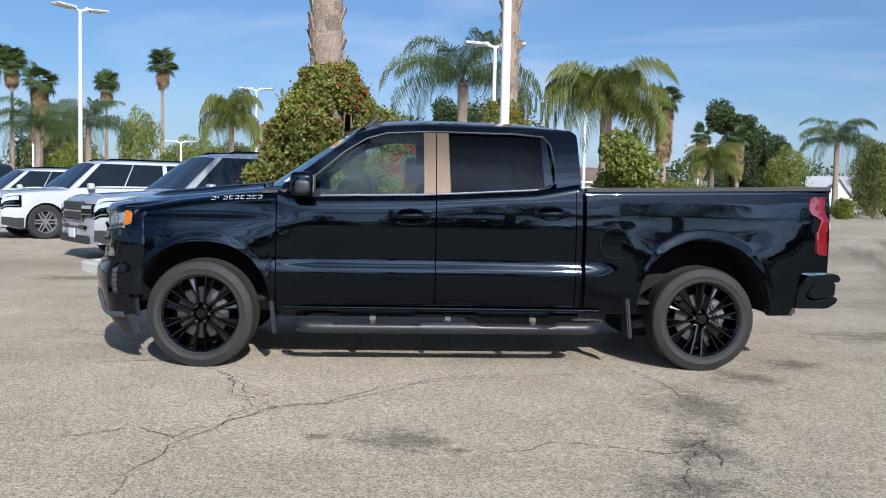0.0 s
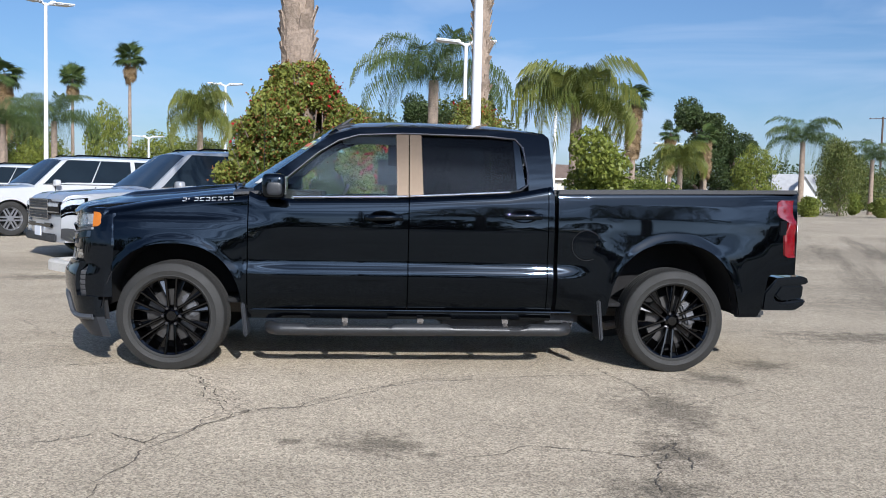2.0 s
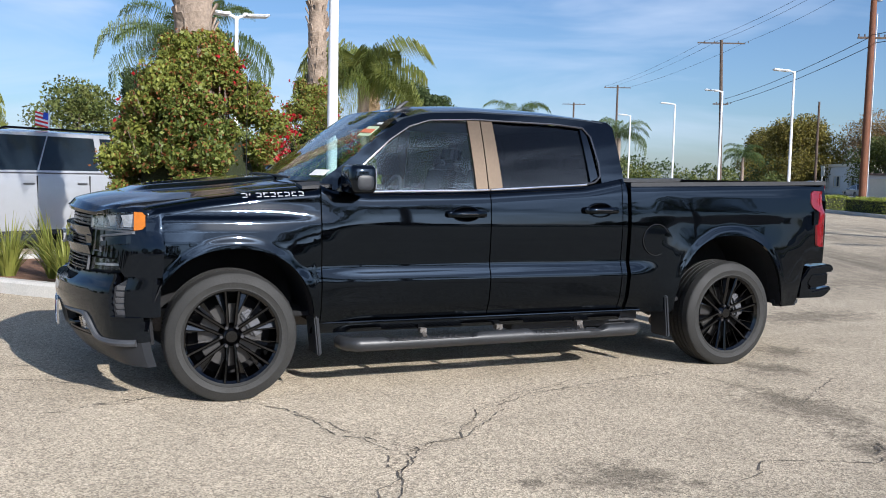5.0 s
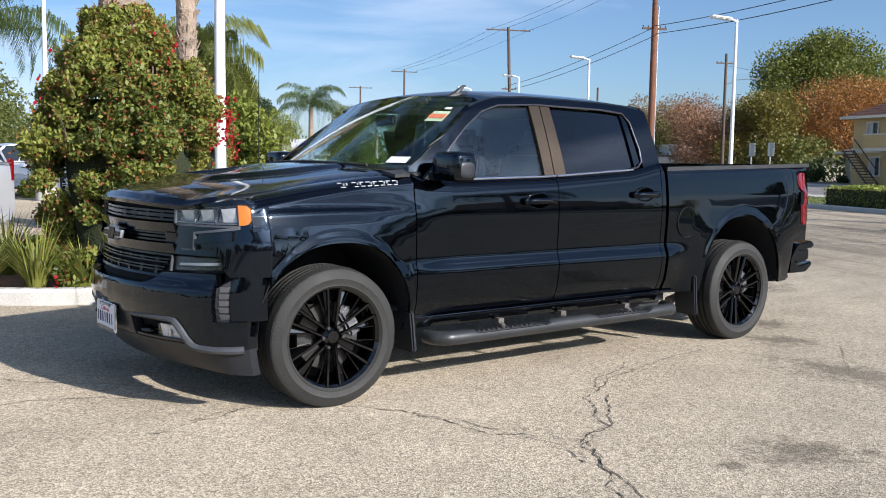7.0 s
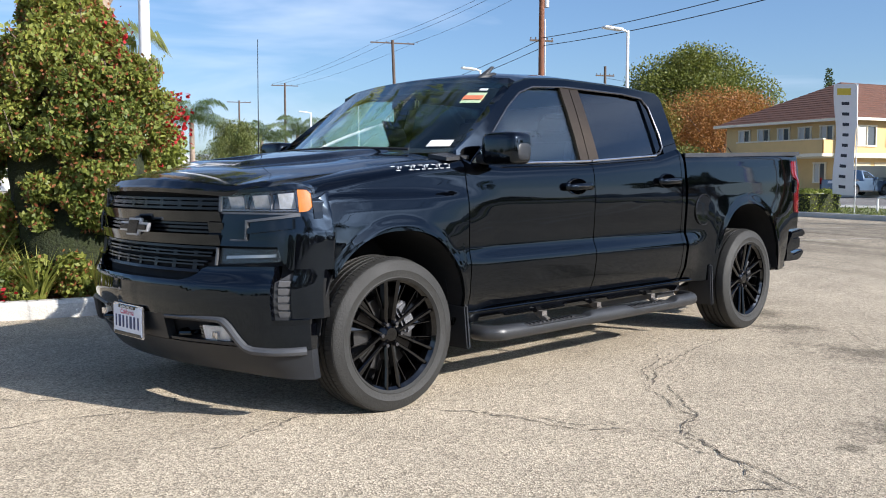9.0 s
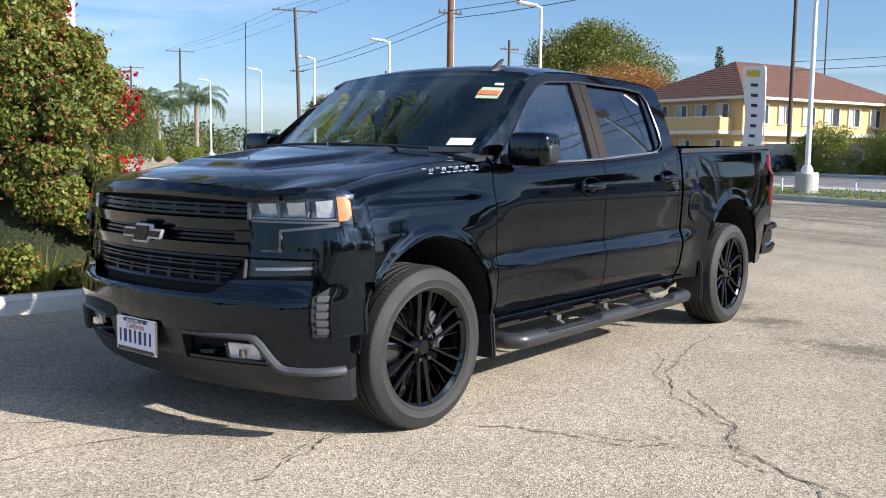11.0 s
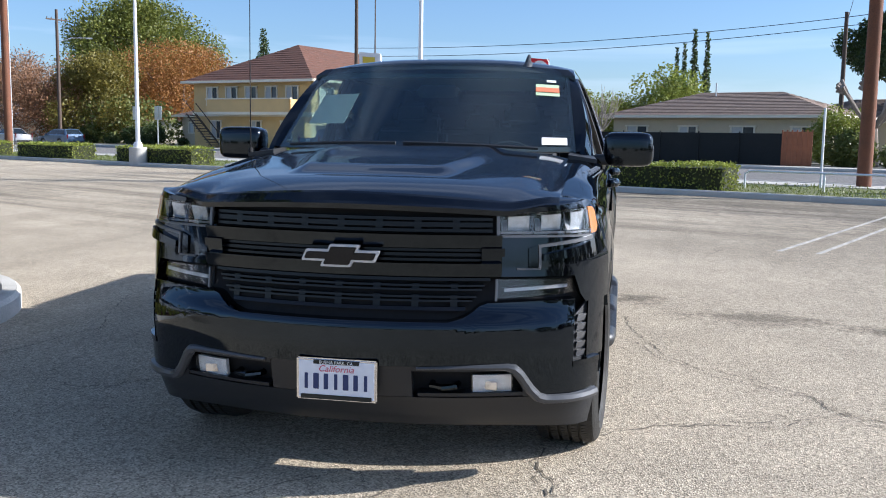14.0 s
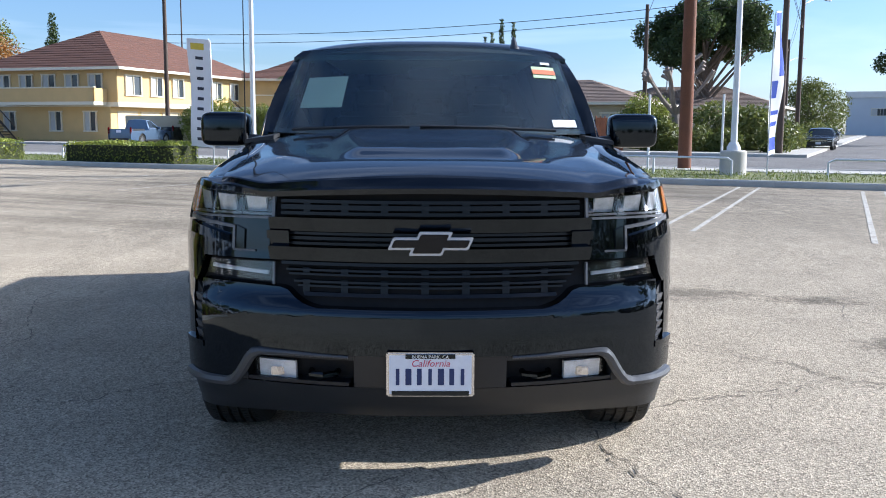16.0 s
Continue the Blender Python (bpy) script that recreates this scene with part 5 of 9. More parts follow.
w0 = wheel_parts("wheel")
w0.parent = truck
w0.matrix_basis = pose(0, -0.845, AXLE_Z, 0, 0, -3)
for x, sg, spin in ((0, 1, 20), (WHEELBASE, -1, 9), (WHEELBASE, 1, 33)):
    c = copy_thing(w0, pose(x, sg * 0.845, AXLE_Z, 0, 0, 0 if sg < 0 else 180) @ pose(0, 0, 0, 0, spin, 0))


# ================================================================ ground and street
U, N = Vector((0.443, 0.897, 0)), Vector((0.897, -0.443, 0))       # along and across the street
EDGE = Vector((21.3, 0, 0))


def street(s, d, z=0.0):
    p = EDGE + U * s + N * d
    return (p.x, p.y, z)


def slab(name, corners, z0, z1, material, label="", kind="structure", category=""):
    """A flat block over a plan outline."""
    bm = bmesh.new()
    top = [bm.verts.new((x, y, z1)) for x, y in corners]
    bot = [bm.verts.new((x, y, z0)) for x, y in corners]
    n = len(corners)
    bm.faces.new(top)
    bm.faces.new(bot[::-1])
    for k in range(n):
        bm.faces.new((bot[k], bot[(k + 1) % n], top[(k + 1) % n], top[k]))
    bmesh.ops.recalc_face_normals(bm, faces=bm.faces)
    ob = part(name, bm, material)
    return tagged(ob, label, category, "", kind)


def strip(s0, s1, d0, d1):
    return [street(s, d)[:2] for s, d in ((s0, d0), (s1, d0), (s1, d1), (s0, d1))]


g = 2500
tagged(raw("ground", [(-g, -g, 0), (g, -g, 0), (g, g, 0), (-g, g, 0)], [(0, 1, 2, 3)], M_LOT), "worn grey-tan asphalt of the parking lot", "asphalt", "", "structure")
slab("road", strip(-400, 400, 7.4, 24.0), -0.2, 0.006, M_ROAD, "grey asphalt street", category="road")
slab("far_land", strip(-6.5, 500, 24.0, 600), -0.2, 0.14, M_EARTH, "ground beyond the street", category="ground")
slab("far_land", strip(-500, -20.5, 24.0, 600), -0.2, 0.14, M_EARTH, "ground beyond the street", category="ground")
slab("side_road", strip(-19.0, -8.0, 24.0, 600), -0.2, 0.006, M_ROAD, "grey asphalt side street", category="road")
slab("pavement", strip(-8.0, -6.5, 24.0, 300), -0.2, 0.15, M_WALKWAY, "concrete pavement by the side street", category="pavement")
slab("pavement", strip(-20.5, -19.0, 24.0, 300), -0.2, 0.15, M_WALKWAY, "concrete pavement by the side street", category="pavement")
slab("pavement", strip(-6.5, 300, 24.0, 26.0), -0.2, 0.155, M_WALKWAY, "concrete pavement across the street", category="pavement")
slab("pavement", strip(-300, 300, 5.4, 7.4), -0.2, 0.13, M_WALKWAY, "concrete pavement by the lot", category="pavement")
slab("verge", strip(-300, 300, 0.18, 5.4), -0.2, 0.1, M_TURF, "patchy grass verge", category="verge")


def kerb_run(name, pts, w=0.16, h=0.15, label="pale concrete kerb", closed=False, gap=0.004):
    """A rounded kerb along a plan line, cut into 3 m lengths by fine joints."""
    bm = bmesh.new()
    n = len(pts)
    for k in range(n if closed else n - 1):
        a, b = Vector((*pts[k], 0)), Vector((*pts[(k + 1) % n], 0))
        d = (b - a)
        m = max(1, round(d.length / 3))
        way = d.normalized()
        out = Vector((-way.y, way.x, 0))
        for j in range(m):
            p, q = a + d * j / m + way * gap, a + d * (j + 1) / m - way * gap
            prof = [(-w / 2, -0.1), (-w / 2, h - 0.03), (-w / 2 + 0.03, h), (w / 2 - 0.03, h), (w / 2, h - 0.03), (w / 2, -0.1)]
            r0 = [bm.verts.new(p + out * x + Vector((0, 0, z))) for x, z in prof]
            r1 = [bm.verts.new(q + out * x + Vector((0, 0, z))) for x, z in prof]
            for i in range(6):
                bm.faces.new((r0[i], r0[(i + 1) % 6], r1[(i + 1) % 6], r1[i]))
            bm.faces.new(r0[::-1])
            bm.faces.new(r1)
    bmesh.ops.recalc_face_normals(bm, faces=bm.faces)
    return tagged(part(name, bm, M_KERB), label, "kerb", "", "structure")


kerb_run("kerb_lot", [street(s, 0.09)[:2] for s in (-120, 0, 120)])
kerb_run("kerb_street", [street(s, 7.4)[:2] for s in (-120, 0, 120)])
kerb_run("kerb_far", [street(s, 24.0)[:2] for s in (-6.5, 120)])

# worn bay lines
def line(a, b, w=0.075):
    a, b = Vector((*a, 0)), Vector((*b, 0))
    d = (b - a).normalized()
    o = Vector((-d.y, d.x, 0)) * w / 2
    return tagged(raw("bay_line", [a - o + Vector((0, 0, 0.005)), b - o + Vector((0, 0, 0.005)), b + o + Vector((0, 0, 0.005)), a + o + Vector((0, 0, 0.005))], [(0, 1, 2, 3)], M_LINE), "worn white bay line on the asphalt", "bay line", "bay lines", "structure")


for a, b in (((7.96, -3.5), (17.2, -7.7)), ((8.1, -3.05), (17.3, -7.25)), ((6.6, -5.8), (15.9, -10.0)), ((6.7, -5.35), (16.0, -9.55)), ((12.5, 4.2), (20.5, 0.4)), ((17.5, 9.5), (24.6, 6.2)), ((15.5, 6.6), (22.5, 3.3)), ((22, 15), (28.5, 12))):
    line(a, b)

# cracks in the asphalt: fine ragged ribbons
CRACKS = [
    [(-0.6, -3.03), (-0.2, -2.81), (0.01, -2.73), (0.2, -2.9), (0.47, -2.57), (0.69, -2.2), (1.04, -2.09), (1.4, -1.72), (1.65, -1.38), (2.3, -1.09)],
    [(0.28, -1.31), (0.45, -1.76), (0.56, -2.02), (0.69, -2.2)],
    [(1.81, -3.27), (2.29, -2.99), (2.82, -3.22), (3.05, -2.94), (3.0, -3.45)],
    [(3.05, -2.94), (2.83, -3.36), (2.68, -3.86)],
    [(3.21, -0.82), (3.35, -2.14), (4.15, -1.6), (4.36, -1.98), (4.9, -2.3)],
    [(-1.9, 1.52), (-1.46, 0.8), (-1.17, 0.49), (-0.68, 0.07), (-0.85, -0.14), (-1.37, 0.1), (-1.84, 0.12)],
]
CRACKS2 = [
    [(-0.38, -0.73), (-0.03, -0.9), (0.15, -1.12), (0.28, -1.31), (0.35, -1.75), (0.55, -2.16), (0.42, -2.52)],
    [(3.12, -1.07), (1.94, -1.31), (1.31, -1.63), (0.96, -2.11), (0.6, -2.26)],
    [(-1.03, -0.91), (-0.73, -0.82), (-0.38, -0.73)],
    [(0.31, 2.12), (0.21, 1.92), (0.24, 1.73), (0.45, 1.58), (0.65, 1.25)],
    [(0.69, -2.2), (0.3, -2.9), (0.15, -3.6), (0.3, -4.4)],
    [(0.4, 2.9), (1.6, 2.6), (2.9, 3.1), (4.2, 3.0)],
    [(-0.15, -0.73), (-0.42, -0.72), (-0.62, -0.74), (-0.84, -0.82)],
    [(2.65, 3.25), (2.88, 2.91), (3.08, 2.54), (3.39, 2.09)],
    [(6.5, -1.0), (8.2, 0.4), (9.5, 0.2), (11.5, 1.9)],
    [(5.2, -3.0), (7.0, -2.0), (8.0, -2.3), (10.0, -1.2)],
]


def cracks(name, lines, width):
    rnd = random.Random(5)
    verts, faces = [], []
    for pts in lines:
        run = []
        for (xa, ya), (xb, yb) in zip(pts, pts[1:]):
            n = max(2, int(math.hypot(xb - xa, yb - ya) / 0.035))
            for k in range(n):
                t = k / n
                j = 0.012
                run.append((xa + (xb - xa) * t + rnd.uniform(-j, j) + 0.02 * math.sin(9 * (xa + t)), ya + (yb - ya) * t + rnd.uniform(-j, j) + 0.02 * math.sin(7 * (ya - t))))
        for (xa, ya), (xb, yb) in zip(run, run[1:]):
            if rnd.random() < 0.12:
                continue
            d = Vector((xb - xa, yb - ya, 0))
            if d.length < 1e-4:
                continue
            o = Vector((-d.y, d.x, 0)).normalized() * width * rnd.uniform(0.3, 1.25)
            k = len(verts)
            verts += [Vector((xa, ya, 0.004)) - o, Vector((xb, yb, 0.004)) - o * 0.8, Vector((xb, yb, 0.004)) + o * 0.8, Vector((xa, ya, 0.004)) + o]
            faces.append((k, k + 1, k + 2, k + 3))
    return tagged(raw(name, verts, faces, M_CRACK, smooth=False), "ragged dark cracks in the asphalt", "cracks", "", "stuff")


cracks("asphalt_cracks", CRACKS + CRACKS2, 0.0045)


# ================================================================ plants
L_BOUG = leaf_mat("climber_leaf", (0.075, 0.115, 0.024), (0.34, 0.35, 0.07), back=0.4)
L_BRACT = leaf_mat("red_bract", (0.3, 0.007, 0.01), (0.46, 0.02, 0.026))
L_BROWN = leaf_mat("russet_leaf", (0.2, 0.06, 0.025), (0.3, 0.13, 0.045))
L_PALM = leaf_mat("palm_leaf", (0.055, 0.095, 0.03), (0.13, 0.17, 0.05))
# paler, yellower copy of the palm leaf, sunlight put into its colour
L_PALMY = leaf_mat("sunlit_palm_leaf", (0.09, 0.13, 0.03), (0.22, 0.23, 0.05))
L_DEAD = leaf_mat("dead_palm_leaf", (0.22, 0.15, 0.08), (0.32, 0.23, 0.12))
L_DARK = leaf_mat("dark_tree_leaf", (0.035, 0.06, 0.02), (0.09, 0.12, 0.04))
L_MID = leaf_mat("green_tree_leaf", (0.07, 0.1, 0.025), (0.18, 0.19, 0.05))
L_LITE = leaf_mat("bright_tree_leaf", (0.11, 0.15, 0.025), (0.28, 0.3, 0.055))
L_RUST = leaf_mat("autumn_leaf", (0.2, 0.11, 0.06), (0.36, 0.2, 0.11))
L_BIG = leaf_mat("large_tree_leaf", (0.07, 0.095, 0.016), (0.21, 0.22, 0.04))
L_OLIVE = leaf_mat("olive_leaf", (0.075, 0.075, 0.015), (0.27, 0.22, 0.045))
L_TAN = leaf_mat("tan_leaf", (0.1, 0.085, 0.03), (0.32, 0.19, 0.08))
L_ORANGE = leaf_mat("orange_leaf", (0.26, 0.11, 0.03), (0.36, 0.18, 0.05))
L_HEDGE = leaf_mat("hedge_leaf", (0.14, 0.19, 0.03), (0.34, 0.36, 0.06))
L_STRAP = leaf_mat("strap_leaf", (0.14, 0.18, 0.03), (0.38, 0.37, 0.09))
M_BARK = mat("palm_bark", (0.27, 0.21, 0.16), 0.9, var=0.45, scale=4, fine=25, bump=0.9)
M_TRUNK = mat("grey_bark", (0.17, 0.13, 0.1), 0.95, var=0.4, scale=5, fine=30, bump=0.8)


def leaf_mesh(name, centres, size, material, rng, aspect=0.55, up=0.0, spread=0.35):
    """One diamond-shaped leaf at each centre, folded a little along its rib."""
    c = np.asarray(centres, float)
    n = len(c)
    d = rng.normal(size=(n, 3))
    d[:, 2] += up
    d /= np.linalg.norm(d, axis=1, keepdims=True)
    e = np.cross(d, rng.normal(size=(n, 3)))
    e /= np.linalg.norm(e, axis=1, keepdims=True)
    nn = np.cross(d, e)
    s = size * (1 + spread * rng.uniform(-1, 1, (n, 1)))
    v = np.empty((n, 4, 3))
    v[:, 0] = c - d * s * 0.5
    v[:, 1] = c + e * s * aspect * 0.5 + nn * s * 0.08
    v[:, 2] = c + d * s * 0.5
    v[:, 3] = c - e * s * aspect * 0.5 + nn * s * 0.08
    me = bpy.data.meshes.new(name)
    me.vertices.add(4 * n)
    me.vertices.foreach_set("co", v.ravel())
    me.loops.add(4 * n)
    me.loops.foreach_set("vertex_index", np.arange(4 * n))
    me.polygons.add(n)
    me.polygons.foreach_set("loop_start", np.arange(0, 4 * n, 4))
    me.update(calc_edges=True)
    me.materials.append(material)
    return me


def in_clumps(rng, clumps, n, shell=0.55):
    """Points in balls (centre, radius), denser towards their skins."""
    w = np.array([r ** 2 for _, r in clumps])
    idx = rng.choice(len(clumps), n, p=w / w.sum())
    d = rng.normal(size=(n, 3))
    d /= np.linalg.norm(d, axis=1, keepdims=True)
    r = shell + (1 - shell) * rng.uniform(0, 1, (n, 1)) ** 0.5
    r *= 1 + 0.075 * rng.normal(size=(n, 1))
    c = np.array([p for p, _ in clumps])[idx]
    q = np.array([k for _, k in clumps])[idx][:, None]
    return c + d * r * q * np.array([1, 1, 0.85])


def tree(name, seed, height, spread, material, label, low=0.25, n=3200, leaf=0.3, trunk=0.2, shape="round", clumps_n=22):
    """Tapered trunk, limbs and a crown of leaf clumps, at the origin."""
    rng = np.random.default_rng(seed)
    t = thing(name, label=label, category="tree")
    clumps = []
    for k in range(clumps_n):
        f = rng.uniform(0, 1)
        a = rng.uniform(0, 2 * math.pi)
        z = height * (low + (0.94 - low) * f)
        if shape == "round":
            wide = math.sqrt(max(0.05, 1 - (2 * f - 0.85) ** 2 / 1.35))
        elif shape == "cone":
            f = k / (clumps_n - 1)
            z = height * (low + (0.97 - low) * f)
            wide = 1.0 - 0.85 * f
        elif shape == "top":
            wide = 0.45 + 0.55 * f
        elif shape == "umbrella":
            z = height * (low + (0.9 - low) * f ** 0.7)
            wide = 1.25 - 0.75 * f ** 2
        else:
            wide = 0.8
        r = spread * 0.5 * wide * math.sqrt(rng.uniform(0.05, 1))
        size = spread * (rng.uniform(0.09, 0.17) if shape == "umbrella" else rng.uniform(0.15, 0.25) if shape != "cone" else 0.44 - 0.32 * f)
        r *= 0.35 if shape == "cone" else 1
        clumps.append(((r * math.cos(a), r * math.sin(a), z - size * 0.3), size))
    bm = bmesh.new()
    top = height * 0.75
    bend = [(0.0, 0.0)] + [(rng.normal() * spread * 0.02, rng.normal() * spread * 0.02) for _ in range(4)]
    add_tube(bm, [(bx, by, top * k / 4) for k, (bx, by) in enumerate(bend)], [trunk * (1.2 - 0.22 * k) for k in range(5)], 8)
    for (x, y, z), r in clumps[::2]:
        z0 = max(0.15 * height, z - 0.25 * height - 0.3 * math.hypot(x, y))
        k = min(3, int(z0 / top * 4))
        b = bend[k]
        add_tube(bm, [(b[0], b[1], z0), ((x + b[0]) / 2, (y + b[1]) / 2, (z0 + z) / 2 + 0.1), (x, y, z)], [trunk * 0.45, trunk * 0.3, trunk * 0.1], 6)
    part("trunk", bm, M_TRUNK, t, "grey-brown trunk and limbs")
    pts = in_clumps(rng, clumps, int(n * 1.9), 0.4)
    pts[:, 2] = np.maximum(pts[:, 2], 0.1)
    ob = new("crown", leaf_mesh("crown", pts, leaf * 1.45, material, rng))
    ob.parent = t
    return t


def place(t, x, y, s=1.0, turn=0.0, sz=None, z=0.0):
    return copy_thing(t, pose(x, y, z, 0, 0, turn) @ Matrix.Diagonal((s, s, sz or s, 1)))


def frond_mesh(name, length, droop, leaflet, pairs, material, seed, hang=0.75):
    """A feather frond that leaves the origin along +x: rib and two rows of hanging leaflets."""
    rng = random.Random(seed)
    verts, faces = [], []
    def rib(t):
        x = z = 0.0
        steps = 14
        for k in range(int(steps * t) + 1):
            f = min(1.0, t * steps - k)
            ang = 1.2 - droop * (k / steps)
            x += math.cos(ang) * length / steps * f
            z += math.sin(ang) * length / steps * f
        return Vector((x, 0, z))
    for k in range(14):
        a, b = rib(k / 14), rib((k + 1) / 14)
        w = 0.022 * (1 - k / 15)
        o = len(verts)
        verts += [a + Vector((0, -w, 0)), a + Vector((0, w, 0)), b + Vector((0, w * 0.92, 0)), b + Vector((0, -w * 0.92, 0)), a + Vector((0, 0, w)), b + Vector((0, 0, w))]
        faces += [(o, o + 1, o + 2, o + 3), (o, o + 4, o + 5, o + 3), (o + 1, o + 4, o + 5, o + 2)]
    for k in range(pairs):
        t = 0.12 + 0.88 * k / (pairs - 1)
        p = rib(t)
        ll = leaflet * (0.55 + 0.9 * math.sin(math.pi * min(1.0, 0.15 + 0.8 * t))) * rng.uniform(0.8, 1.1)
        for s in (-1, 1):
            out = Vector((0.45 + 0.3 * t, s * rng.uniform(0.6, 1.0), rng.uniform(-0.1, 0.5))).normalized()
            mid = p + out * ll * 0.45
            tip = mid + (out * (1 - hang) + Vector((0.1, 0, -1)) * hang).normalized() * ll * 0.6
            w = Vector((0.013, 0, 0.006))
            o = len(verts)
            verts += [p - w * 0.5, p + w * 0.5, mid + w, mid - w, tip]
            faces += [(o, o + 1, o + 2, o + 3), (o + 3, o + 2, o + 4)]
    return mesh_of(name, verts, faces, material, smooth=False)


FROND = {}
def queen_palm(seed, trunk_h, radius, label, fronds=18, length=2.7, material=None, top_r=0.75, lean=0.0, boots=False):
    """Feather palm: ringed trunk, drooping fronds, at the origin."""
    rng = random.Random(seed)
    material = material or L_PALM
    t = thing("palm_tree", label=label, category="palm tree")
    bm = bmesh.new()
    pts, rad = [], []
    for k in range(25):
        f = k / 24
        pts.append((lean * f * f, 0, trunk_h * f))
        rad.append(radius * (1.25 - 0.5 * f ** 0.6 * (1 - top_r) * 2) * (1 + 0.05 * (k % 2)) * (1 + 0.2 * (1 - f) ** 6))
    add_tube(bm, pts, rad, 14)
    if boots:
        for k in range(190):
            f = rng.uniform(0.2, 0.99) ** 0.8
            a = rng.uniform(0, 6.283)
            r = radius * 1.02
            z = trunk_h * f
            m = pose(lean * f * f + r * math.cos(a), r * math.sin(a), z, 0, 0, math.degrees(a)) @ pose(0, 0, 0, 0, rng.uniform(5, 30), rng.uniform(-10, 10))
            bmesh.ops.create_cube(bm, size=1.0, matrix=m @ Matrix.Diagonal((0.02, rng.uniform(0.06, 0.12), rng.uniform(0.2, 0.42), 1)))
    part("trunk", bm, M_BARK, t, "pale ringed trunk")
    key = (length, material.name)
    if key not in FROND:
        FROND[key] = [frond_mesh("frond", length * (0.85 + 0.12 * i), 2.0 + 0.35 * i, 0.8, 84, material, 7 * i + 1, 0.92) for i in range(3)]
    for k in range(fronds):
        me = FROND[key][k % 3]
        ob = new("frond", me)
        ob.parent = t
        up = rng.uniform(-18, 42) if k > 3 else -22
        ob.matrix_basis = pose(lean, 0, trunk_h - 0.05 + rng.uniform(-0.1, 0.15), 0, 0, k * 137.5 + rng.uniform(-10, 10)) @ pose(0, 0, 0, rng.uniform(-15, 15), up, 0)
    return t


def fan_mesh(name, length, material, seed):
    """A fan leaf on its stalk along +x."""
    rng = random.Random(seed)
    verts = [Vector((0, -0.02, 0)), Vector((0, 0.02, 0)), Vector((length * 0.5, 0.015, 0)), Vector((length * 0.5, -0.015, 0))]
    faces = [(0, 1, 2, 3)]
    c = Vector((length * 0.5, 0, 0))
    for k in range(17):
        a = radians(-125 + 250 * k / 16)
        ll = length * 0.55 * rng.uniform(0.85, 1.08)
        d = Vector((math.cos(a), math.sin(a), -0.12))
        s = Vector((-math.sin(a), math.cos(a), 0)) * 0.055
        o = len(verts)
        verts += [c, c + d * ll * 0.6 + s, c + d * ll + Vector((0, 0, -0.25 * ll)), c + d * ll * 0.6 - s]
        faces.append((o, o + 1, o + 2, o + 3))
    return mesh_of(name, verts, faces, material, smooth=False)


FAN = [fan_mesh("fan_leaf", 1.35, L_PALM, 3), fan_mesh("dead_leaf", 1.2, L_DEAD, 4)]


def fan_palm(seed, trunk_h, label, radius=0.13, skirt=16, leaves=36, hang=0.9):
    rng = random.Random(seed)
    t = thing("fan_palm", label=label, category="palm tree")
    bm = bmesh.new()
    add_tube(bm, [(0, 0, trunk_h * k / 8) for k in range(9)], [radius * (1.5 - 0.1 * k) for k in range(9)], 10)
    part("trunk", bm, M_BARK, t, "thin pale trunk")
    for k in range(leaves):
        ob = new("fan_leaf", FAN[0])
        ob.parent = t
        ob.matrix_basis = pose(0, 0, trunk_h + rng.uniform(-0.2, 0.3), 0, 0, k * 137.5) @ pose(0, 0, 0, rng.uniform(-20, 20), rng.uniform(-75, 38), 0)
    for k in range(skirt):
        ob = new("dead_leaf", FAN[1])
        ob.parent = t
        ob.matrix_basis = pose(0, 0, trunk_h - rng.uniform(0.1, hang), 0, 0, k * 137.5) @ pose(0, 0, 0, rng.uniform(-20, 20), rng.uniform(55, 82), 0)
    return t


M_SHADE_CORE = mat("shaded_shrub_core", (0.02, 0.026, 0.008), 0.95, var=0.6, scale=14, fine=40, bump=0.8)


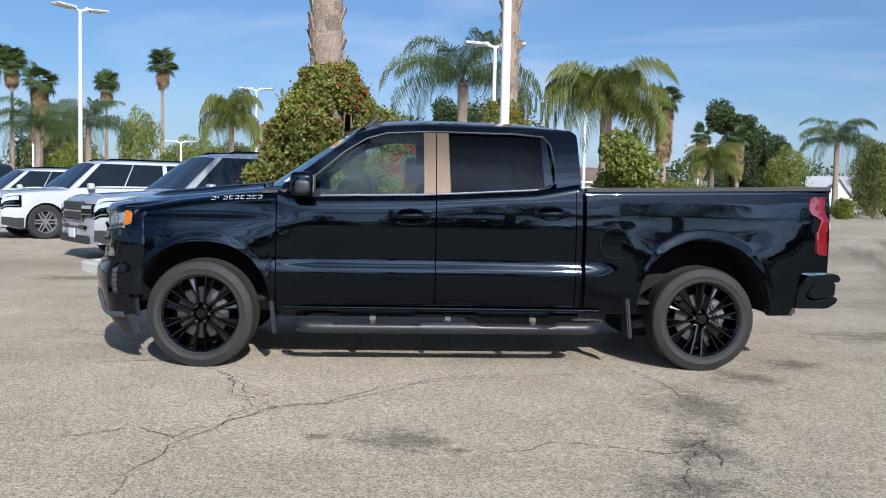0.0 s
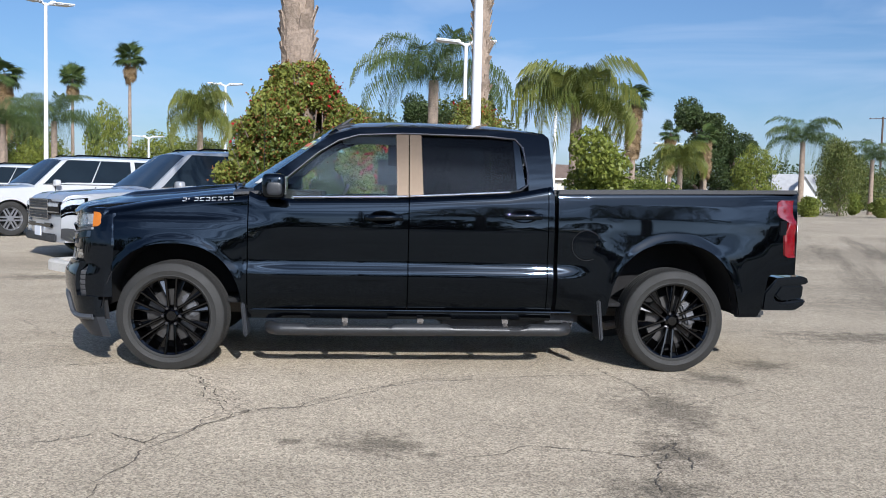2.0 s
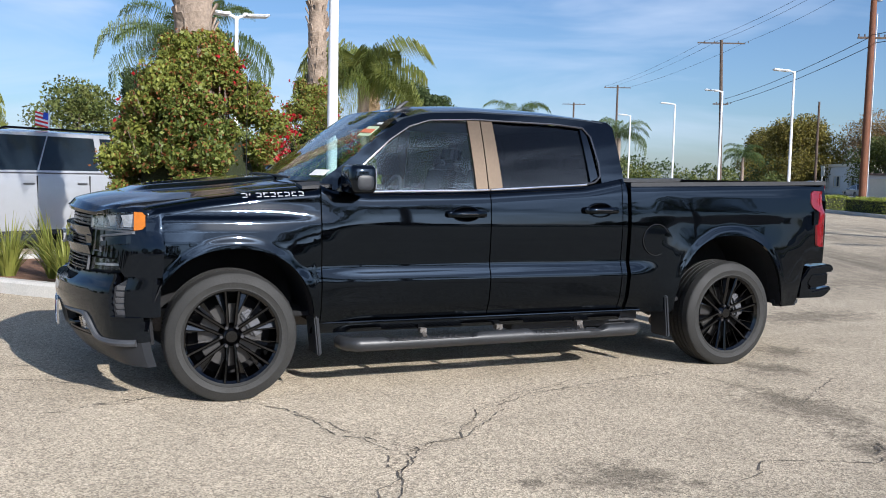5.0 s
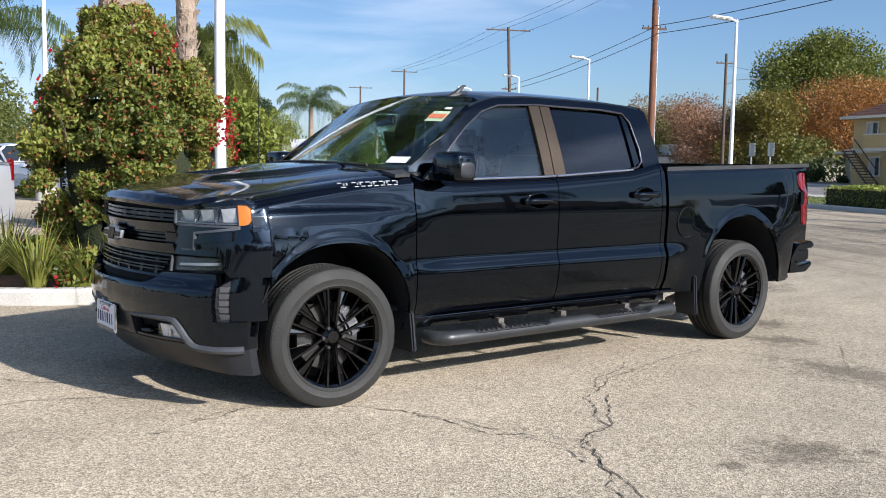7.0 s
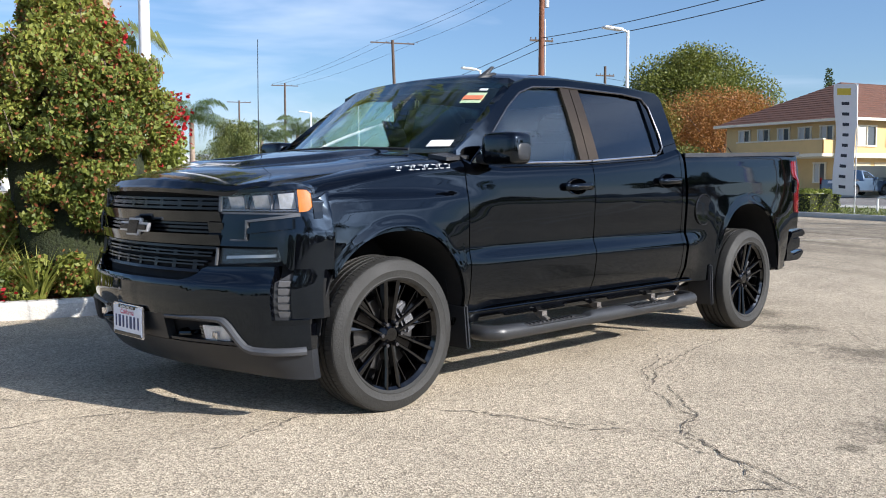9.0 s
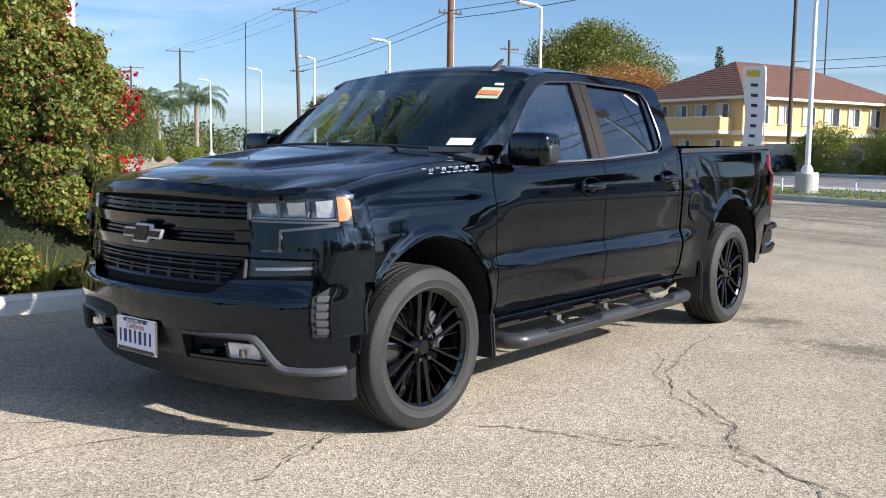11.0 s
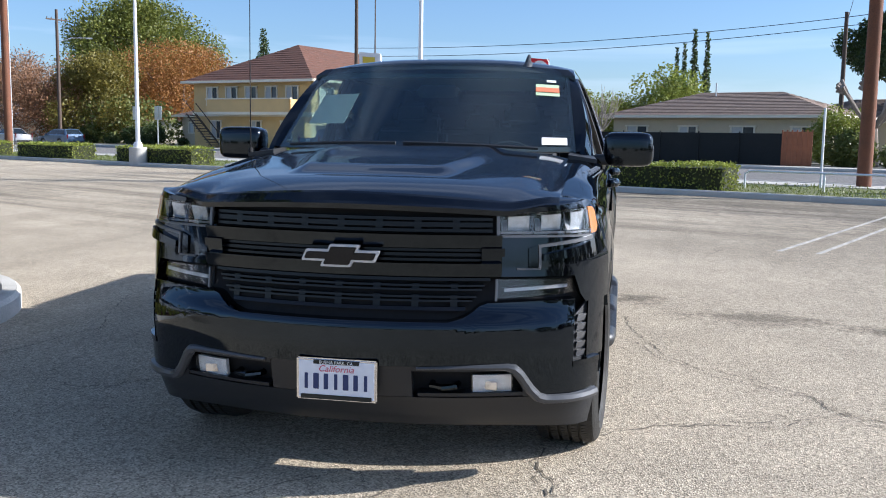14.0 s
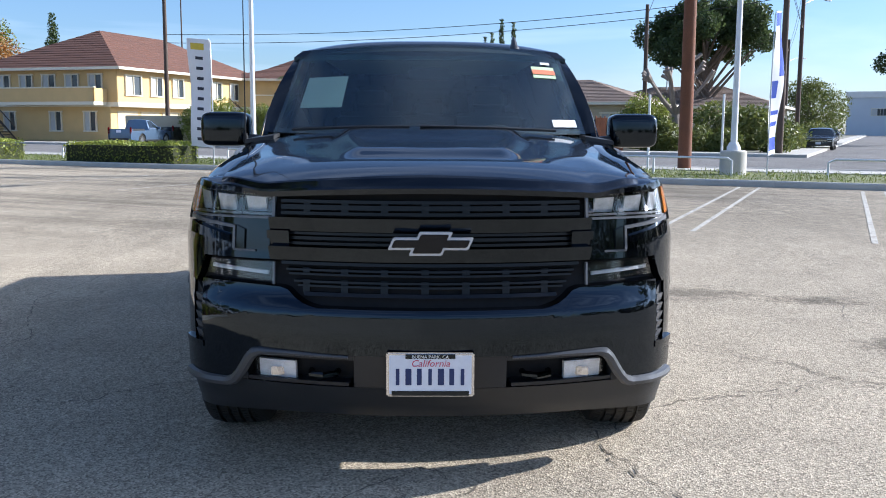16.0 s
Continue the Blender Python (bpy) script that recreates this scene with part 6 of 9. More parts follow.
def climber(x, y, r, h, seed, n_leaf, label, low=0.05, reds=0.1):
    """A tall climbing shrub: leaf mass with a ragged skin, red bracts in bunches, shoots on top."""
    rng = np.random.default_rng(seed)
    t = thing("climbing_shrub", (x, y, 0.1), 0, label, "shrub")
    clumps = []
    for k in range(170):
        f = rng.uniform(0, 1) ** 1.15
        a = rng.uniform(0, 2 * math.pi)
        wide = r * (1.0 - 0.75 * f ** 6) * (0.86 + 0.28 * rng.uniform())
        q = wide * (0.72 + 0.2 * rng.uniform())
        clumps.append(((q * math.cos(a), q * math.sin(a), low + f * (h - low - 0.25)), r * rng.uniform(0.13, 0.24)))
    # a crown of growth climbing the trunk
    for k in range(70):
        f = rng.uniform(0.0, 1.0)
        a = rng.uniform(0, 2 * math.pi)
        q = r * (0.55 - 0.27 * f) * rng.uniform(0.75, 1.1)
        clumps.append(((q * math.cos(a) - 0.05, q * math.sin(a) + 0.08, h * (0.76 + 0.24 * f)), r * rng.uniform(0.11, 0.17)))
    pts = in_clumps(rng, clumps, n_leaf, 0.35)
    pts[:, 2] = np.maximum(pts[:, 2], 0.05)
    shoots = []
    bm = bmesh.new()
    for k in range(16):
        a = rng.uniform(0, 2 * math.pi)
        f = rng.uniform(0.35, 1)
        wide = r * (1.0 - 0.75 * f ** 6)
        p = np.array([wide * math.cos(a) * 0.9, wide * math.sin(a) * 0.9, low + f * (h - low - 0.2)])
        d = np.array([math.cos(a) * 0.5, math.sin(a) * 0.5, rng.uniform(0.5, 1.2)])
        ln = rng.uniform(0.12, 0.32)
        add_tube(bm, [tuple(p), tuple(p + d * ln)], [0.008, 0.004], 5)
        for j in range(26):
            shoots.append(p + d * ln * rng.uniform(0.1, 1.05) + rng.normal(size=3) * 0.045)
    for k in range(12):
        a = rng.uniform(0, 6.28)
        add_tube(bm, [(0.2 * math.cos(a), 0.2 * math.sin(a), 0), (0.5 * r * math.cos(a), 0.5 * r * math.sin(a), h * 0.35), (0.3 * r * math.cos(a + 0.5), 0.3 * r * math.sin(a + 0.5), h * 0.8)], [0.025, 0.018, 0.008], 6)
    part("stem", bm, M_TRUNK, t, "woody stems")
    # dark core closes the middle, its colour standing in for shade among twigs
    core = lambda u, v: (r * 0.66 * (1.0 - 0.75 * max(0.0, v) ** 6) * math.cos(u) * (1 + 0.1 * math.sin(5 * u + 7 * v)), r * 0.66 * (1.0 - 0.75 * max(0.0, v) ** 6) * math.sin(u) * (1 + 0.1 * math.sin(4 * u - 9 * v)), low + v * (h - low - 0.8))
    sheet("inner_mass", core, span(0, 2 * math.pi, 25), span(0, 1, 12), lambda p: (-0.05 * p.x, -0.05 * p.y, 0), M_SHADE_CORE, t, "dark inner core")
    pts = np.vstack([pts, np.array(shoots)])
    ob = new("foliage", leaf_mesh("foliage", pts, 0.051, L_BOUG, rng, 0.62, 0.3))
    ob.parent = t
    russet = pts[rng.choice(len(pts), int(len(pts) * 0.2))] + rng.normal(size=(int(len(pts) * 0.2), 3)) * 0.03
    ob = new("russet_foliage", leaf_mesh("russet_foliage", russet, 0.04, L_BROWN, rng, 0.6))
    ob.parent = t
    ob["label"] = "reddish-brown young leaves"
    red = []
    k = 0
    while k < int(80 * r):
        (cx, cy, cz), q = clumps[rng.integers(len(clumps))]
        a = math.atan2(cy, cx)
        # more bunches on the street side
        if rng.uniform() > 0.06 + 0.94 * max(0.0, math.cos(a + 0.25)) ** 1.5:
            continue
        k += 1
        g = np.array([math.cos(a), math.sin(a), 0.1])
        c = np.array([cx, cy, cz]) + g * q * 0.95
        big = math.cos(a + 0.25) > 0.6 and 0.3 * h < cz < 0.72 * h and rng.uniform() < 0.75
        m = int(rng.uniform(40, 100)) if big else int(rng.uniform(2, 8))
        red.append(c + np.clip(rng.normal(size=(m, 3)), -1.3, 1.3) * (rng.uniform(0.07, 0.11) if big else rng.uniform(0.03, 0.07)))
    ob = new("bract_mass", leaf_mesh("bract_mass", np.vstack(red), 0.046, L_BRACT, rng, 0.8))
    ob.parent = t
    ob["label"] = "bunches of crimson bracts"
    return t


def strap_mesh(name, seed, n=110, length=0.66):
    rng = random.Random(seed)
    verts, faces = [], []
    for k in range(n):
        a = rng.uniform(0, 6.283)
        ll = length * rng.uniform(0.6, 1.15)
        lean = rng.uniform(0.15, 0.75)
        base = Vector((math.cos(a) * 0.07, math.sin(a) * 0.07, 0))
        out = Vector((math.cos(a), math.sin(a), 0))
        side_v = Vector((-math.sin(a), math.cos(a), 0))
        prev = None
        for j in range(5):
            f = j / 4
            p = base + out * (ll * lean * f * (0.5 + 0.8 * f)) + Vector((0, 0, ll * (f * 1.15 - 0.55 * lean * f * f)))
            w = side_v * 0.012 * (1 - f * f * 0.95)
            o = len(verts)
            verts += [p - w, p + w]
            if prev is not None:
                faces.append((prev, prev + 1, o + 1, o))
            prev = o
    return mesh_of(name, verts, faces, L_STRAP, smooth=False)


def hedge(s0, s1, d0, d1, h, label="clipped green hedge on the verge", n=None, size=0.075):
    """A clipped hedge block in street measures."""
    rng = np.random.default_rng(int(abs(s0 * 10)) + 3)
    a = street((s0 + s1) / 2, (d0 + d1) / 2, 0.1)
    L, D = s1 - s0, d1 - d0
    n = n or int((L * h * 2 + L * D + 2 * D * h) * 330)
    t = thing("hedge", a, math.degrees(math.atan2(U.y, U.x)), label, "hedge")
    p = rng.uniform(-0.5, 0.5, (n, 3)) * np.array([L, D, h])
    # push each leaf out to the nearest skin
    f = rng.integers(0, 5, n)
    sg = np.where(rng.uniform(size=n) < 0.5, -0.5, 0.5)
    w = np.array([L * h, L * h, L * D, L * D, D * h * 2])
    f = rng.choice(5, n, p=w / w.sum())
    jit = rng.normal(size=n) * 0.035
    p[:, 1] = np.where(f < 2, sg * D + jit, p[:, 1])
    p[:, 2] = np.where((f == 2) | (f == 3), 0.5 * h + jit, p[:, 2])
    p[:, 0] = np.where(f == 4, sg * L + jit, p[:, 0])
    p[:, 2] += h / 2 + 0.03 * np.sin(p[:, 0] * 2.3) * (p[:, 2] > 0)
    ob = new("foliage", leaf_mesh("foliage", p, size, L_HEDGE, rng, 0.6, 0.3))
    ob.parent = t
    # solid dark block fills the hedge behind its leaves
    bm = bmesh.new()
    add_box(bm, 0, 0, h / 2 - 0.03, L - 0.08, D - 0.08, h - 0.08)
    part("inner_mass", bm, mat("hedge_inside", (0.03, 0.035, 0.012), 0.95, var=0.5, fine=20) if "hedge_inside" not in bpy.data.materials else bpy.data.materials["hedge_inside"], t, "dark inner core")
    return t


# ---- planter island by the pickup
ISLAND = [(-3.35, 6.95), (-0.95, 4.15), (-0.45, 3.7), (0.3, 3.44), (1.1, 3.32), (2.0, 3.55), (2.7, 4.1), (3.1, 5.0), (5.6, 13.2), (5.2, 14.2), (4.2, 14.4), (3.2, 13.6), (0.8, 7.6), (-2.9, 7.55)]
def rounded(pts, k=5):
    out, n = [], len(pts)
    for i in range(n):
        p0, p1, p2 = (Vector((*pts[(i + j) % n], 0)) for j in (-1, 0, 1))
        a, b = p1 + (p0 - p1).normalized() * min(0.4, (p0 - p1).length * 0.45), p1 + (p2 - p1).normalized() * min(0.4, (p2 - p1).length * 0.45)
        for j in range(k):
            t = j / (k - 1)
            q = a * (1 - t) ** 2 + p1 * 2 * t * (1 - t) + b * t * t
            out.append((q.x, q.y))
    return out
ISL = rounded(ISLAND)
slab("planter_bed", ISL, -0.1, 0.1, M_SOIL, "reddish mulch bed inside the kerb", category="planter bed")
kerb_run("kerb_planter", ISL, 0.17, 0.15, "pale concrete planter kerb", True, -0.006)

climber(0.65, 4.28, 0.92, 2.78, 11, 125000, "tall climbing shrub with crimson bracts wrapped round a palm trunk")
climber(3.74, 10.35, 0.78, 3.0, 12, 26000, "climbing shrub with red bracts round a second palm trunk")
queen_a = queen_palm(1, 5.7, 0.185, "tall palm with a thick flaking trunk rising from a shrub", boots=True, length=2.6)
queen_a.matrix_world = pose(0.57, 4.27, 0.08, 0, 0, 40)
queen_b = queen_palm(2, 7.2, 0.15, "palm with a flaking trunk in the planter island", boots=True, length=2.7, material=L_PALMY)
queen_b.matrix_world = pose(3.76, 10.4, 0.08, 0, 0, 10)
for k, (x, y, s) in enumerate(((-0.75, 4.35, 0.9), (-0.35, 4.05, 1.0), (0.05, 3.78, 0.75), (-0.85, 5.0, 1.1), (0.55, 3.68, 0.6), (1.5, 3.85, 0.9), (1.95, 4.2, 1.0), (2.35, 4.7, 0.9), (1.15, 3.75, 0.7), (2.0, 5.2, 1.1), (2.6, 5.6, 0.9), (-0.3, 5.4, 1.0), (3.0, 6.6, 1.0), (3.3, 8.0, 0.9), (-2.15, 6.3, 0.85), (-1.75, 5.95, 0.95), (-1.35, 5.35, 1.0), (-2.7, 6.95, 0.7))):
    ob = new("strap_plant", strap_mesh("strap_plant", 20 + k % 4) if k < 4 else bpy.data.objects["strap_plant" if k % 4 == 0 else f"strap_plant.{k % 4:03d}"].data)
    ob.matrix_world = pose(x, y, 0.09, 0, 0, 47 * k) @ Matrix.Diagonal((s, s, s, 1))
    tagged(ob, "clump of arching yellow-green strap leaves in mulch", "strap plant", "strap plants in the planter")

# ---- palms and trees behind the lot
qp = queen_palm(3, 6.0, 0.21, "feather palm with a pale ringed trunk", length=4.3, fronds=22)
qp.matrix_world = pose(4.75, 32.4, 0, 0, 0, 0)
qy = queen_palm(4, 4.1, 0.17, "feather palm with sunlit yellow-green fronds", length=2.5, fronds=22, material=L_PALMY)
qy.matrix_world = pose(8.22, 20.75, 0, 0, 0, 60)
for src, x, y, s, turn in ((qp, -13.9, 34.7, 0.62, 80), (qp, -16.3, 49.7, 0.8, 10), (qp, 45.7, 80.6, 1.15, 20), (qp, 46.3, 69.1, 0.8, 75), (qp, 55.2, 75.6, 0.95, 50), (qp, 74.0, 78.0, 0.72, 5), (qy, 20.0, 43.9, 0.8, 33), (qy, -4.0, 46.0, 0.95, 120), (qp, 6.5, -31.0, 1.0, 15), (qp, 15.0, -36.0, 1.2, 60), (qp, -9.0, -33.0, 1.1, 200), (qp, 27.0, -30.0, 1.0, 90)):
    place(src, x, y, s, turn)
place(qy, -6.2, 39.5, 0.78, 30, 1.12)
fp = fan_palm(5, 10.5, "tall thin fan palm with a brown skirt")
fp.matrix_world = pose(-27.0, 66.0, 0)
for x, y, s, turn in ((-20.9, 69.4, 0.9, 40), (-17.8, 75.2, 1.13, 90), (-26.0, 60.0, 0.95, 10)):
    place(fp, x, y, s, turn)
fs = fan_palm(6, 8.1, "fan palm wrapped in a long skirt of dead brown leaves", 0.17, 90, 24, 3.4)
fs.matrix_world = pose(20.9, 56.0, 0, 0, 0, 20)
place(fs, 23.6, 56.0, 0.7, 70)
place(fs, 23.0, 47.8, 0.62, 130)
place(fs, -22.6, 59.4, 1.05, 30)

oak = tree("broad_tree", 31, 8.0, 8.5, L_MID, "broad green tree beyond the lot", 0.22, 5600, 0.21, 0.22, "round", 38)
oak.matrix_world = pose(2.5, 74.0, 0, 0, 0, 80)
dark = tree("dark_tree", 32, 10.0, 5.2, L_DARK, "tall dark green tree beyond the lot", 0.2, 12000, 0.16, 0.22, "plain", 34)
dark.matrix_world = pose(31.8, 71.5, 0)
lite = tree("bright_tree", 33, 6.5, 6.0, L_LITE, "bright green tree by the lot", 0.15, 5000, 0.165, 0.15, "round", 28)
lite.matrix_world = pose(97.0, -1.0, 0, 0, 0, 11)
rust = tree("autumn_tree", 34, 9.2, 9.4, L_RUST, "autumn tree with thin russet leaves across the street", 0.25, 9000, 0.15, 0.2, "top", 34)
rust.matrix_world = pose(80.0, 56.6, 0)
olive = tree("olive_green_tree", 41, 10.8, 11.4, L_OLIVE, "wide rounded olive-green tree with a sunlit yellow side", 0.16, 14000, 0.22, 0.3, "round", 46)
olive.matrix_world = pose(100.0, 95.0, 0)
tan = tree("tan_tree", 42, 11.8, 12.0, L_TAN, "large tree with thin brown and olive leaves", 0.16, 20000, 0.17, 0.3, "plain", 44)
tan.matrix_world = pose(106.0, 84.0, 0)
big = tree("large_tree", 35, 22.0, 22.0, L_BIG, "very large rounded green tree behind the flats", 0.3, 40000, 0.29, 0.5, "round", 90)
big.matrix_world = pose(132.0, 73.5, 0)
orange = tree("orange_tree", 36, 11.2, 15.0, L_ORANGE, "wide orange-leaved tree beside the flats", 0.3, 20000, 0.16, 0.25, "round", 40)
orange.matrix_world = pose(93.5, 48.0, 0)
pine = tree("umbrella_pine", 37, 12.2, 8.2, L_DARK, "umbrella pine with pale bare limbs and a dark crown", 0.56, 22000, 0.17, 0.3, "umbrella", 54)
pine.matrix_world = pose(67.8, -21.4, 0)
conifer = tree("conifer", 38, 23.5, 5.4, L_DARK, "narrow dark conifer far behind the flats", 0.4, 2600, 0.3, 0.2, "cone", 18)
conifer.matrix_world = pose(181.5, 73.0, 0)
cyp = tree("cypress", 39, 14.7, 1.9, L_DARK, "slim dark cypress behind the houses", 0.05, 2600, 0.2, 0.12, "cone", 34)
cyp.matrix_world = pose(110.4, -8.9, 0)
for x, y, s in ((110.0, -6.9, 0.85), (111.0, -10.4, 0.98), (112.5, -7.9, 0.9)):
    place(cyp, x, y, s, 30 * s)
for src, x, y, s, turn in (
        (lite, -13.1, 65.8, 0.85, 60), (oak, -9.0, 60.0, 0.55, 100), (oak, 9.4, 55.8, 0.6, 20), (dark, 35.2, 72.0, 0.7, 140), (dark, 8.1, 77.0, 1.0, 30), (oak, 11.6, 77.5, 1.18, 130),
        (olive, 83.3, 51.8, 0.84, 80), (rust, 92.0, 66.0, 1.0, 50), (oak, 92.0, 74.0, 0.9, 160), (olive, 116.0, 117.0, 1.0, 30), (oak, 88.0, 60.0, 0.75, 20), (oak, 126.0, 132.0, 1.0, 30),
        (lite, 95.6, -5.0, 1.45, 44), (oak, 102.2, -43.6, 0.85, 14), (pine, 75.1, -43.5, 0.95, 70), (lite, 66.5, -25.0, 0.45, 12),
        (dark, -30.0, 62.0, 0.7, 5), (oak, -34.0, 66.0, 1.0, 3), (oak, -26.0, 72.0, 0.8, 13), (lite, -21.0, 62.0, 0.7, 50), (oak, 64.0, 104.0, 0.8, 25),
        (lite, 58.0, 14.5, 0.55, 5), (lite, 56.5, 11.0, 0.45, 95), (oak, 62.0, 9.0, 0.5, 45), (qp, 55.0, 8.0, 0.55, 45), (lite, 50.5, -12.5, 0.55, 5), (lite, 64.5, 1.8, 0.8, 15)):
    place(src, x, y, s, turn)
place(lite, -17.3, 66.0, 0.5, 60, 1.2)
place(lite, 34.1, 65.2, 0.55, 20, 0.9)
place(oak, 38.9, 61.0, 0.38, 10, 0.72)
place(oak, 44.1, 71.3, 0.4, 77, 0.8)
place(conifer, 15.2, 86.4, 0.42, 10, 0.53)
# pollarded tree with pale bare limbs
t = thing("bare_tree", street(-0.8, 29.5, 0.1), 0, "pollarded tree with pale bare limbs and knuckled ends", "tree")
bm = bmesh.new()
rnd = random.Random(8)
add_tube(bm, [(0, 0, 0), (0.1, 0, 1.2), (0.05, 0.1, 2.2)], [0.3, 0.24, 0.22], 10)
for k in range(7):
    a = k * 0.9
    e = (0.05 + 1.5 * math.cos(a), 0.1 + 1.5 * math.sin(a), 3.6 + rnd.uniform(0, 1.6))
    add_tube(bm, [(0.05, 0.1, 2.0), (0.05 + 0.8 * math.cos(a), 0.1 + 0.8 * math.sin(a), 2.8), e], [0.16, 0.12, 0.08], 8)
    for q in range(3):
        b = a + rnd.uniform(-0.8, 0.8)
        f = (e[0] + 0.5 * math.cos(b), e[1] + 0.5 * math.sin(b), e[2] + rnd.uniform(0.2, 0.7))
        add_tube(bm, [e, f], [0.09, 0.11], 7)
part("trunk", bm, mat("pale_bark", (0.24, 0.2, 0.165), 0.9, var=0.3, scale=4, bump=0.5), t, "pale trunk and cut limbs")

# banana clump behind the fence: stems and broad arching leaves
t = thing("banana_plant", (54.7, 3.6, 0.14), 0, "clump of tall banana plants with torn sunlit leaves", "banana plant")
rnd = random.Random(21)
for k in range(4):
    bx, by, bh = rnd.uniform(-1.2, 1.2), rnd.uniform(-1.2, 1.2), rnd.uniform(2.0, 3.3)
    tube("stem", [(bx, by, 0), (bx * 1.05, by, bh * 0.6), (bx * 1.1, by, bh)], [0.14, 0.11, 0.07], L_DEAD, t)
    for j in range(9):
        a, ln, lift = j * 2.4 + k, rnd.uniform(1.7, 2.5), rnd.uniform(0.35, 1.5)
        tear = rnd.uniform(0, 6)
        def leaf(u, v):
            w = 0.27 * math.sin(math.pi * min(1.0, 0.06 + 0.94 * u)) ** 0.6 * (0.82 + 0.18 * math.sin(40 * u + tear))
            q = ln * u * (0.5 + 0.5 * math.cos(0.5 * lift))
            z = bh + ln * lift * 0.75 * u - ln * 0.75 * u * u - 0.28 * w * abs(v)
            return (bx * 1.1 + q * math.cos(a) - w * v * math.sin(a), by + q * math.sin(a) + w * v * math.cos(a), z)
        sheet("leaf", leaf, span(0, 1, 16), span(-1, 1, 3), lambda p: (0, 0, -0.008), L_PALMY if j % 3 else L_LITE, t)
# leafless young tree before it
t = thing("bare_tree", (52.8, 0.3, 0.14), 0, "leafless young tree with fine upright twigs", "tree")
bm = bmesh.new()
add_tube(bm, [(0, 0, 0), (0.03, 0, 1.0), (0, 0.02, 1.7)], [0.09, 0.07, 0.06], 8)
for k in range(9):
    a, s = k * 2.4, rnd.uniform(0.6, 1.1)
    e = (s * math.cos(a) * 0.8, s * math.sin(a) * 0.8, 2.5 + rnd.uniform(0, 1.0))
    add_tube(bm, [(0, 0.02, 1.5 + 0.03 * k), (e[0] * 0.5, e[1] * 0.5, 2.1), e], [0.045, 0.035, 0.022], 6)
    for q in range(9):
        b = a + rnd.uniform(-1.2, 1.2)
        f = rnd.uniform(0.3, 1.0)
        o = (e[0] * f, e[1] * f, 1.9 + (e[2] - 1.9) * f)
        add_tube(bm, [o, (o[0] + 0.3 * math.cos(b), o[1] + 0.3 * math.sin(b), o[2] + 0.45), (o[0] + 0.45 * math.cos(b), o[1] + 0.45 * math.sin(b), o[2] + rnd.uniform(0.7, 1.2))], [0.018, 0.014, 0.008], 5)
part("trunk", bm, mat("grey_bark", (0.3, 0.26, 0.22), 0.9, var=0.3, scale=4, bump=0.5), t, "grey trunk and twigs")

# rounded shrubs along the back of the lot
for k, (x, y, w, h) in enumerate(((7.75, 16.9, 2.1, 3.25), (11.5, 31.0, 2.6, 2.3), (14.6, 34.0, 2.2, 2.0), (16.5, 38.0, 2.6, 1.9), (33.5, 55.0, 1.6, 1.4), (40.2, 57.0, 1.4, 1.5), (41.8, 57.5, 1.4, 1.4), (37.5, 56.0, 1.0, 2.0))):
    rng = np.random.default_rng(90 + k)
    t = thing("round_shrub", (x, y, 0), 0, "dense rounded green shrub at the edge of the lot", "shrub")
    cl = [((rng.normal() * w * 0.16, rng.normal() * w * 0.16, h * f), w * 0.36 * (1.05 - 0.45 * f)) for f in np.linspace(0.25, 0.82, 14)]
    p = in_clumps(rng, cl, 7500, 0.75)
    p[:, 2] = np.maximum(p[:, 2], 0.05)
    ob = new("foliage", leaf_mesh("foliage", p, 0.13, L_LITE, rng, 0.6, 0.2))
    ob.parent = t

# low belt of far shrubbery
rng = np.random.default_rng(77)
def belt(name, a, b, h, depth, n, size, material, label):
    a, b = np.array(a, float), np.array(b, float)
    m = max(6, int(np.linalg.norm(b - a) / 3))
    cl = []
    for k in range(m):
        q = a + (b - a) * (k + rng.uniform(-0.4, 0.4)) / m
        hh = h * rng.uniform(0.35, 1.0)
        cl.append(((q[0] + rng.normal() * depth * 0.3, q[1] + rng.normal() * depth * 0.3, hh * 0.5), hh * 0.62))
    p = in_clumps(rng, cl, n, 0.5)
    p[:, 2] = np.abs(p[:, 2])
    return tagged(new(name, leaf_mesh(name, p, size, material, rng, 0.6)), label, "shrubbery", "", "stuff")


belt("far_shrubs", (-60, 84), (34, 86), 3.6, 5, 9000, 0.42, L_MID, "far belt of green trees and shrubs")
belt("far_shrubs", (34, 100), (46, 97), 4.2, 5, 3000, 0.3, L_MID, "far belt of green trees and shrubs")
belt("far_shrubs", street(64, 33)[:2], street(135, 34)[:2], 5.5, 4, 9000, 0.4, L_MID, "dark trees and shrubs far down the street")
belt("far_shrubs", street(112, -34)[:2], street(124, 26)[:2], 6.5, 5, 10000, 0.45, L_DARK, "dark trees closing the far end of the street")
belt("far_shrubs", (61, 92), (84, 84), 4.2, 5, 6000, 0.3, L_MID, "far belt of green trees and shrubs")
belt("far_shrubs", street(60, 31)[:2], street(78, 31)[:2], 2.4, 2.5, 3500, 0.3, L_DARK, "dark shrubs across the street")
belt("far_shrubs", (110, 60), (118, 20), 5.0, 8, 3500, 0.5, L_MID, "far green trees behind the flats")
belt("far_shrubs", (110, 0), (112, -30), 4.5, 8, 3500, 0.45, L_MID, "far green trees behind the houses")
belt("far_shrubs", street(-5.4, 28)[:2], street(1.2, 28.5)[:2], 2.0, 1.6, 6500, 0.2, L_MID, "tangle of garden shrubs by the side street")
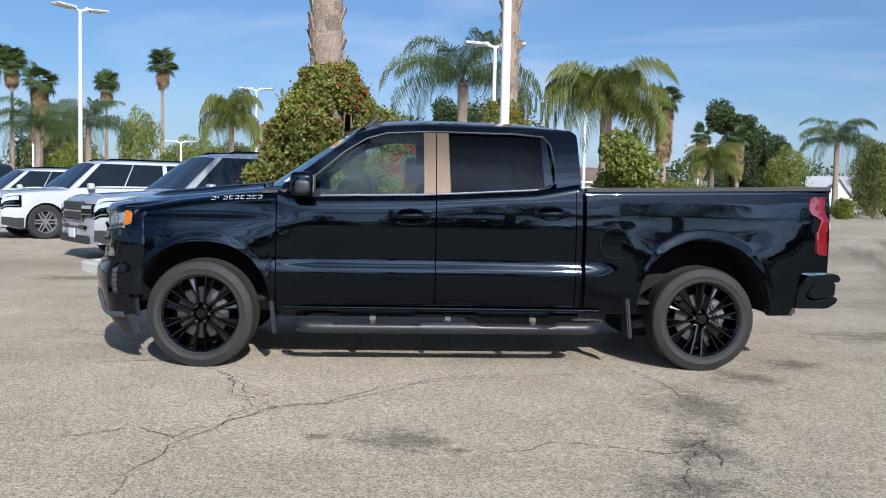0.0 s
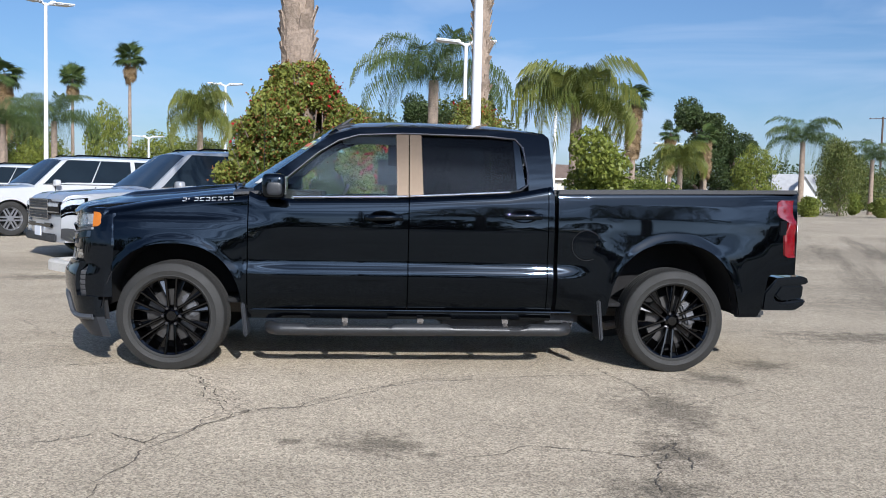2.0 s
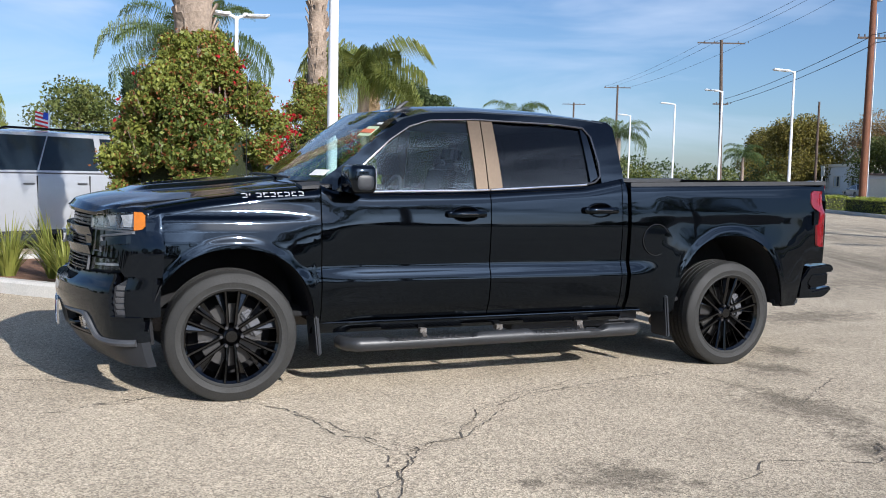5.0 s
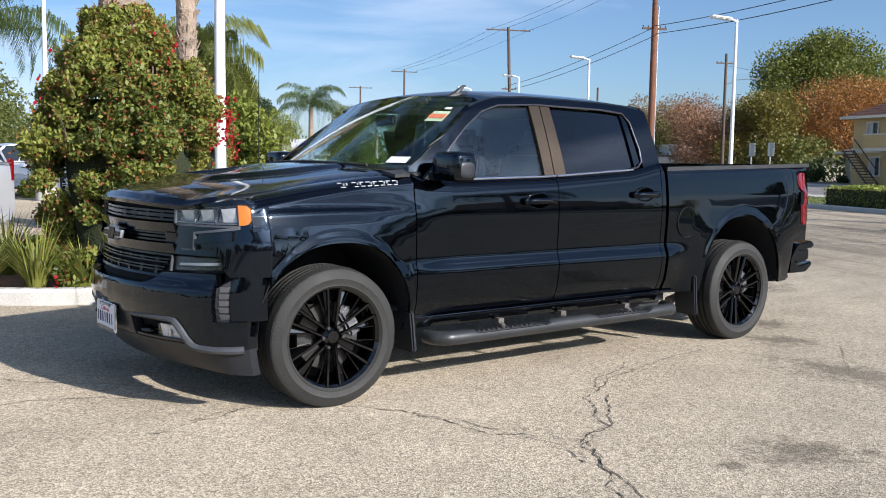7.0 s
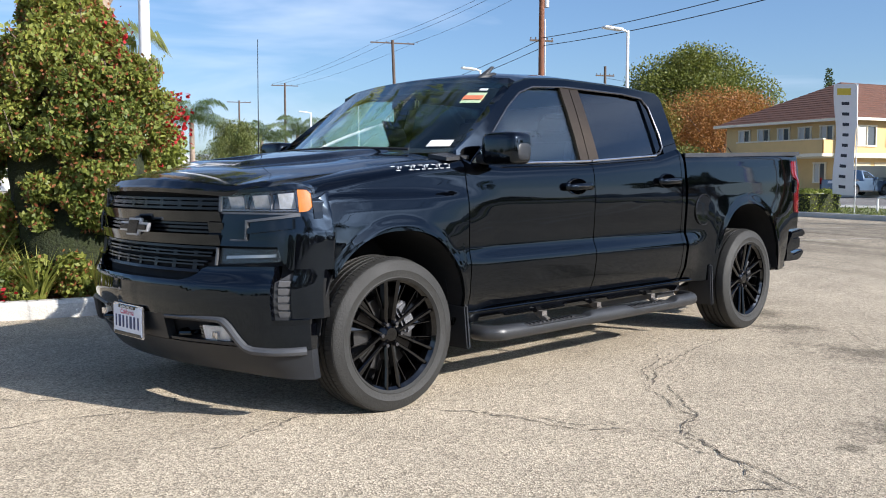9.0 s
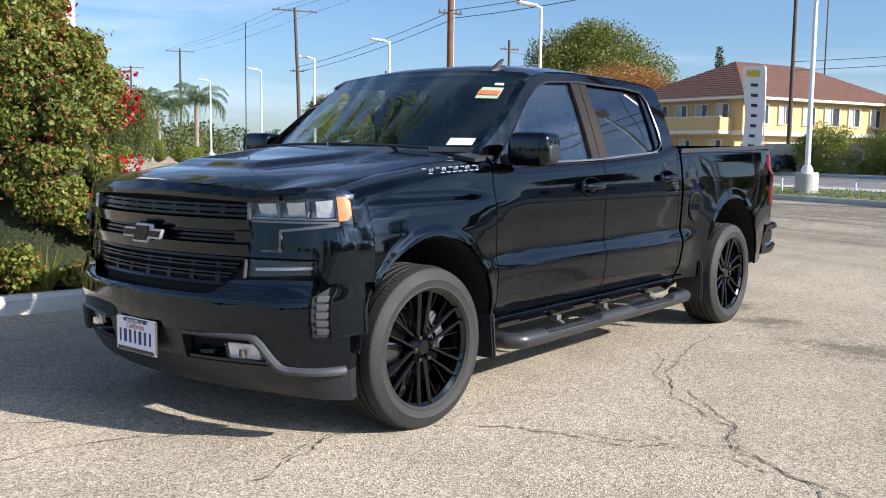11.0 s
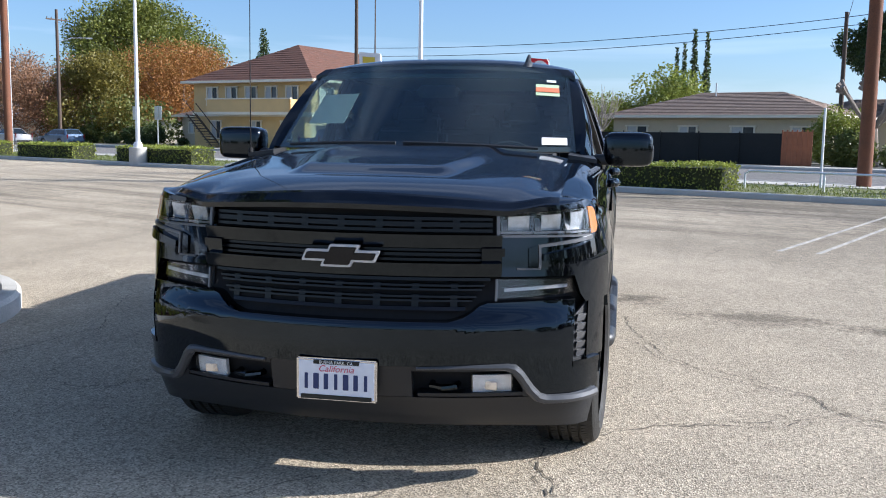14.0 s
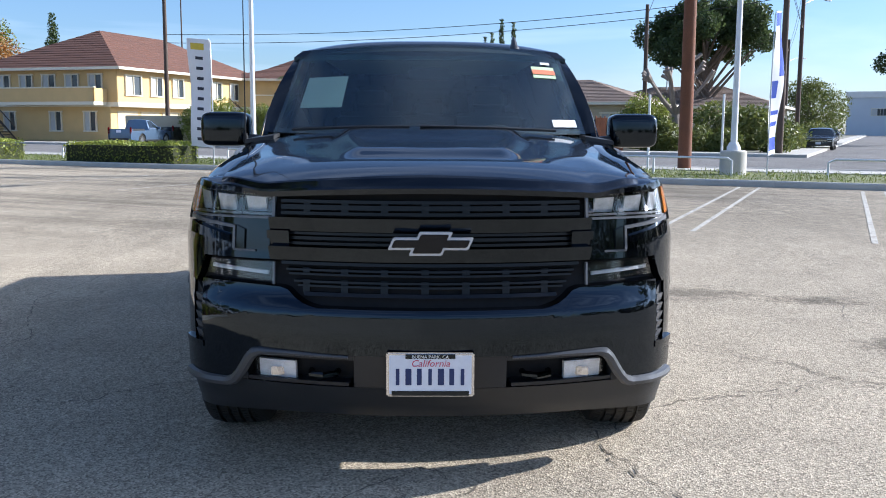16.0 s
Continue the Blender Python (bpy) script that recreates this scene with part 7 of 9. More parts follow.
belt("far_shrubs", street(-5.0, 33)[:2], street(-1.0, 35)[:2], 3.2, 2.0, 6500, 0.24, L_MID, "tangle of garden shrubs by the side street")
belt("far_shrubs", street(-6.0, 36)[:2], street(-6.5, 60)[:2], 2.2, 1.2, 4500, 0.2, L_MID, "garden shrubs by the side street")
belt("far_shrubs", street(-22, 27)[:2], street(-23, 60)[:2], 3.0, 2.0, 3500, 0.2, L_MID, "garden shrubs by the side street")
# three unseen belts, added to shape what the pickup's paint mirrors
belt("far_shrubs", (-30, -37), (14, -41), 6.2, 5, 15000, 0.5, L_DARK, "unseen belt of trees added behind the lot to darken reflections")
belt("far_shrubs", (14, -41), (50, -44), 3.0, 5, 8000, 0.5, L_DARK, "unseen low belt of shrubs added behind the lot to shape reflections")
belt("far_shrubs", (-46, -40), (-48, 60), 2.6, 5, 12000, 0.5, L_DARK, "unseen belt of trees added beside the lot to darken reflections")
belt("flax_bed", (2.2, 26.0), (8.5, 27.5), 0.7, 1.0, 1500, 0.18, L_HEDGE, "low planting behind the lot")

# hedges on the verge
for s0, s1 in ((-3.7, 1.8), (9.4, 14.2), (17.5, 22.5), (25.8, 30.5), (33, 38.5)):
    hedge(s0, s1, 0.5, 1.7, 0.66)

# tufts on the verge
p = []
for k in range(16000):
    s, d = rng.uniform(-22, 45), rng.uniform(0.25, 5.2) ** 1.0
    x, y, z = street(s, d, 0.1)
    p.append((x, y, 0.1 + rng.uniform(0.0, 0.1)))
tagged(new("verge_grass", leaf_mesh("verge_grass", p, 0.08, M_GRASS, rng, 0.3, 2.0)), "short patchy grass of the verge", "grass", "", "stuff")


# ================================================================ lamps, poles and wires
M_WHITEPOLE = mat("white_pole_paint", (0.72, 0.73, 0.75), 0.45, var=0.08, scale=2)
M_WOODPOLE = mat("brown_pole_wood", (0.15, 0.062, 0.033), 0.85, var=0.35, scale=2, fine=30, bump=0.4)
M_OLDPOLE = mat("weathered_pole_wood", (0.09, 0.065, 0.05), 0.9, var=0.35, scale=2, fine=30, bump=0.4)
M_WIRE = mat("wire_black", (0.015, 0.015, 0.017), 0.6)
M_GALV = mat("galvanised_steel", (0.5, 0.51, 0.52), 0.45, 0.7, var=0.15)


def lot_lamp(x, y, h, heads, turn, label, pedestal=True, r=0.075):
    """White lot lamp: round pole on a concrete pedestal with flat heads."""
    t = thing("lot_lamp", (x, y, 0), turn, label, "lamp post")
    if pedestal:
        lathe("pedestal", [(0.0, 0.0), (0.36, 0.0), (0.36, 0.72), (0.33, 0.76), (0.0, 0.76)], 28, M_KERB, t, "round concrete pedestal", "z")
        lathe("base_cover", [(0.0, 0.76), (0.19, 0.76), (0.18, 0.86), (0.12, 0.98), (0.0, 0.98)], 20, M_WHITEPOLE, t, "", "z")
    bm = bmesh.new()
    add_tube(bm, [(0, 0, 0.0), (0, 0, h * 0.5), (0, 0, h)], [r * 1.25, r, r * 0.8], 14)
    part("pole", bm, M_WHITEPOLE, t, "white steel pole")
    for k in range(heads):
        s = 1 if k == 0 else -1
        bm = bmesh.new()
        add_tube(bm, [(0, 0, h - 0.1), (s * 0.12, 0, h - 0.02), (s * 0.3, 0, h + 0.02)], 0.05 if heads == 2 else 0.045, 8)
        part("arm", bm, M_WHITEPOLE, t)
        bm = bmesh.new()
        if heads == 2:
            add_box(bm, s * 0.68, 0, h + 0.05, 0.82, 0.62, 0.075, 0, 0, -s * 4)
            add_box(bm, s * 0.3, 0, h + 0.05, 0.2, 0.24, 0.14)
        else:
            add_box(bm, s * 0.72, 0, h + 0.05, 0.9, 0.42, 0.1, 0, 0, -s * 5)
        part("lamp_head", bm, M_WHITEPOLE, t, "flat white lamp head", bevel=0.035)
    return t


LAMP_LABEL = "white lot lamp with a flat head on a concrete pedestal"
for x, y, h in ((21.4, -8.43, 9.2), (27.33, 5.89, 9.2), (30.6, 18.3, 7.45), (37.65, 33.35, 7.6), (41.64, 43.9, 7.5), (46.8, 55.6, 7.6), (51.2, 68.0, 7.5)):
    lot_lamp(x, y, h, 1, 153.7, LAMP_LABEL)
lot_lamp(3.4, 8.2, 9.4, 2, 20, "tall white lot lamp standing in the planter", False, 0.075)
for x, y, h, turn in ((-10.3, 29.1, 8.0, 50), (-6.6, 51.7, 7.5, 0), (5.27, 25.4, 6.55, 0), (22.2, 69.4, 7.7, 0), (21.35, 59.3, 5.6, 0), (25.5, 62, 5.2, 0), (-24, 62, 6, 0), (-13, 60, 4.5, 0)):
    lot_lamp(x, y, h, 2, turn, "white lot lamp with two flat heads behind the lot")
tube("slim_pole", [(10.95, 36.15, 0), (10.95, 36.15, 6.0)], 0.07, M_WHITEPOLE)
tagged(bpy.data.objects["slim_pole"], "slim plain white pole behind the lot", "pole")


def utility_pole(x, y, h, r, material, label, arms=(), lean=0.0, gear=False):
    t = thing("utility_pole", (x, y, 0), math.degrees(math.atan2(N.y, N.x)), label, "utility pole")
    bm = bmesh.new()
    add_tube(bm, [(0, 0, 0), (lean * 0.4, 0, h * 0.5), (lean, 0, h)], [r, r * 0.88, r * 0.72], 14)
    part("pole", bm, material, t, "wooden pole")
    for z, w in arms:
        bm = bmesh.new()
        add_box(bm, lean * z / h, 0, z, w, 0.1, 0.12)
        for k in (-0.46, -0.25, 0.25, 0.46):
            add_tube(bm, [(k * w, 0, z + 0.06), (k * w, 0, z + 0.2)], [0.03, 0.045], 6)
        part("crossarm", bm, M_OLDPOLE, t, "crossarm with insulators")
    if gear:
        bm = bmesh.new()
        add_tube(bm, [(0.3, 0, h * 0.8), (0.3, 0, h * 0.8 + 0.75)], 0.2, 12)
        part("transformer", bm, M_GALV, t, "grey transformer can")
        tube("conduit", [(r + 0.03, 0, 0), (r + 0.03, 0, h * 0.75)], 0.03, M_GALV, t)
    return t


utility_pole(24.66, -7.98, 13.0, 0.21, M_WOODPOLE, "thick reddish-brown wooden utility pole by the street", ((11.6, 2.2),), 0, True)
utility_pole(43.4, 33.4, 15.0, 0.22, M_WOODPOLE, "tall reddish-brown wooden utility pole by the street", ((9.9, 1.6), (13.9, 2.4)), 0, True)
utility_pole(54.2, -13.5, 8.9, 0.15, M_OLDPOLE, "short dark wooden pole across the street", ())
utility_pole(64.8, 19.07, 13.5, 0.17, M_OLDPOLE, "dark wooden pole before the flats", ())
utility_pole(72.7, 49.26, 12.1, 0.17, M_OLDPOLE, "dark wooden pole with a crossarm", ((11.2, 2.0), (7.0, 1.2)))
utility_pole(61.1, 66.6, 15.2, 0.2, M_OLDPOLE, "dark wooden pole with a wide crossarm", ((14.9, 4.6), (9.0, 1.5)), -0.5)
utility_pole(83.6, 117.9, 16.2, 0.2, M_OLDPOLE, "far wooden pole with a crossarm", ((15.8, 4.2),))
utility_pole(88.5, 138.7, 15.0, 0.2, M_OLDPOLE, "far wooden pole with a crossarm", ((14.7, 4.2),))
utility_pole(41.6, -17.35, 12.5, 0.17, M_OLDPOLE, "dark wooden pole by the side street", ((9.0, 1.4),))
utility_pole(63.6, -26.9, 12.8, 0.17, M_OLDPOLE, "dark wooden pole by the side street", ((8.6, 2.2), (11.0, 1.8)))
utility_pole(98.5, -39.4, 11.0, 0.17, M_OLDPOLE, "far wooden pole by the side street", ((9.8, 2.2),))
utility_pole(69.9, 63.0, 9.5, 0.14, M_OLDPOLE, "plain dark pole among the trees", ())
utility_pole(2.0, -56.0, 13.0, 0.2, M_OLDPOLE, "wooden pole down the street", ((11.6, 2.2),))


def wire(name, a, b, sag, r=0.014):
    a, b = Vector(a), Vector(b)
    pts = [a.lerp(b, k / 24) - Vector((0, 0, sag * 4 * (k / 24) * (1 - k / 24))) for k in range(25)]
    return tagged(tube(name, pts, r, M_WIRE, n=5), "black overhead wire between poles", "wire", "overhead wires")


for dz, off in ((9.5, 0.1), (9.95, -0.1)):
    wire("wire", (24.66 + off, -7.98, dz), (43.4 + off, 33.4, dz + 0.1), 0.8, 0.022)
    wire("wire", (43.4 + off, 33.4, dz), (61.1 + off, 66.6, dz - 0.5), 0.3, 0.022)
    wire("wire", (24.66 + off, -7.98, dz), (2.0 + off, -56.0, dz), 0.9, 0.022)
for off in (-2.0, -0.8, 2.0):
    p, q = Vector((61.1, 66.6, 15.1)) + N * off, Vector((83.6, 117.9, 16.0)) + N * off
    wire("wire", p, q, 0.4)
    wire("wire", p, Vector((43.4, 33.4, 14.0)) + N * off * 0.5, 0.3)
    wire("wire", Vector((43.4, 33.4, 14.0)) + N * off * 0.5, Vector((24.66, -7.98, 11.8)) + N * off * 0.4, 0.8)
for z, z2 in ((7.6, 7.9), (7.1, 7.3)):
    wire("wire", (54.2, -13.5, z + 1.0), (64.8, 19.07, z2), 0.5, 0.02)
    wire("wire", (54.2, -13.5, z + 1.0), (41.6, -17.35, z + 0.6), 0.1, 0.02)
for off in (-0.8, 0.8):
    wire("wire", Vector((41.6, -17.35, 9.1)) + N * off * 0.6, Vector((63.6, -26.9, 8.8)) + N * off, 0.3)
    wire("wire", Vector((63.6, -26.9, 11.1)) + N * off, Vector((98.5, -39.4, 9.9)) + N * off, 0.5)
wire("wire", (24.66, -7.98, 12.2), (41.6, -17.35, 11.6), 0.3)
wire("wire", (24.66, -7.98, 9.2), (54.2, -13.5, 8.2), 0.3)
wire("wire", (72.7, 49.26, 11.0), (95.0, 18.0, 6.0), 0.8)

# street lamps on the far poles, masts, signs, rails
for x, y, z in ((63.6, -26.9, 10.2), (72.7, 49.26, 9.2), (98.5, -39.4, 8.6)):
    t = thing("street_lamp", (x, y, 0), -60, "street lamp arm on a wooden pole", "street lamp")
    bm = bmesh.new()
    add_tube(bm, [(0, 0, z), (1.2, 0, z + 0.45), (2.4, 0, z + 0.5)], 0.035, 8)
    part("arm", bm, M_GALV, t)
    box("lamp_head", (2.7, 0, z + 0.48), (0.6, 0.24, 0.12), M_GALV, t, "", 0.04)
tube("radio_mast", [(88.5, 24.0, 0), (88.5, 24.0, 17.0)], [0.1, 0.05], M_OLDPOLE)
tagged(bpy.data.objects["radio_mast"], "thin dark radio mast", "mast")
M_SIGN = mat("sign_face", (0.6, 0.6, 0.58), 0.5, var=0.1)
for s, d in ((26.6, 5.6), (28.4, 5.6), (48, 5.6)):
    x, y, _ = street(s, d)
    t = thing("road_sign", (x, y, 0.1), 160, "plain pale road sign on a thin post", "sign")
    tube("post", [(0, 0, 0), (0, 0, 2.5)], 0.03, M_GALV, t)
    box("plate", (-0.04, 0, 2.2), (0.015, 0.5, 0.66), M_SIGN, t, "", 0.005)
for k, (s, d) in enumerate(((-4.9, 4.9), (-7.0, 5.1))):
    x, y, _ = street(s, d)
    tagged(tube("marker_post", [(x, y, 0.1), (x, y, 2.35)], 0.035, M_WHITEPOLE), "slim white marker post on the verge", "post")
for s0, s1 in ((-15.5, -10.0), (-7.6, -3.4), (2.6, 6.2), (8.0, 9.2), (14.5, 17.0), (22.6, 24.0), (30.8, 32.8)):
    t = thing("pipe_rail", (0, 0, 0), 0, "low white pipe rail along the verge", "rail")
    a, b = Vector(street(s0, 3.0)), Vector(street(s1, 3.0))
    tube("top_rail", [a + Vector((0, 0, 0.1)), a + Vector((0, 0, 0.5)), a.lerp(b, 0.03) + Vector((0, 0, 0.58)), a.lerp(b, 0.97) + Vector((0, 0, 0.58)), b + Vector((0, 0, 0.5)), b + Vector((0, 0, 0.1))], 0.03, M_WHITEPOLE, t)
    m = a.lerp(b, 0.5)
    tube("post", [m + Vector((0, 0, 0.1)), m + Vector((0, 0, 0.56))], 0.03, M_WHITEPOLE, t)
bx, by, _ = street(19.0, 26.5)
lathe("hydrant", [(0, 0), (0.13, 0), (0.13, 0.08), (0.09, 0.1), (0.09, 0.45), (0.12, 0.47), (0.1, 0.58), (0.04, 0.66), (0, 0.67)], 16, mat("hydrant_yellow", (0.6, 0.42, 0.03), 0.5), None, "", "z").matrix_world = pose(bx, by, 0.15) @ Matrix.Diagonal((1.4, 1.4, 1.4, 1))
tagged(bpy.data.objects["hydrant"], "yellow fire hydrant on the pavement", "hydrant")


# ---- feather flags
def feather_flag(x, y, h, turn, cloth, label, marks, wide=0.78, low=0.55):
    t = thing("feather_flag", (x, y, 0.1), turn, label, "flag")
    bm = bmesh.new()
    add_tube(bm, [(0, 0, 0), (0, 0, h * 0.6), (0.03, 0, h * 0.97), (0.1, 0, h)], [0.022, 0.018, 0.012, 0.008], 8)
    part("mast", bm, M_GALV, t, "thin mast")
    def f(u, v):
        z = low + (h - low - 0.03) * v
        w = wide * (0.92 + 0.08 * v)
        return (0.03 + w * u, 0.05 * math.sin(5 * v + 2.2 * u) + 0.05 * u * math.sin(9 * v), z + 0.06 * u)
    fl = sheet("cloth", f, span(0, 1, 8), span(0, 1, 40), lambda p: (0, 0.004, 0), cloth, t)
    for u0, v0, u1, v1, m in marks:
        for side_y in (-0.005, 0.009):
            sheet("mark", lambda u, v: Vector(f(u0 + (u1 - u0) * u, v0 + (v1 - v0) * v)) + Vector((0, side_y, 0)), span(0, 1, 5), span(0, 1, 5), lambda p: (0, 0.001, 0), m, fl)
    return t


F_WHITE = mat("white_flag_cloth", (0.72, 0.72, 0.74), 0.8, var=0.06)
F_RED = mat("red_flag_cloth", (0.55, 0.02, 0.03), 0.8, var=0.08)
F_BLUE = mat("blue_flag_cloth", (0.03, 0.07, 0.4), 0.8, var=0.08)
F_DARK = mat("dark_print", (0.03, 0.035, 0.05), 0.7)
F_GOLD = mat("gold_print", (0.6, 0.45, 0.05), 0.6)
# white flag: a gold shape and a column of plain bars
feather_flag(26.5, 7.05, 4.05, 90 - 12, F_WHITE, "white feather flag with a gold shape and dark bars", [(0.3, 0.9, 0.85, 0.96, F_GOLD)] + [(0.36, 0.81 - k * 0.094, 0.68, 0.838 - k * 0.094, F_DARK) for k in range(9)])
sale = feather_flag(27.0, 1.45, 3.9, 75, F_RED, "red feather flag lettered in white, seen from its back", [], 0.68, 0.1)
for k, ch in enumerate("SALE"):
    for sy in (-0.085, 0.085):
        fc = bpy.data.curves.new("letter", "FONT")
        fc.body, fc.size, fc.align_x, fc.extrude, fc.offset = ch, 1.08, "CENTER", 0.002, 0.035
        lo = new("letter", fc)
        lo.data.materials.append(F_WHITE)
        lo.parent = sale
        lo.matrix_basis = pose(0.36, sy, 3.05 - k * 0.94, 90, (-7, 6, -4, 5)[k], 0)
feather_flag(20.15, -8.93, 4.3, -46, F_WHITE, "white feather flag with blue patches and bars", [(0.02, 0.9, 0.98, 0.99, F_BLUE), (0.55, 0.55, 0.98, 0.9, F_BLUE), (0.02, 0.4, 0.5, 0.52, F_BLUE), (0.1, 0.28, 0.9, 0.31, F_BLUE), (0.1, 0.2, 0.9, 0.23, F_BLUE), (0.1, 0.03, 0.98, 0.12, F_BLUE)], 0.5)

# ================================================================ buildings
M_STUCCO = mat("ochre_stucco", (0.6, 0.42, 0.19), 0.9, var=0.1, scale=1.2, fine=40, bump=0.2)
M_STUCCO2 = mat("pale_stucco", (0.55, 0.47, 0.33), 0.9, var=0.1, scale=1.2, fine=40, bump=0.2)
M_WHITEWALL = mat("white_wall_paint", (0.72, 0.71, 0.68), 0.8, var=0.08, scale=1)
M_TRIM = mat("cream_trim", (0.72, 0.66, 0.52), 0.7, var=0.08)
M_TILE = mat("brown_roof_shingle", (0.115, 0.054, 0.036), 0.9, var=0.35, scale=1.5, fine=12, bump=0.6, island=0.5)
M_GREYROOF = mat("grey_brown_shingle", (0.17, 0.125, 0.1), 0.9, var=0.3, scale=1.5, fine=12, bump=0.6, island=0.5)
M_PANE = mat("dark_window_pane", (0.05, 0.06, 0.07), 0.08, var=0.3, scale=0.5)
M_CURTAIN = mat("pale_blind", (0.5, 0.5, 0.48), 0.8, var=0.15)
M_FENCE = mat("black_fence_screen", (0.012, 0.014, 0.014), 0.85, var=0.4, scale=1, fine=20)
M_CEDAR = mat("reddish_fence_board", (0.35, 0.14, 0.07), 0.85, var=0.25, scale=3)


def window_unit(parent, x, y, z, w, h, turn, panes=2):
    """A framed window set on a wall; x, y, z is its middle, turn the way it faces."""
    m = pose(x, y, z, 0, 0, turn)
    bm = bmesh.new()
    for cx, cz, sx, sz in ((0, h / 2, w + 0.2, 0.1), (0, -h / 2, w + 0.2, 0.1), (-w / 2, 0, 0.1, h), (w / 2, 0, 0.1, h), (0, 0, 0.06, h)):
        add_box(bm, cx, -0.04, cz, sx, 0.12, sz)
    win = part("window", bm, M_TRIM, parent, "framed window")
    win.matrix_basis = m
    for k in range(panes):
        p = box("pane", (-w / 2 + w * (k + 0.5) / panes, 0.01, 0), (w / panes - 0.06, 0.03, h - 0.06), M_PANE if k else M_CURTAIN, win, "", 0.003)
    return win


def hip_roof(name, x0, x1, y0, y1, z, rise, over, material, parent):
    """Hipped roof built of overlapping courses."""
    x0, x1, y0, y1 = x0 - over, x1 + over, y0 - over, y1 + over
    half = min(x1 - x0, y1 - y0) / 2
    verts, faces = [], []
    n = 16
    ring = lambda o, zz: [(x0 + o, y0 + o, zz), (x1 - o, y0 + o, zz), (x1 - o, y1 - o, zz), (x0 + o, y1 - o, zz)]
    verts += ring(0.0, z - 0.02)
    for k in range(n):
        verts += ring(half * k / n, z + rise * k / n + 0.03)
        verts += ring(half * min(0.995, (k + 1) / n), z + rise * (k + 1) / n)
    for k in range(2 * n):
        o = 4 * k
        for q in range(4):
            faces.append((o + q, o + (q + 1) % 4, o + 4 + (q + 1) % 4, o + 4 + q))
    o = 8 * n
    faces += [(3, 2, 1, 0), (o, o + 1, o + 2, o + 3)]
    return raw(name, verts, faces, material, parent, smooth=False)


def wall_box(name, x0, x1, y0, y1, z0, z1, material, parent, label=""):
    return box(name, ((x0 + x1) / 2, (y0 + y1) / 2, (z0 + z1) / 2), (x1 - x0, y1 - y0, z1 - z0), material, parent, label, 0.03)


def flats(at, turn, label, length=21.5, depth=12.0, rise=3.5):
    """Two-storey flats: long front along +x (facing -y), short end at x = 0 facing -x with a balcony."""
    t = thing("apartment_building", at, turn, label, "apartment building")
    wall_box("wall", 0, length, 0, depth, 0, 2.75, M_STUCCO, t, "ochre stucco lower storey")
    wall_box("upper_wall", -0.0, length, -0.7, depth, 2.75, 5.5, M_STUCCO, t, "ochre stucco upper storey")
    wall_box("floor_band", -0.12, length + 0.1, -0.85, depth + 0.1, 2.6, 2.95, M_TRIM, t, "cream floor band")
    hip_roof("roof", 0, length, -0.7, depth, 5.5, rise, 0.75, M_TILE, t)
    bm = bmesh.new()
    x0, x1, y0, y1 = -0.75, length + 0.75, -1.45, depth + 0.75
    for cx, cy, sx, sy in (((x0 + x1) / 2, y0, x1 - x0, 0.12), ((x0 + x1) / 2, y1, x1 - x0, 0.12), (x0, (y0 + y1) / 2, 0.12, y1 - y0), (x1, (y0 + y1) / 2, 0.12, y1 - y0)):
        add_box(bm, cx, cy, 5.45, sx, sy, 0.2)
    part("fascia", bm, M_TRIM, t, "cream fascia board")
    for k in range(7):
        x = 1.9 + k * (length - 3.6) / 6
        window_unit(t, x, -0.72, 4.25, 1.5 if k % 3 else 1.9, 1.5, 0)
    for k in range(5):
        x = 0.8 + k * 2.9
        d = wall_box("garage_door", x, x + 2.5, -0.04, 0.02, 0.05, 2.3, M_STUCCO2, t, "panelled pale garage door")
        for j in range(3):
            box("door_groove", (x + 1.25, -0.045, 0.65 + j * 0.55), (2.4, 0.02, 0.03), M_TRIM, d, "", 0.004)
    # balcony at the end
    wall_box("balcony", -1.6, 0, 0.2, depth - 3.0, 2.7, 2.95, M_TRIM, t, "cream balcony floor")
    wall_box("balcony_front", -1.6, -1.45, 0.2, depth - 3.0, 2.95, 3.95, M_STUCCO, t, "solid ochre balcony front")
    wall_box("balcony_cap", -1.68, -1.38, 0.1, depth - 2.9, 3.95, 4.05, M_TRIM, t, "cream balcony cap")
    wall_box("balcony_side", -1.6, 0, 0.2, 0.35, 2.95, 3.95, M_STUCCO, t, "solid ochre balcony side")
    for k in range(5):
        window_unit(t, -0.03, 1.2 + k * 2.15, 4.3, 1.2, 1.5, -90)
    for y in (1.8, 5.0, 9.4):
        window_unit(t, -0.03, y, 1.5, 1.1, 1.5, -90)
    bm = bmesh.new()
    for k in range(12):
        add_box(bm, -0.95, depth - 0.6 - 0.26 * (11 - k) * 0.9, 0.2 + 0.225 * k, 1.1, 0.3, 0.07)
    for s in (-1.5, -0.4):
        add_tube(bm, [(s, depth - 3.4, 0.1), (s, depth - 0.6, 2.8)], 0.06, 6)
        add_tube(bm, [(s, depth - 3.4, 1.0), (s, depth - 0.6, 3.7)], 0.04, 6)
    part("stairs", bm, M_OLDPOLE, t, "dark outside stairs")
    for k in range(10):
        box("vent_pipe", (5 + k * 1.1, 3.2 + (k * 7) % 5 * 0.25, 5.55 + 2.0 * rise / 3.5), (0.25, 0.25, 0.3), M_TRIM, t, "", 0.02)
    return t


apt = flats((67.2, 24.05, 0.14), -19, "two-storey ochre stucco flats with a brown hip roof")
copy_thing(apt, pose(100.5, 12.6, 0.14, 0, 0, -19))
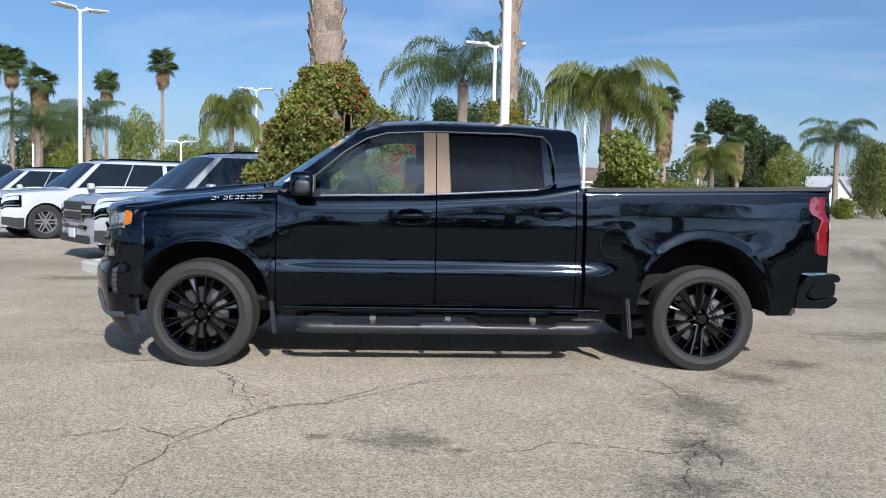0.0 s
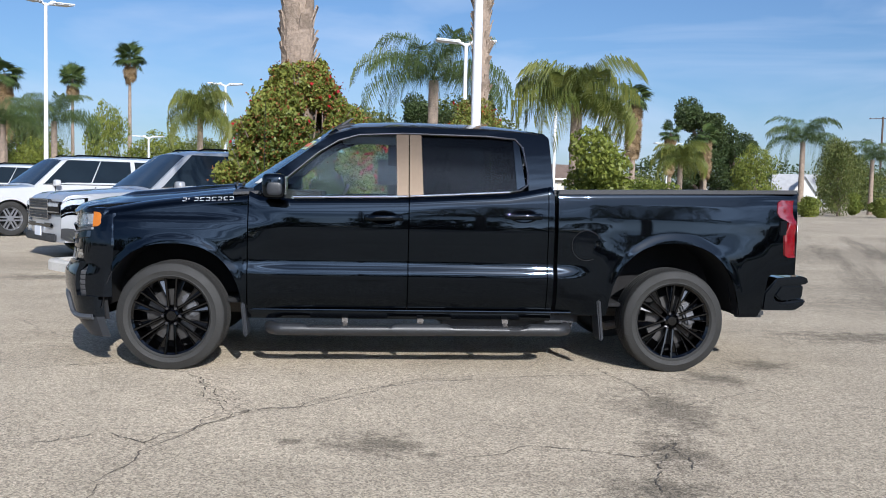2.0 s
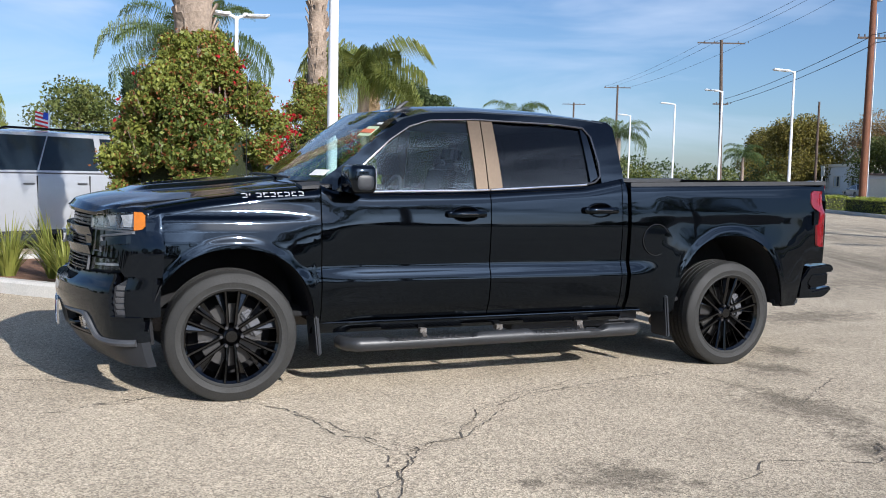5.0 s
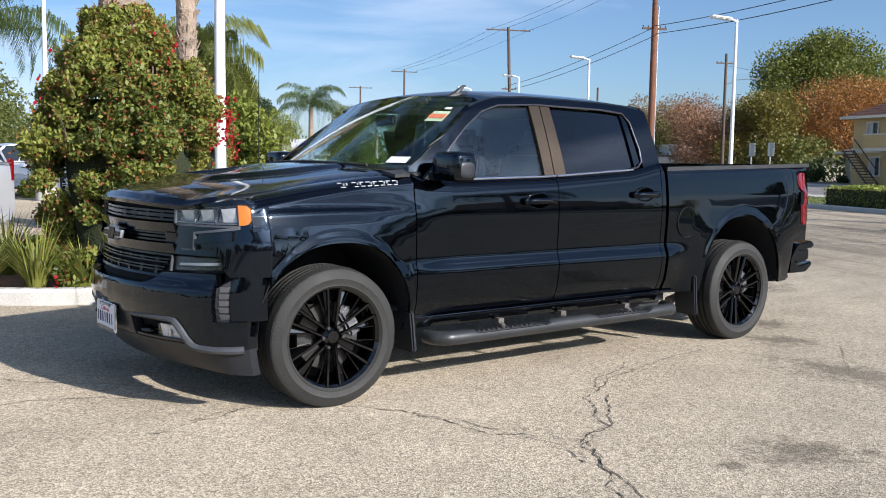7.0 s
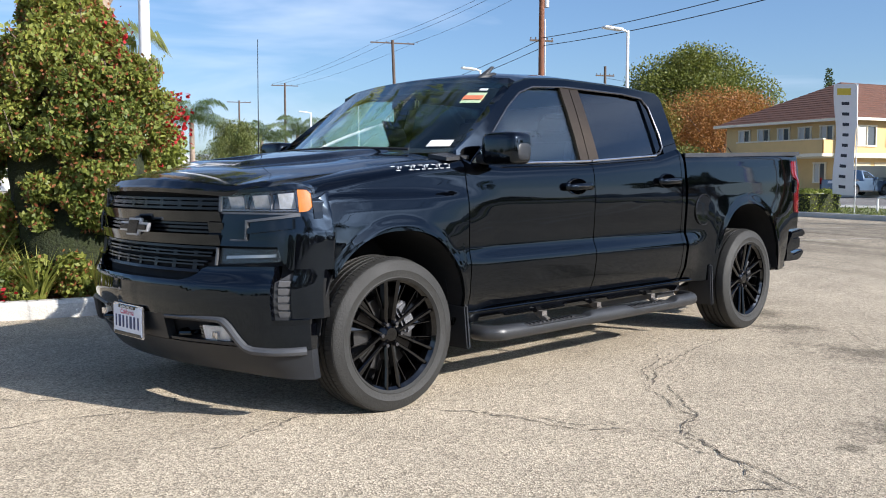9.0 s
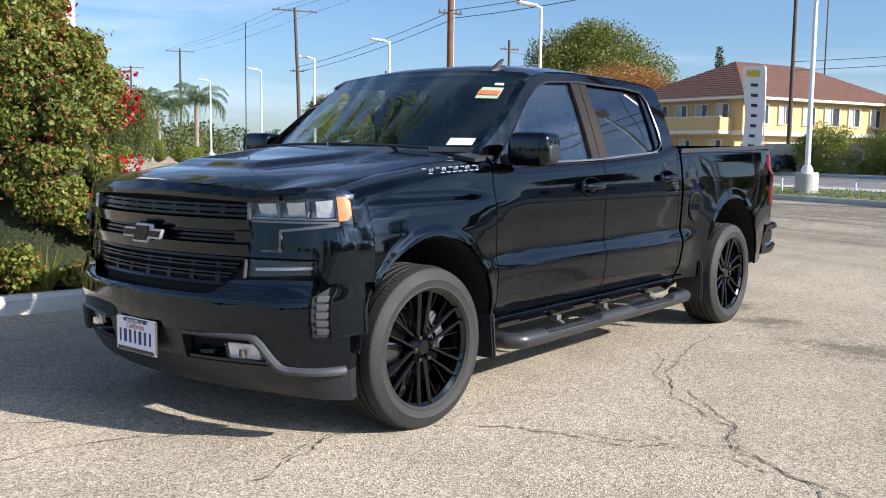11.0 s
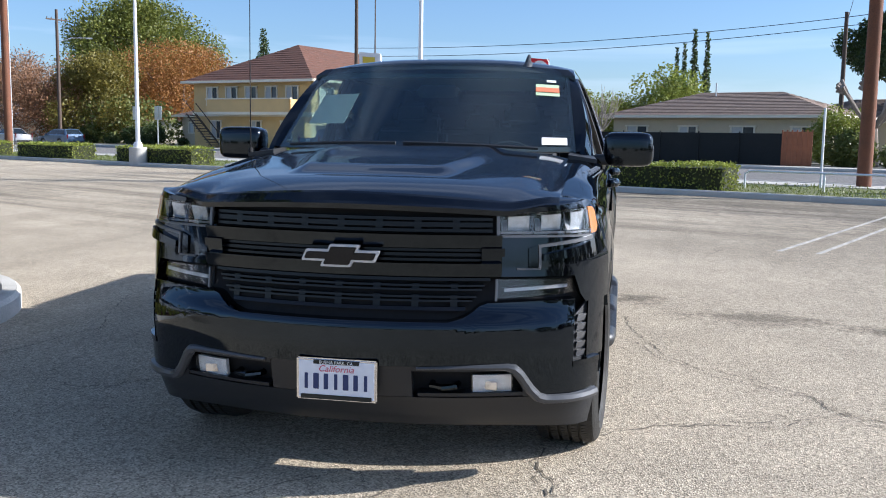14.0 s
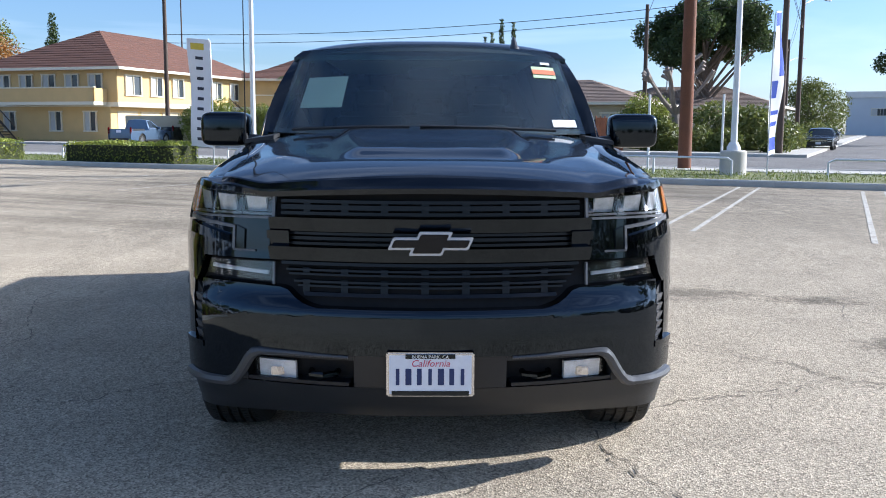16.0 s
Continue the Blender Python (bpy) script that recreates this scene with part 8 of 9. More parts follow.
flats((84.5, 3.5, 0.14), 4, "lower wing of ochre stucco flats with a brown roof", 19.0, 15.4, 2.3)


def bungalow(at, turn, label, length, depth, eave, rise, wall_m, roof_m):
    t = thing("house", at, turn, label, "house")
    wall_box("wall", 0, length, 0, depth, 0, eave, wall_m, t, "stucco wall")
    hip_roof("roof", 0, length, 0, depth, eave, rise, 0.7, roof_m, t)
    bm = bmesh.new()
    for cy in (-0.7, depth + 0.7):
        add_box(bm, length / 2, cy, eave - 0.04, length + 1.4, 0.1, 0.18)
    for cx in (-0.7, length + 0.7):
        add_box(bm, cx, depth / 2, eave - 0.04, 0.1, depth + 1.4, 0.18)
    part("fascia", bm, M_TRIM, t, "cream fascia board")
    for k in range(4):
        window_unit(t, 1.8 + k * (length - 3.6) / 3, -0.03, 1.65, 1.5 - 0.3 * (k % 2), 1.0, 0)
    for y in (depth * 0.3, depth * 0.7):
        window_unit(t, -0.03, y, 1.6, 1.2, 1.1, -90)
        window_unit(t, length + 0.03, y, 1.6, 1.2, 1.1, 90)
    tube("vent_pipe", [(length * 0.4, depth * 0.4, eave + 0.5), (length * 0.4, depth * 0.4, eave + rise + 0.6)], 0.05, M_GALV, t)
    return t


STREET_TURN = math.degrees(math.atan2(U.y, U.x))
# fronts face the street: local +x runs along -U, local -y faces back to the lot
b1 = bungalow(street(17.3, 35.8, 0.14), STREET_TURN + 180, "low stucco bungalow with a grey-brown hip roof", 14.4, 9.0, 2.8, 1.7, M_STUCCO2, M_GREYROOF)
copy_thing(b1, pose(*street(10.5, 49.0, 0.14), 0, 0, STREET_TURN + 180))
copy_thing(b1, pose(*street(-24.0, 34.0, 0.14), 0, 0, STREET_TURN + 180))
copy_thing(b1, pose(*street(62.0, 34.0, 0.14), 0, 0, STREET_TURN + 180))

# white gabled house behind the lot
t = house_w = thing("gabled_house", (54.7, 106.3, 0), -27, "small white house with a steep pale gable roof", "house")
wall_box("wall", 0, 9, 0, 7, 0, 2.4, M_WHITEWALL, t, "white wall")
M_PALEROOF = mat("pale_roof_shingle", (0.42, 0.42, 0.42), 0.85, var=0.2, scale=1.5)
for y0, y1, z0, z1 in ((-0.6, 3.5, 2.2, 4.3), (7.6, 3.5, 2.2, 4.3)):
    raw("roof_slope", [(-0.6, y0, z0), (9.6, y0, z0), (9.6, y1, z1), (-0.6, y1, z1), (-0.6, y0, z0 - 0.15), (9.6, y0, z0 - 0.15), (9.6, y1, z1 - 0.15), (-0.6, y1, z1 - 0.15)], [(0, 1, 2, 3), (7, 6, 5, 4), (0, 4, 5, 1), (1, 5, 6, 2), (0, 3, 7, 4)], M_PALEROOF, t, smooth=False)
raw("gable", [(3.2, -2.0, 0), (6.8, -2.0, 0), (6.8, -2.0, 2.0), (5.0, -2.0, 3.9), (3.2, -2.0, 2.0), (3.2, 0.1, 0), (6.8, 0.1, 0), (6.8, 0.1, 2.0), (5.0, 0.1, 3.9), (3.2, 0.1, 2.0)], [(0, 1, 2, 3, 4), (5, 9, 8, 7, 6), (0, 4, 9, 5), (1, 6, 7, 2), (2, 7, 8, 3), (3, 8, 9, 4)], M_WHITEWALL, t, "white gable", smooth=False)
for sx in (-1, 1):
    raw("gable_roof", [(5.0, -2.3, 4.05), (5.0 + sx * 2.1, -2.3, 1.85), (5.0 + sx * 2.1, 3.0, 1.85), (5.0, 3.0, 4.05), (5.0, -2.3, 3.93), (5.0 + sx * 2.1, -2.3, 1.73), (5.0 + sx * 2.1, 3.0, 1.73), (5.0, 3.0, 3.93)], [(0, 1, 2, 3), (7, 6, 5, 4), (0, 4, 5, 1), (1, 5, 6, 2)], M_PALEROOF, t, smooth=False)
house_w.matrix_world = pose(55.1, 106.3, 0, 0, 0, -27) @ Matrix.Diagonal((0.72, 0.9, 1.02, 1))
t = thing("garage", (39.6, 93.2, 0), -22, "low white garage with a flat roof behind the lot", "garage")
wall_box("wall", 0, 3.8, 0, 5, 0, 2.45, M_WHITEWALL, t, "white wall")
wall_box("roof", -0.2, 4.0, -0.2, 5.2, 2.45, 2.62, M_PALEROOF, t, "pale flat roof")
bungalow((18.0, 86.0, 0), 10, "low pale house behind the trees", 14, 8, 2.7, 1.6, M_WHITEWALL, M_GREYROOF)

# far hall down the side street, and low shops to the left
t = thing("industrial_hall", street(-34, 178), STREET_TURN + 180, "far white industrial hall with a flat roof", "building")
wall_box("wall", -30, 12, 0, 30, 0, 8.2, mat("hall_wall", (0.55, 0.58, 0.62), 0.7, var=0.08, scale=0.3), t, "pale wall")
wall_box("parapet", -30.3, 12.3, -0.3, 0.1, 7.4, 8.6, M_WHITEWALL, t, "white parapet")
for k in range(5):
    window_unit(t, -24 + k * 7, -0.05, 4.6, 3.2, 1.4, 0, 3)
for s, d, ln in ((80, 31, 18), (103, 30, 20)):
    t = thing("low_shop", street(s + ln, d, 0.14), STREET_TURN + 180, "low pale building across the street", "building")
    wall_box("wall", 0, ln, 0, 10, 0, 3.6, M_WHITEWALL, t, "pale wall")
    wall_box("parapet", -0.2, ln + 0.2, -0.2, 10.2, 3.6, 4.0, M_TRIM, t, "cream parapet")
    for k in range(4):
        window_unit(t, ln * (k + 0.5) / 4, -0.05, 1.7, 2.0, 1.4, 0)

for x, y, turn, ln in ((76.5, 63.0, -64, 7.5), (83.0, 52.5, -64, 9.5)):
    t = thing("garage", (x, y, 0.14), turn, "low cream garage with a flat roof under the trees", "garage")
    wall_box("wall", 0, ln, 0, 6, 0, 2.3, M_WHITEWALL, t, "cream wall")
    wall_box("roof", -0.3, ln + 0.3, -0.4, 6.2, 2.3, 2.5, M_GREYROOF, t, "flat brown roof")
    for k in range(2):
        wall_box("garage_door", 0.6 + k * ln * 0.48, 0.4 + ln * 0.42 + k * ln * 0.48, -0.06, -0.005, 0.05, 1.95, M_TRIM, t, "pale garage door")

# ---- fences across the street
def board_fence(name, s0, s1, d, h, material, label, pitch=2.4):
    a, b = street(s0, d, 0.15), street(s1, d, 0.15)
    L = s1 - s0
    t = thing(name, a, STREET_TURN, label, "fence")
    n = max(1, round(L / pitch))
    for k in range(n):
        p = box("panel", (L * (k + 0.5) / n, 0, h / 2), (L / n - 0.03, 0.05, h), material, t, "", 0.01)
    for k in range(n + 1):
        tube("post", [(L * k / n, 0.05, 0), (L * k / n, 0.05, h + 0.08)], 0.04, M_FENCE if material is M_FENCE else M_CEDAR, t)
    return t


board_fence("screen_fence", 3.0, 16.5, 26.7, 1.65, M_FENCE, "long black screened fence before the bungalow")
board_fence("screen_fence", 18.2, 25.0, 27.2, 2.1, M_FENCE, "dark screened fence across the street")
board_fence("wooden_gate", 1.5, 3.0, 26.7, 1.75, M_CEDAR, "reddish wooden gate at the end of the fence", 0.25)
wall_box("garden_wall", 58.0, 58.3, 9.0, 20.0, 0.14, 2.0, M_STUCCO2, None)
tagged(bpy.data.objects["garden_wall"], "pale garden wall beside the flats", "wall")


# ================================================================ other vehicles
P_WHITE = mat("white_car_paint", (0.5, 0.505, 0.51), 0.3, var=0.05, coat=1.0)
P_SILVER = mat("silver_car_paint", (0.4, 0.41, 0.43), 0.32, 0.3, var=0.05, coat=1.0)
P_BLACK = mat("dark_car_paint", (0.012, 0.013, 0.016), 0.3, var=0.1, coat=1.0)
P_BLUE = mat("blue_car_paint", (0.09, 0.14, 0.22), 0.35, 0.3, var=0.08, coat=1.0)
P_GREY = mat("grey_car_paint", (0.16, 0.17, 0.19), 0.32, 0.4, var=0.08, coat=1.0)
G_CAR = mat("car_window_glass", (0.012, 0.018, 0.024), 0.06, var=0.3, scale=1.5)
SMALL_WHEEL = {}


def car(at, turn, paint, label, L=5.18, Wd=2.0, H=1.88, belt=1.14, hood=1.08, kind="suv", wheel_r=0.4, group=""):
    """A closed car, nose towards -x: one smooth shell with wheel openings, set-in glass, lamps, grille, wheels."""
    t = thing("parked_car", at, turn, label, "car", group)
    hw, fx, rx = Wd / 2, -L / 2 + 0.98, L / 2 - 1.12
    ro = wheel_r + 0.07
    cab0, cab1 = {"suv": (-L / 2 + 1.5, L / 2 - 0.06), "sedan": (-L / 2 + 1.35, L / 2 - 0.75), "hatch": (-L / 2 + 1.2, L / 2 - 0.1), "truck": (-L / 2 + 1.5, L / 2 - 1.9)}[kind]
    roof0 = cab0 + 0.82
    roof1 = cab1 - {"suv": 0.3, "hatch": 0.5, "sedan": 0.75, "truck": 0.14}[kind]
    deck = belt + (0.0 if kind == "sedan" else -0.04)

    def top_z(x):
        if x < cab0:
            return lerp_pts([(-L / 2, hood * 0.84), (-L / 2 + 0.05, hood * 0.92), (-L / 2 + 0.18, hood * 0.965), (-L / 2 + 0.7, hood), (cab0, hood + 0.05)], x)
        if x < roof1:
            f = (x - cab0) / (roof0 - cab0)
            z = hood + 0.05 + (H - 0.05 - hood - 0.05) * f if f < 0.9 else lerp_pts([(0.9, hood + 0.05 + (H - 0.1 - hood) * 0.9), (1.0, H - 0.075), (1.3, H - 0.02), (2.0, H)], f)
            return z
        if x <= cab1:
            return lerp_pts([(roof1, H), (roof1 + 0.05, H - 0.03), (cab1, deck)] if kind in ("sedan", "truck") else [(roof1, H), (roof1 + 0.06, H - 0.04), (cab1 - 0.03, belt + 0.1), (cab1, belt)], x)
        return deck - 0.03 * (x - cab1)

    def half(x):
        f = abs(2 * x / L)
        return hw * (1 - 0.11 * max(0.0, f - 0.74) ** 1.6 / 0.26 ** 1.6)

    def low_z(x):
        for cx in (fx, rx):
            q = abs(x - cx) / ro
            if q < 1:
                return wheel_r * 0.95 + ro * math.sqrt(1 - q * q)
        return 0.28 + 0.1 * max(0.0, abs(2 * x / L) - 0.9) / 0.1
    lean_in = 0.3 * hw

    def side_y(x, z):
        return half(x) - 0.035 - lean_in * max(0.0, z - belt) / (H - belt)

    def shell(x, v):
        zt, zl = top_z(x), low_z(x)
        zb = min(belt, zt - 0.07)
        if v <= 0.45:
            z = zl + (zb - zl) * v / 0.45
            bulge = 0.035 * math.sin(math.pi * min(1.0, max(0.0, (z - 0.2) / 1.05)))
            return (x, half(x) - 0.035 + bulge - 0.035 * (1 - sstep(zb, zb - 0.12, z)) * 0, z)
        ze = zt - 0.05
        ye = side_y(x, max(ze, belt)) - 0.02
        if v <= 0.7:
            f = (v - 0.45) / 0.25
            y0 = half(x) - 0.035
            return (x, y0 + (ye - y0) * f - 0.012 * math.sin(math.pi * f), zb + (ze - zb) * f)
        f = (v - 0.7) / 0.3
        return (x, ye * (1 - f), ze + 0.05 * (1 - max(0.0, 1 - f) ** 2.6))
    xs = sorted(set([round(v, 3) for v in span(-L / 2, L / 2, 60)] + [round(c + ro * k, 3) for c in (fx, rx) for k in (-1.001, -0.98, 0.98, 1.001)] + [round(q, 3) for q in (cab0, roof0, roof1, cab1)]))
    vs = span(0, 0.45, 9) + [0.49, 0.53, 0.58, 0.64, 0.7] + [0.73, 0.77, 0.83, 0.91, 1.0]
    for sg in (-1, 1):
        sheet("body_side", lambda x, v: (shell(x, v)[0], sg * shell(x, v)[1], shell(x, v)[2]), xs, vs, lambda p: (0, -sg * 0.03, -0.012), paint, t, "", 28, flip=sg > 0)
    for sx in (-1, 1):
        x = sx * L / 2
        top = (hood * 0.86 if sx < 0 else belt - 0.02)
        wide = half(L / 2) - 0.02
        sheet("fascia", lambda y, v: (x + sx * (0.07 - 0.14 * abs(y) ** 3 - 0.05 * max(0.0, v - 0.45)), y * wide, 0.3 + (top - 0.3) * v), span(-1, 1, 19), span(0, 1, 8), lambda p: (-sx * 0.2, 0, 0), paint, t, "", 28, flip=sx > 0)
        box("bumper_insert", (x + sx * 0.055, 0, 0.37), (0.07, wide * 1.7, 0.14), M_PLASTIC, t, "dark lower insert", 0.02)
    box("floor_pan", (0, 0, 0.46), (L * 0.9, Wd * 0.8, 0.34), M_MATT, t, "", 0.02)
    # glass, a little proud of the shell
    z0, z1 = belt + 0.035, H - 0.11
    def front_x(z):
        return cab0 + (roof0 - cab0) * (z - hood) / (H - 0.05 - hood) + 0.16
    def back_x(z):
        return cab1 + (roof1 - cab1) * (z - belt) / (H - belt) - 0.1
    cuts = {"suv": (0.0, 0.335, 0.345, 0.655, 0.7, 1.0), "hatch": (0.0, 0.48, 0.5, 0.95), "sedan": (0.0, 0.5, 0.52, 0.95), "truck": (0.0, 0.5, 0.53, 0.98)}[kind]
    for sg in (-1, 1):
        for a, b in zip(cuts[::2], cuts[1::2]):
            def pane(u, v):
                z = z0 + (z1 - z0) * v
                x = front_x(z) + (back_x(z) - front_x(z)) * (a + (b - a) * u)
                return (x, sg * (side_y(x, z) - 0.005), z)
            sheet("side_window", pane, span(0, 1, 6), span(0, 1, 5), lambda p: (0, -sg * 0.006, 0), G_CAR, t, "dark tinted window", flip=sg > 0)
        tube("window_line", [(front_x(z0) - 0.03 + (back_x(z0) - front_x(z0) + 0.06) * k / 8, sg * (side_y(0, z0) + 0.012), z0 - 0.012) for k in range(9)], 0.011, M_SATIN, t, n=6)
    def screen(f0, f1, k):
        def g(u, v):
            x = f0 + (f1 - f0) * u
            p = shell(x, 0.72 + 0.28 * (1 - abs(v)))
            return (x, math.copysign(p[1], v), p[2] + 0.006)
        return sheet(k, g, span(0, 1, 8), span(-1, 1, 17), lambda p: (0, 0, -0.006), G_CAR, t, "dark tinted glass", flip=True)
    screen(cab0 + 0.04, roof0 - 0.04, "windscreen")
    if kind == "truck":
        bm = bmesh.new()
        add_box(bm, (cab1 + L / 2) / 2 + 0.05, 0, deck - 0.02, L / 2 - cab1 - 0.25, Wd * 0.78, 0.12)
        part("bed_cover", bm, M_PLASTIC, t, "dark load bed", bevel=0.02)
    else:
        screen(roof1 + 0.07, cab1 - 0.06, "rear_screen")
    for s in (-1, 1):
        if kind == "suv":
            tube("roof_rail", [(roof0 + 0.3, s * (side_y(0, H) - 0.1), H - 0.025), (roof0 + 0.4, s * (side_y(0, H) - 0.1), H + 0.012), (roof1 - 0.3, s * (side_y(0, H) - 0.1), H + 0.012), (roof1 - 0.2, s * (side_y(0, H) - 0.1), H - 0.025)], 0.02, M_GLOSSBLK, t, n=6)
        def on_shell(name, xa, xb, va, vb, material, parent, label="", lift=0.01):
            return sheet(name, lambda u, v: (shell(xa + (xb - xa) * u, va + (vb - va) * v)[0] - lift * (1 - u), s * (shell(xa + (xb - xa) * u, va + (vb - va) * v)[1] + lift), shell(xa + (xb - xa) * u, va + (vb - va) * v)[2]), span(0, 1, 6), span(0, 1, 4), lambda p: (0, -s * 0.02, 0), material, parent, label, flip=s > 0)
        hl = on_shell("headlamp", -L / 2 + 0.005, -L / 2 + 0.42, 0.27, 0.43, M_GLOSSBLK, t, "clear wraparound headlamp in a dark housing")
        on_shell("lamp_core", -L / 2 + 0.01, -L / 2 + 0.36, 0.37, 0.42, M_LAMPSHELL, hl, "bright lens", 0.016)
        on_shell("lamp_strip", -L / 2 + 0.01, -L / 2 + 0.38, 0.29, 0.305, M_CHROME, hl, "bright lower strip", 0.016)
        on_shell("bumper_end", -L / 2 + 0.01, fx - ro - 0.02, 0.0, 0.13, M_PLASTIC, t, "dark lower bumper end")
        box("lamp_unit", (-L / 2 - 0.015, s * hw * 0.7, hood * 0.74), (0.1, hw * 0.36, 0.22), M_GLOSSBLK, hl, "", 0.03, rz=-s * 14)
        box("lamp_core", (-L / 2 - 0.055, s * hw * 0.69, hood * 0.74 + 0.05), (0.04, hw * 0.3, 0.075), M_LAMPSHELL, hl, "bright lens", 0.012, rz=-s * 14)
        box("lamp_strip", (-L / 2 - 0.058, s * hw * 0.69, hood * 0.74 - 0.07), (0.035, hw * 0.3, 0.02), M_CHROME, hl, "bright lower strip", 0.006, rz=-s * 14)
        box("tail_lamp", (L / 2 - 0.04, s * (half(L / 2) - 0.04), belt - 0.1), (0.12, 0.1, 0.4), M_RED, t, "red tail lamp", 0.03)
        pillow("door_mirror", (cab0 + 0.5, s * (hw + 0.09), belt + 0.06), (0.07, 0.12, 0.08), 0.5, paint, t, "", 18, 12)
        box("mirror_foot", (cab0 + 0.5, s * (hw - 0.02), belt + 0.01), (0.07, 0.12, 0.04), M_PLASTIC, t, "", 0.01)
        for hx in (cab0 + 1.35, cab0 + 2.35):
            if hx < cab1 - 0.5:
                box("door_handle", (hx, s * (hw - 0.005), belt - 0.15), (0.2, 0.03, 0.03), M_SATIN if paint is not P_BLACK else M_GLOSSBLK, t, "", 0.01)
        box("sill", (0, s * (hw - 0.05), 0.31), (rx - fx - 2 * ro, 0.07, 0.1), M_PLASTIC, t, "dark sill", 0.02)
        for dx in (cab0 + 0.5, cab0 + 1.5, cab0 + 2.5):
            if dx < cab1 - 0.4:
                z_a, z_b = 0.36, belt - 0.02
                box("door_gap", (dx, s * (half(dx) - 0.012), (z_a + z_b) / 2), (0.008, 0.03, z_b - z_a), M_MATT, t, "", 0.001)
    gr = box("grille", (-L / 2 - 0.05, 0, hood * 0.72), (0.07, hw * 1.0, 0.34 if kind in ("suv", "truck") else 0.2), M_PLASTIC, t, "dark mesh grille", 0.02)
    hh = 0.32 if kind in ("suv", "truck") else 0.18
    for k in range(7):
        box("grille_bar", (-L / 2 - 0.088, 0, hood * 0.72 - hh / 2 + hh * k / 6), (0.015, hw * 0.98, 0.012 if k != 3 else 0.03), M_CHROME if k in (0, 3, 6) else M_DARKCHROME, gr, "bright bar", 0.004)
    box("air_intake", (-L / 2 - 0.062, 0, 0.58), (0.05, hw * 1.25, 0.075), M_GLOSSBLK, t, "dark slot in the bumper", 0.02)
    for sy in (-1, 1):
        box("grille_edge", (-L / 2 - 0.088, sy * hw * 0.49, hood * 0.72), (0.015, 0.02, hh), M_CHROME, gr, "bright bar", 0.004)
    box("number_plate", (L / 2 + 0.075, 0, 0.85), (0.02, 0.32, 0.16), M_PLATE, t, "", 0.004)
    box("number_plate", (-L / 2 - 0.1, 0, 0.47), (0.02, 0.32, 0.16), M_PLATE, t, "", 0.004)
    key = round(wheel_r, 2)
    for x, s in ((fx, -1), (fx, 1), (rx, -1), (rx, 1)):
        if key not in SMALL_WHEEL:
            w = lathe("wheel", [(0.62 * wheel_r, 0.1), (0.6 * wheel_r, -0.06), (0.66 * wheel_r, -0.1), (0.68 * wheel_r, -0.098), (0.66 * wheel_r, 0.1)], 32, M_ALLOY, t, closed=True)
            lathe("tyre", [(0.66 * wheel_r, 0.1), (0.8 * wheel_r, 0.118), (0.95 * wheel_r, 0.11), (wheel_r, 0.09), (wheel_r, -0.09), (0.95 * wheel_r, -0.11), (0.8 * wheel_r, -0.118), (0.66 * wheel_r, -0.1)], 36, M_RUBBER, w, "black tyre")
            bm = bmesh.new()
            for k in range(6):
                for q in (-0.09, 0.09):
                    a = k * math.pi / 3
                    r = 0.38 * wheel_r
                    add_box(bm, r * math.cos(a) - q * wheel_r * math.sin(a), -0.07, r * math.sin(a) + q * wheel_r * math.cos(a), 0.5 * wheel_r, 0.03, 0.09 * wheel_r, 0, 0, -60 * k)
            bmesh.ops.create_cone(bm, segments=16, radius1=0.2 * wheel_r, radius2=0.16 * wheel_r, depth=0.05, cap_ends=True, matrix=pose(0, -0.075, 0, 90))
            part("rim", bm, M_ALLOY, w, "bright six-spoke rim")
            lathe("hub_back", [(0, 0.02), (0.6 * wheel_r, 0.02), (0.6 * wheel_r, 0.04), (0, 0.04)], 20, M_MATT, w)
            SMALL_WHEEL[key] = w
            w.matrix_basis = pose(x, s * (hw - 0.15), wheel_r)
        else:
            w = copy_thing(SMALL_WHEEL[key], pose(x, s * (hw - 0.15), wheel_r, 0, 0, 0 if s < 0 else 180))
            w.parent = t
    return t


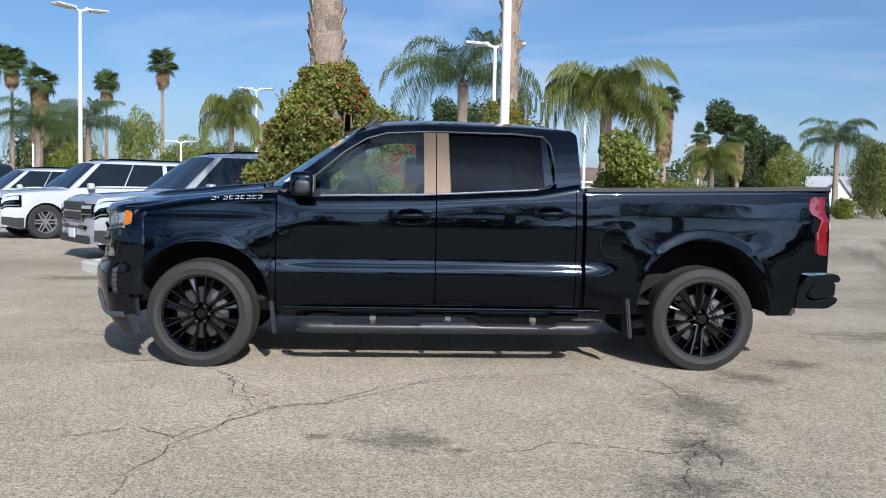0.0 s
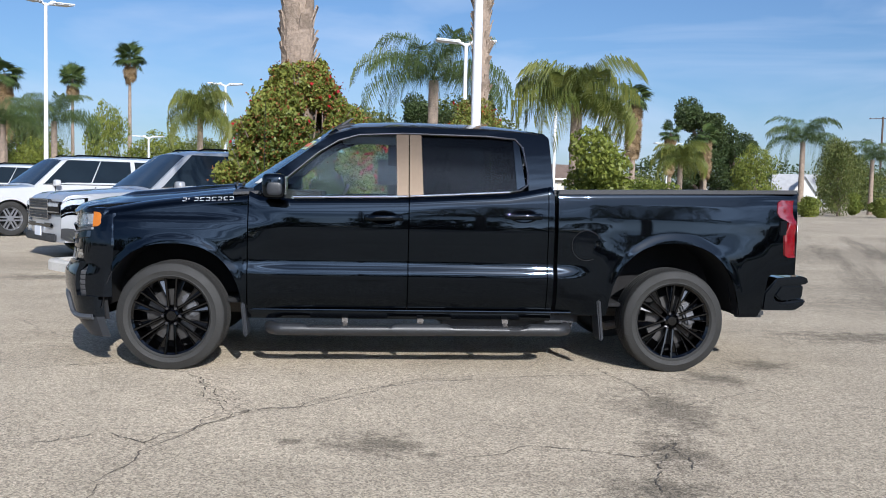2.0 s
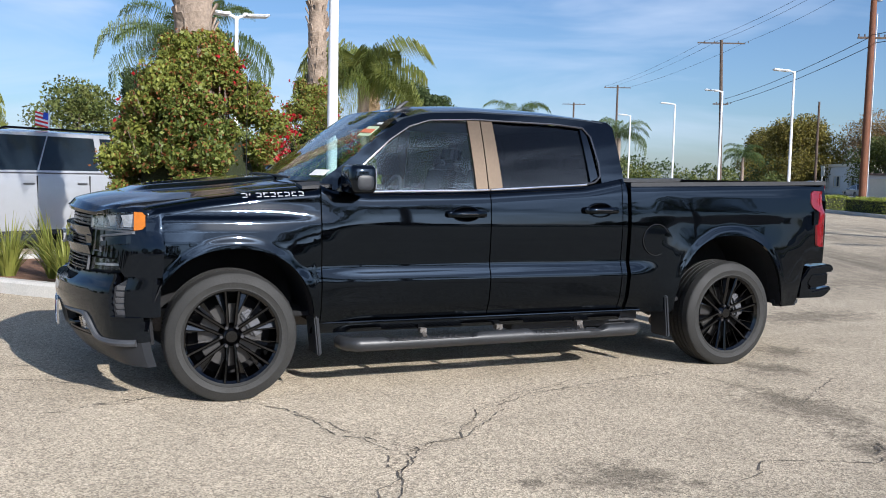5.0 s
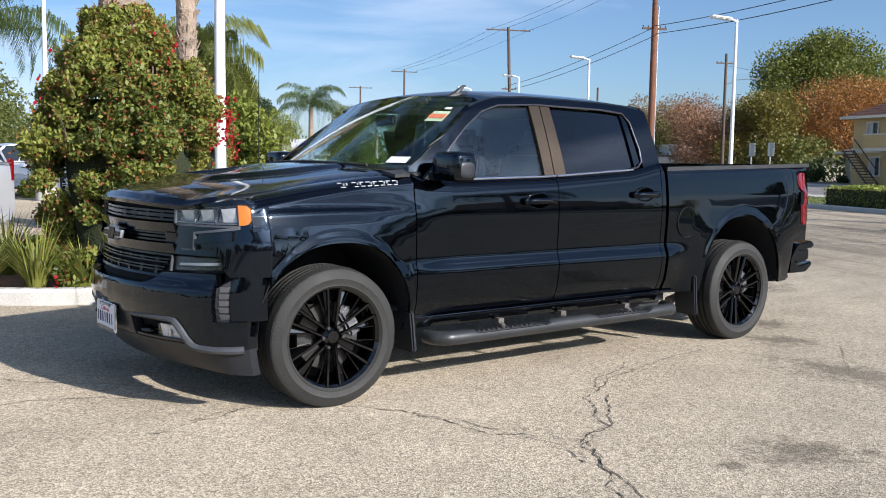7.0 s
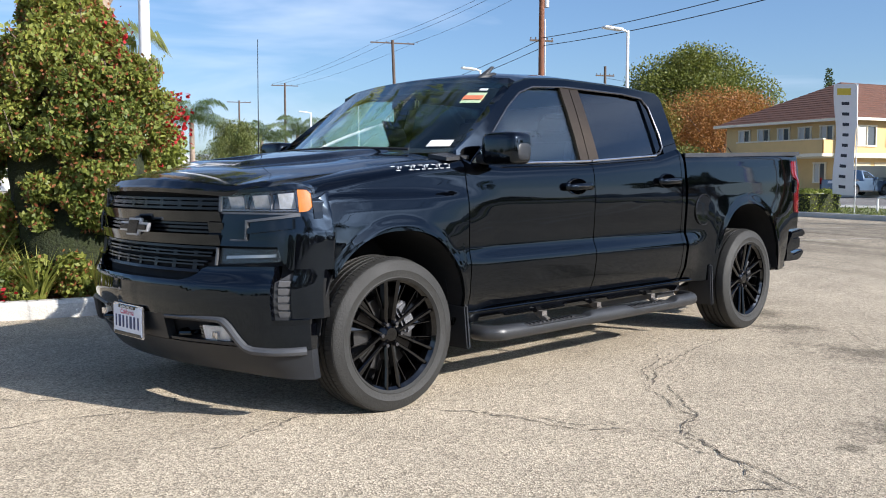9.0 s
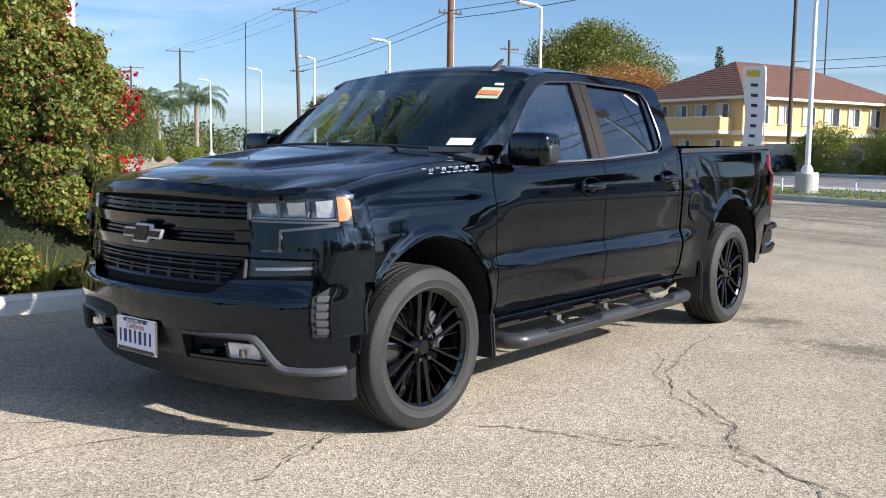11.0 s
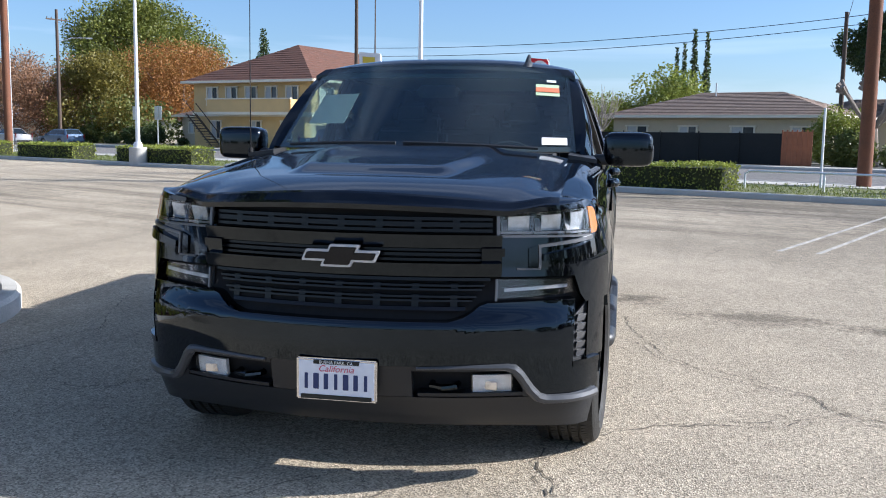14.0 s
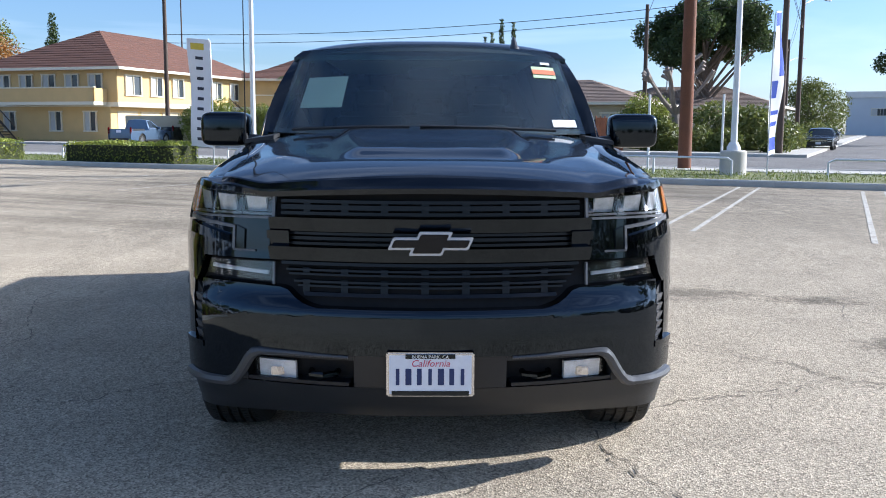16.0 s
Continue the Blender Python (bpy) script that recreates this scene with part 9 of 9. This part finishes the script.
M_ALLOY = mat("bright_alloy", (0.55, 0.55, 0.57), 0.3, 0.85, var=0.08)
ROW_TURN = 38
silver = car((-1.7, 10.65, 0), 34.5, P_SILVER, "silver full-size sport utility vehicle parked behind the planter", 5.7, 2.04, 1.98, 1.24, 1.19)
white = car((-5.95, 16.75, 0), ROW_TURN, P_WHITE, "white full-size sport utility vehicle in the parked row", 5.3, 2.04, 1.96, 1.22, 1.17, wheel_r=0.41)
car((-9.6, 21.2, 0), ROW_TURN, P_WHITE, "white sport utility vehicle further down the row", 4.7, 1.9, 1.8, 1.15, 1.08, wheel_r=0.37)
car((-13.6, 24.6, 0), ROW_TURN, P_BLACK, "black sport utility vehicle at the end of the row", 5.0, 1.98, 1.98, 1.2, 1.1)
car((5.2, 30.0, 0), 10, P_WHITE, "white pickup parked by the far kerb", 5.6, 2.0, 1.85, kind="truck")
car((56.5, -25.7, 0), STREET_TURN - 90, P_BLACK, "black saloon parked on the side street", 4.8, 1.85, 1.45, 0.95, 0.88, "sedan", 0.33)
car((76.0, -33.6, 0), STREET_TURN - 90, P_WHITE, "white saloon far down the side street", 4.7, 1.85, 1.5, 0.95, 0.88, "sedan", 0.33)
car((92.0, -41.6, 0), STREET_TURN - 90, P_GREY, "grey car far down the side street", 4.6, 1.85, 1.5, 0.95, 0.88, "sedan", 0.33)
car((55.5, 18.2, 0.14), 165, P_BLUE, "blue-grey pickup parked before the flats", 4.9, 1.8, 1.6, 1.0, 0.92, "truck", 0.34)
car((60.0, 16.3, 0.14), 155, P_BLACK, "dark pickup parked before the flats", 5.4, 1.95, 1.85, 1.12, 1.02, "truck", 0.38)
for k, (s, p, kd, H) in enumerate(((72.5, P_SILVER, "sedan", 1.5), (84.5, P_SILVER, "sedan", 1.5), (99.0, P_SILVER, "suv", 1.8), (64.0, P_BLUE, "hatch", 1.5))):
    x, y, _ = street(s, 22.6)
    car((x, y, 0), STREET_TURN + 180, p, ("silver", "silver", "tall silver", "blue")[k] + " car parked across the street", 4.7, 1.85, H, 0.62 * H, 0.58 * H, kd, 0.34, "cars along the street")

# small flag clipped to the silver car
t = thing("car_flag", (-0.8, 11.62, 1.74), 20, "small red and white striped flag on a white stick", "flag")
tube("stick", [(0, 0, 0), (0, 0, 0.62)], 0.012, M_WHITEPOLE, t)
for k in range(7):
    box("stripe", (-0.12, 0, 0.56 - 0.036 * k), (0.24, 0.006, 0.034), F_RED if k % 2 == 0 else F_WHITE, t, "", 0.001, ry=12)
box("canton", (-0.05, 0, 0.52), (0.1, 0.012, 0.12), F_BLUE, t, "blue corner", 0.001, ry=12)
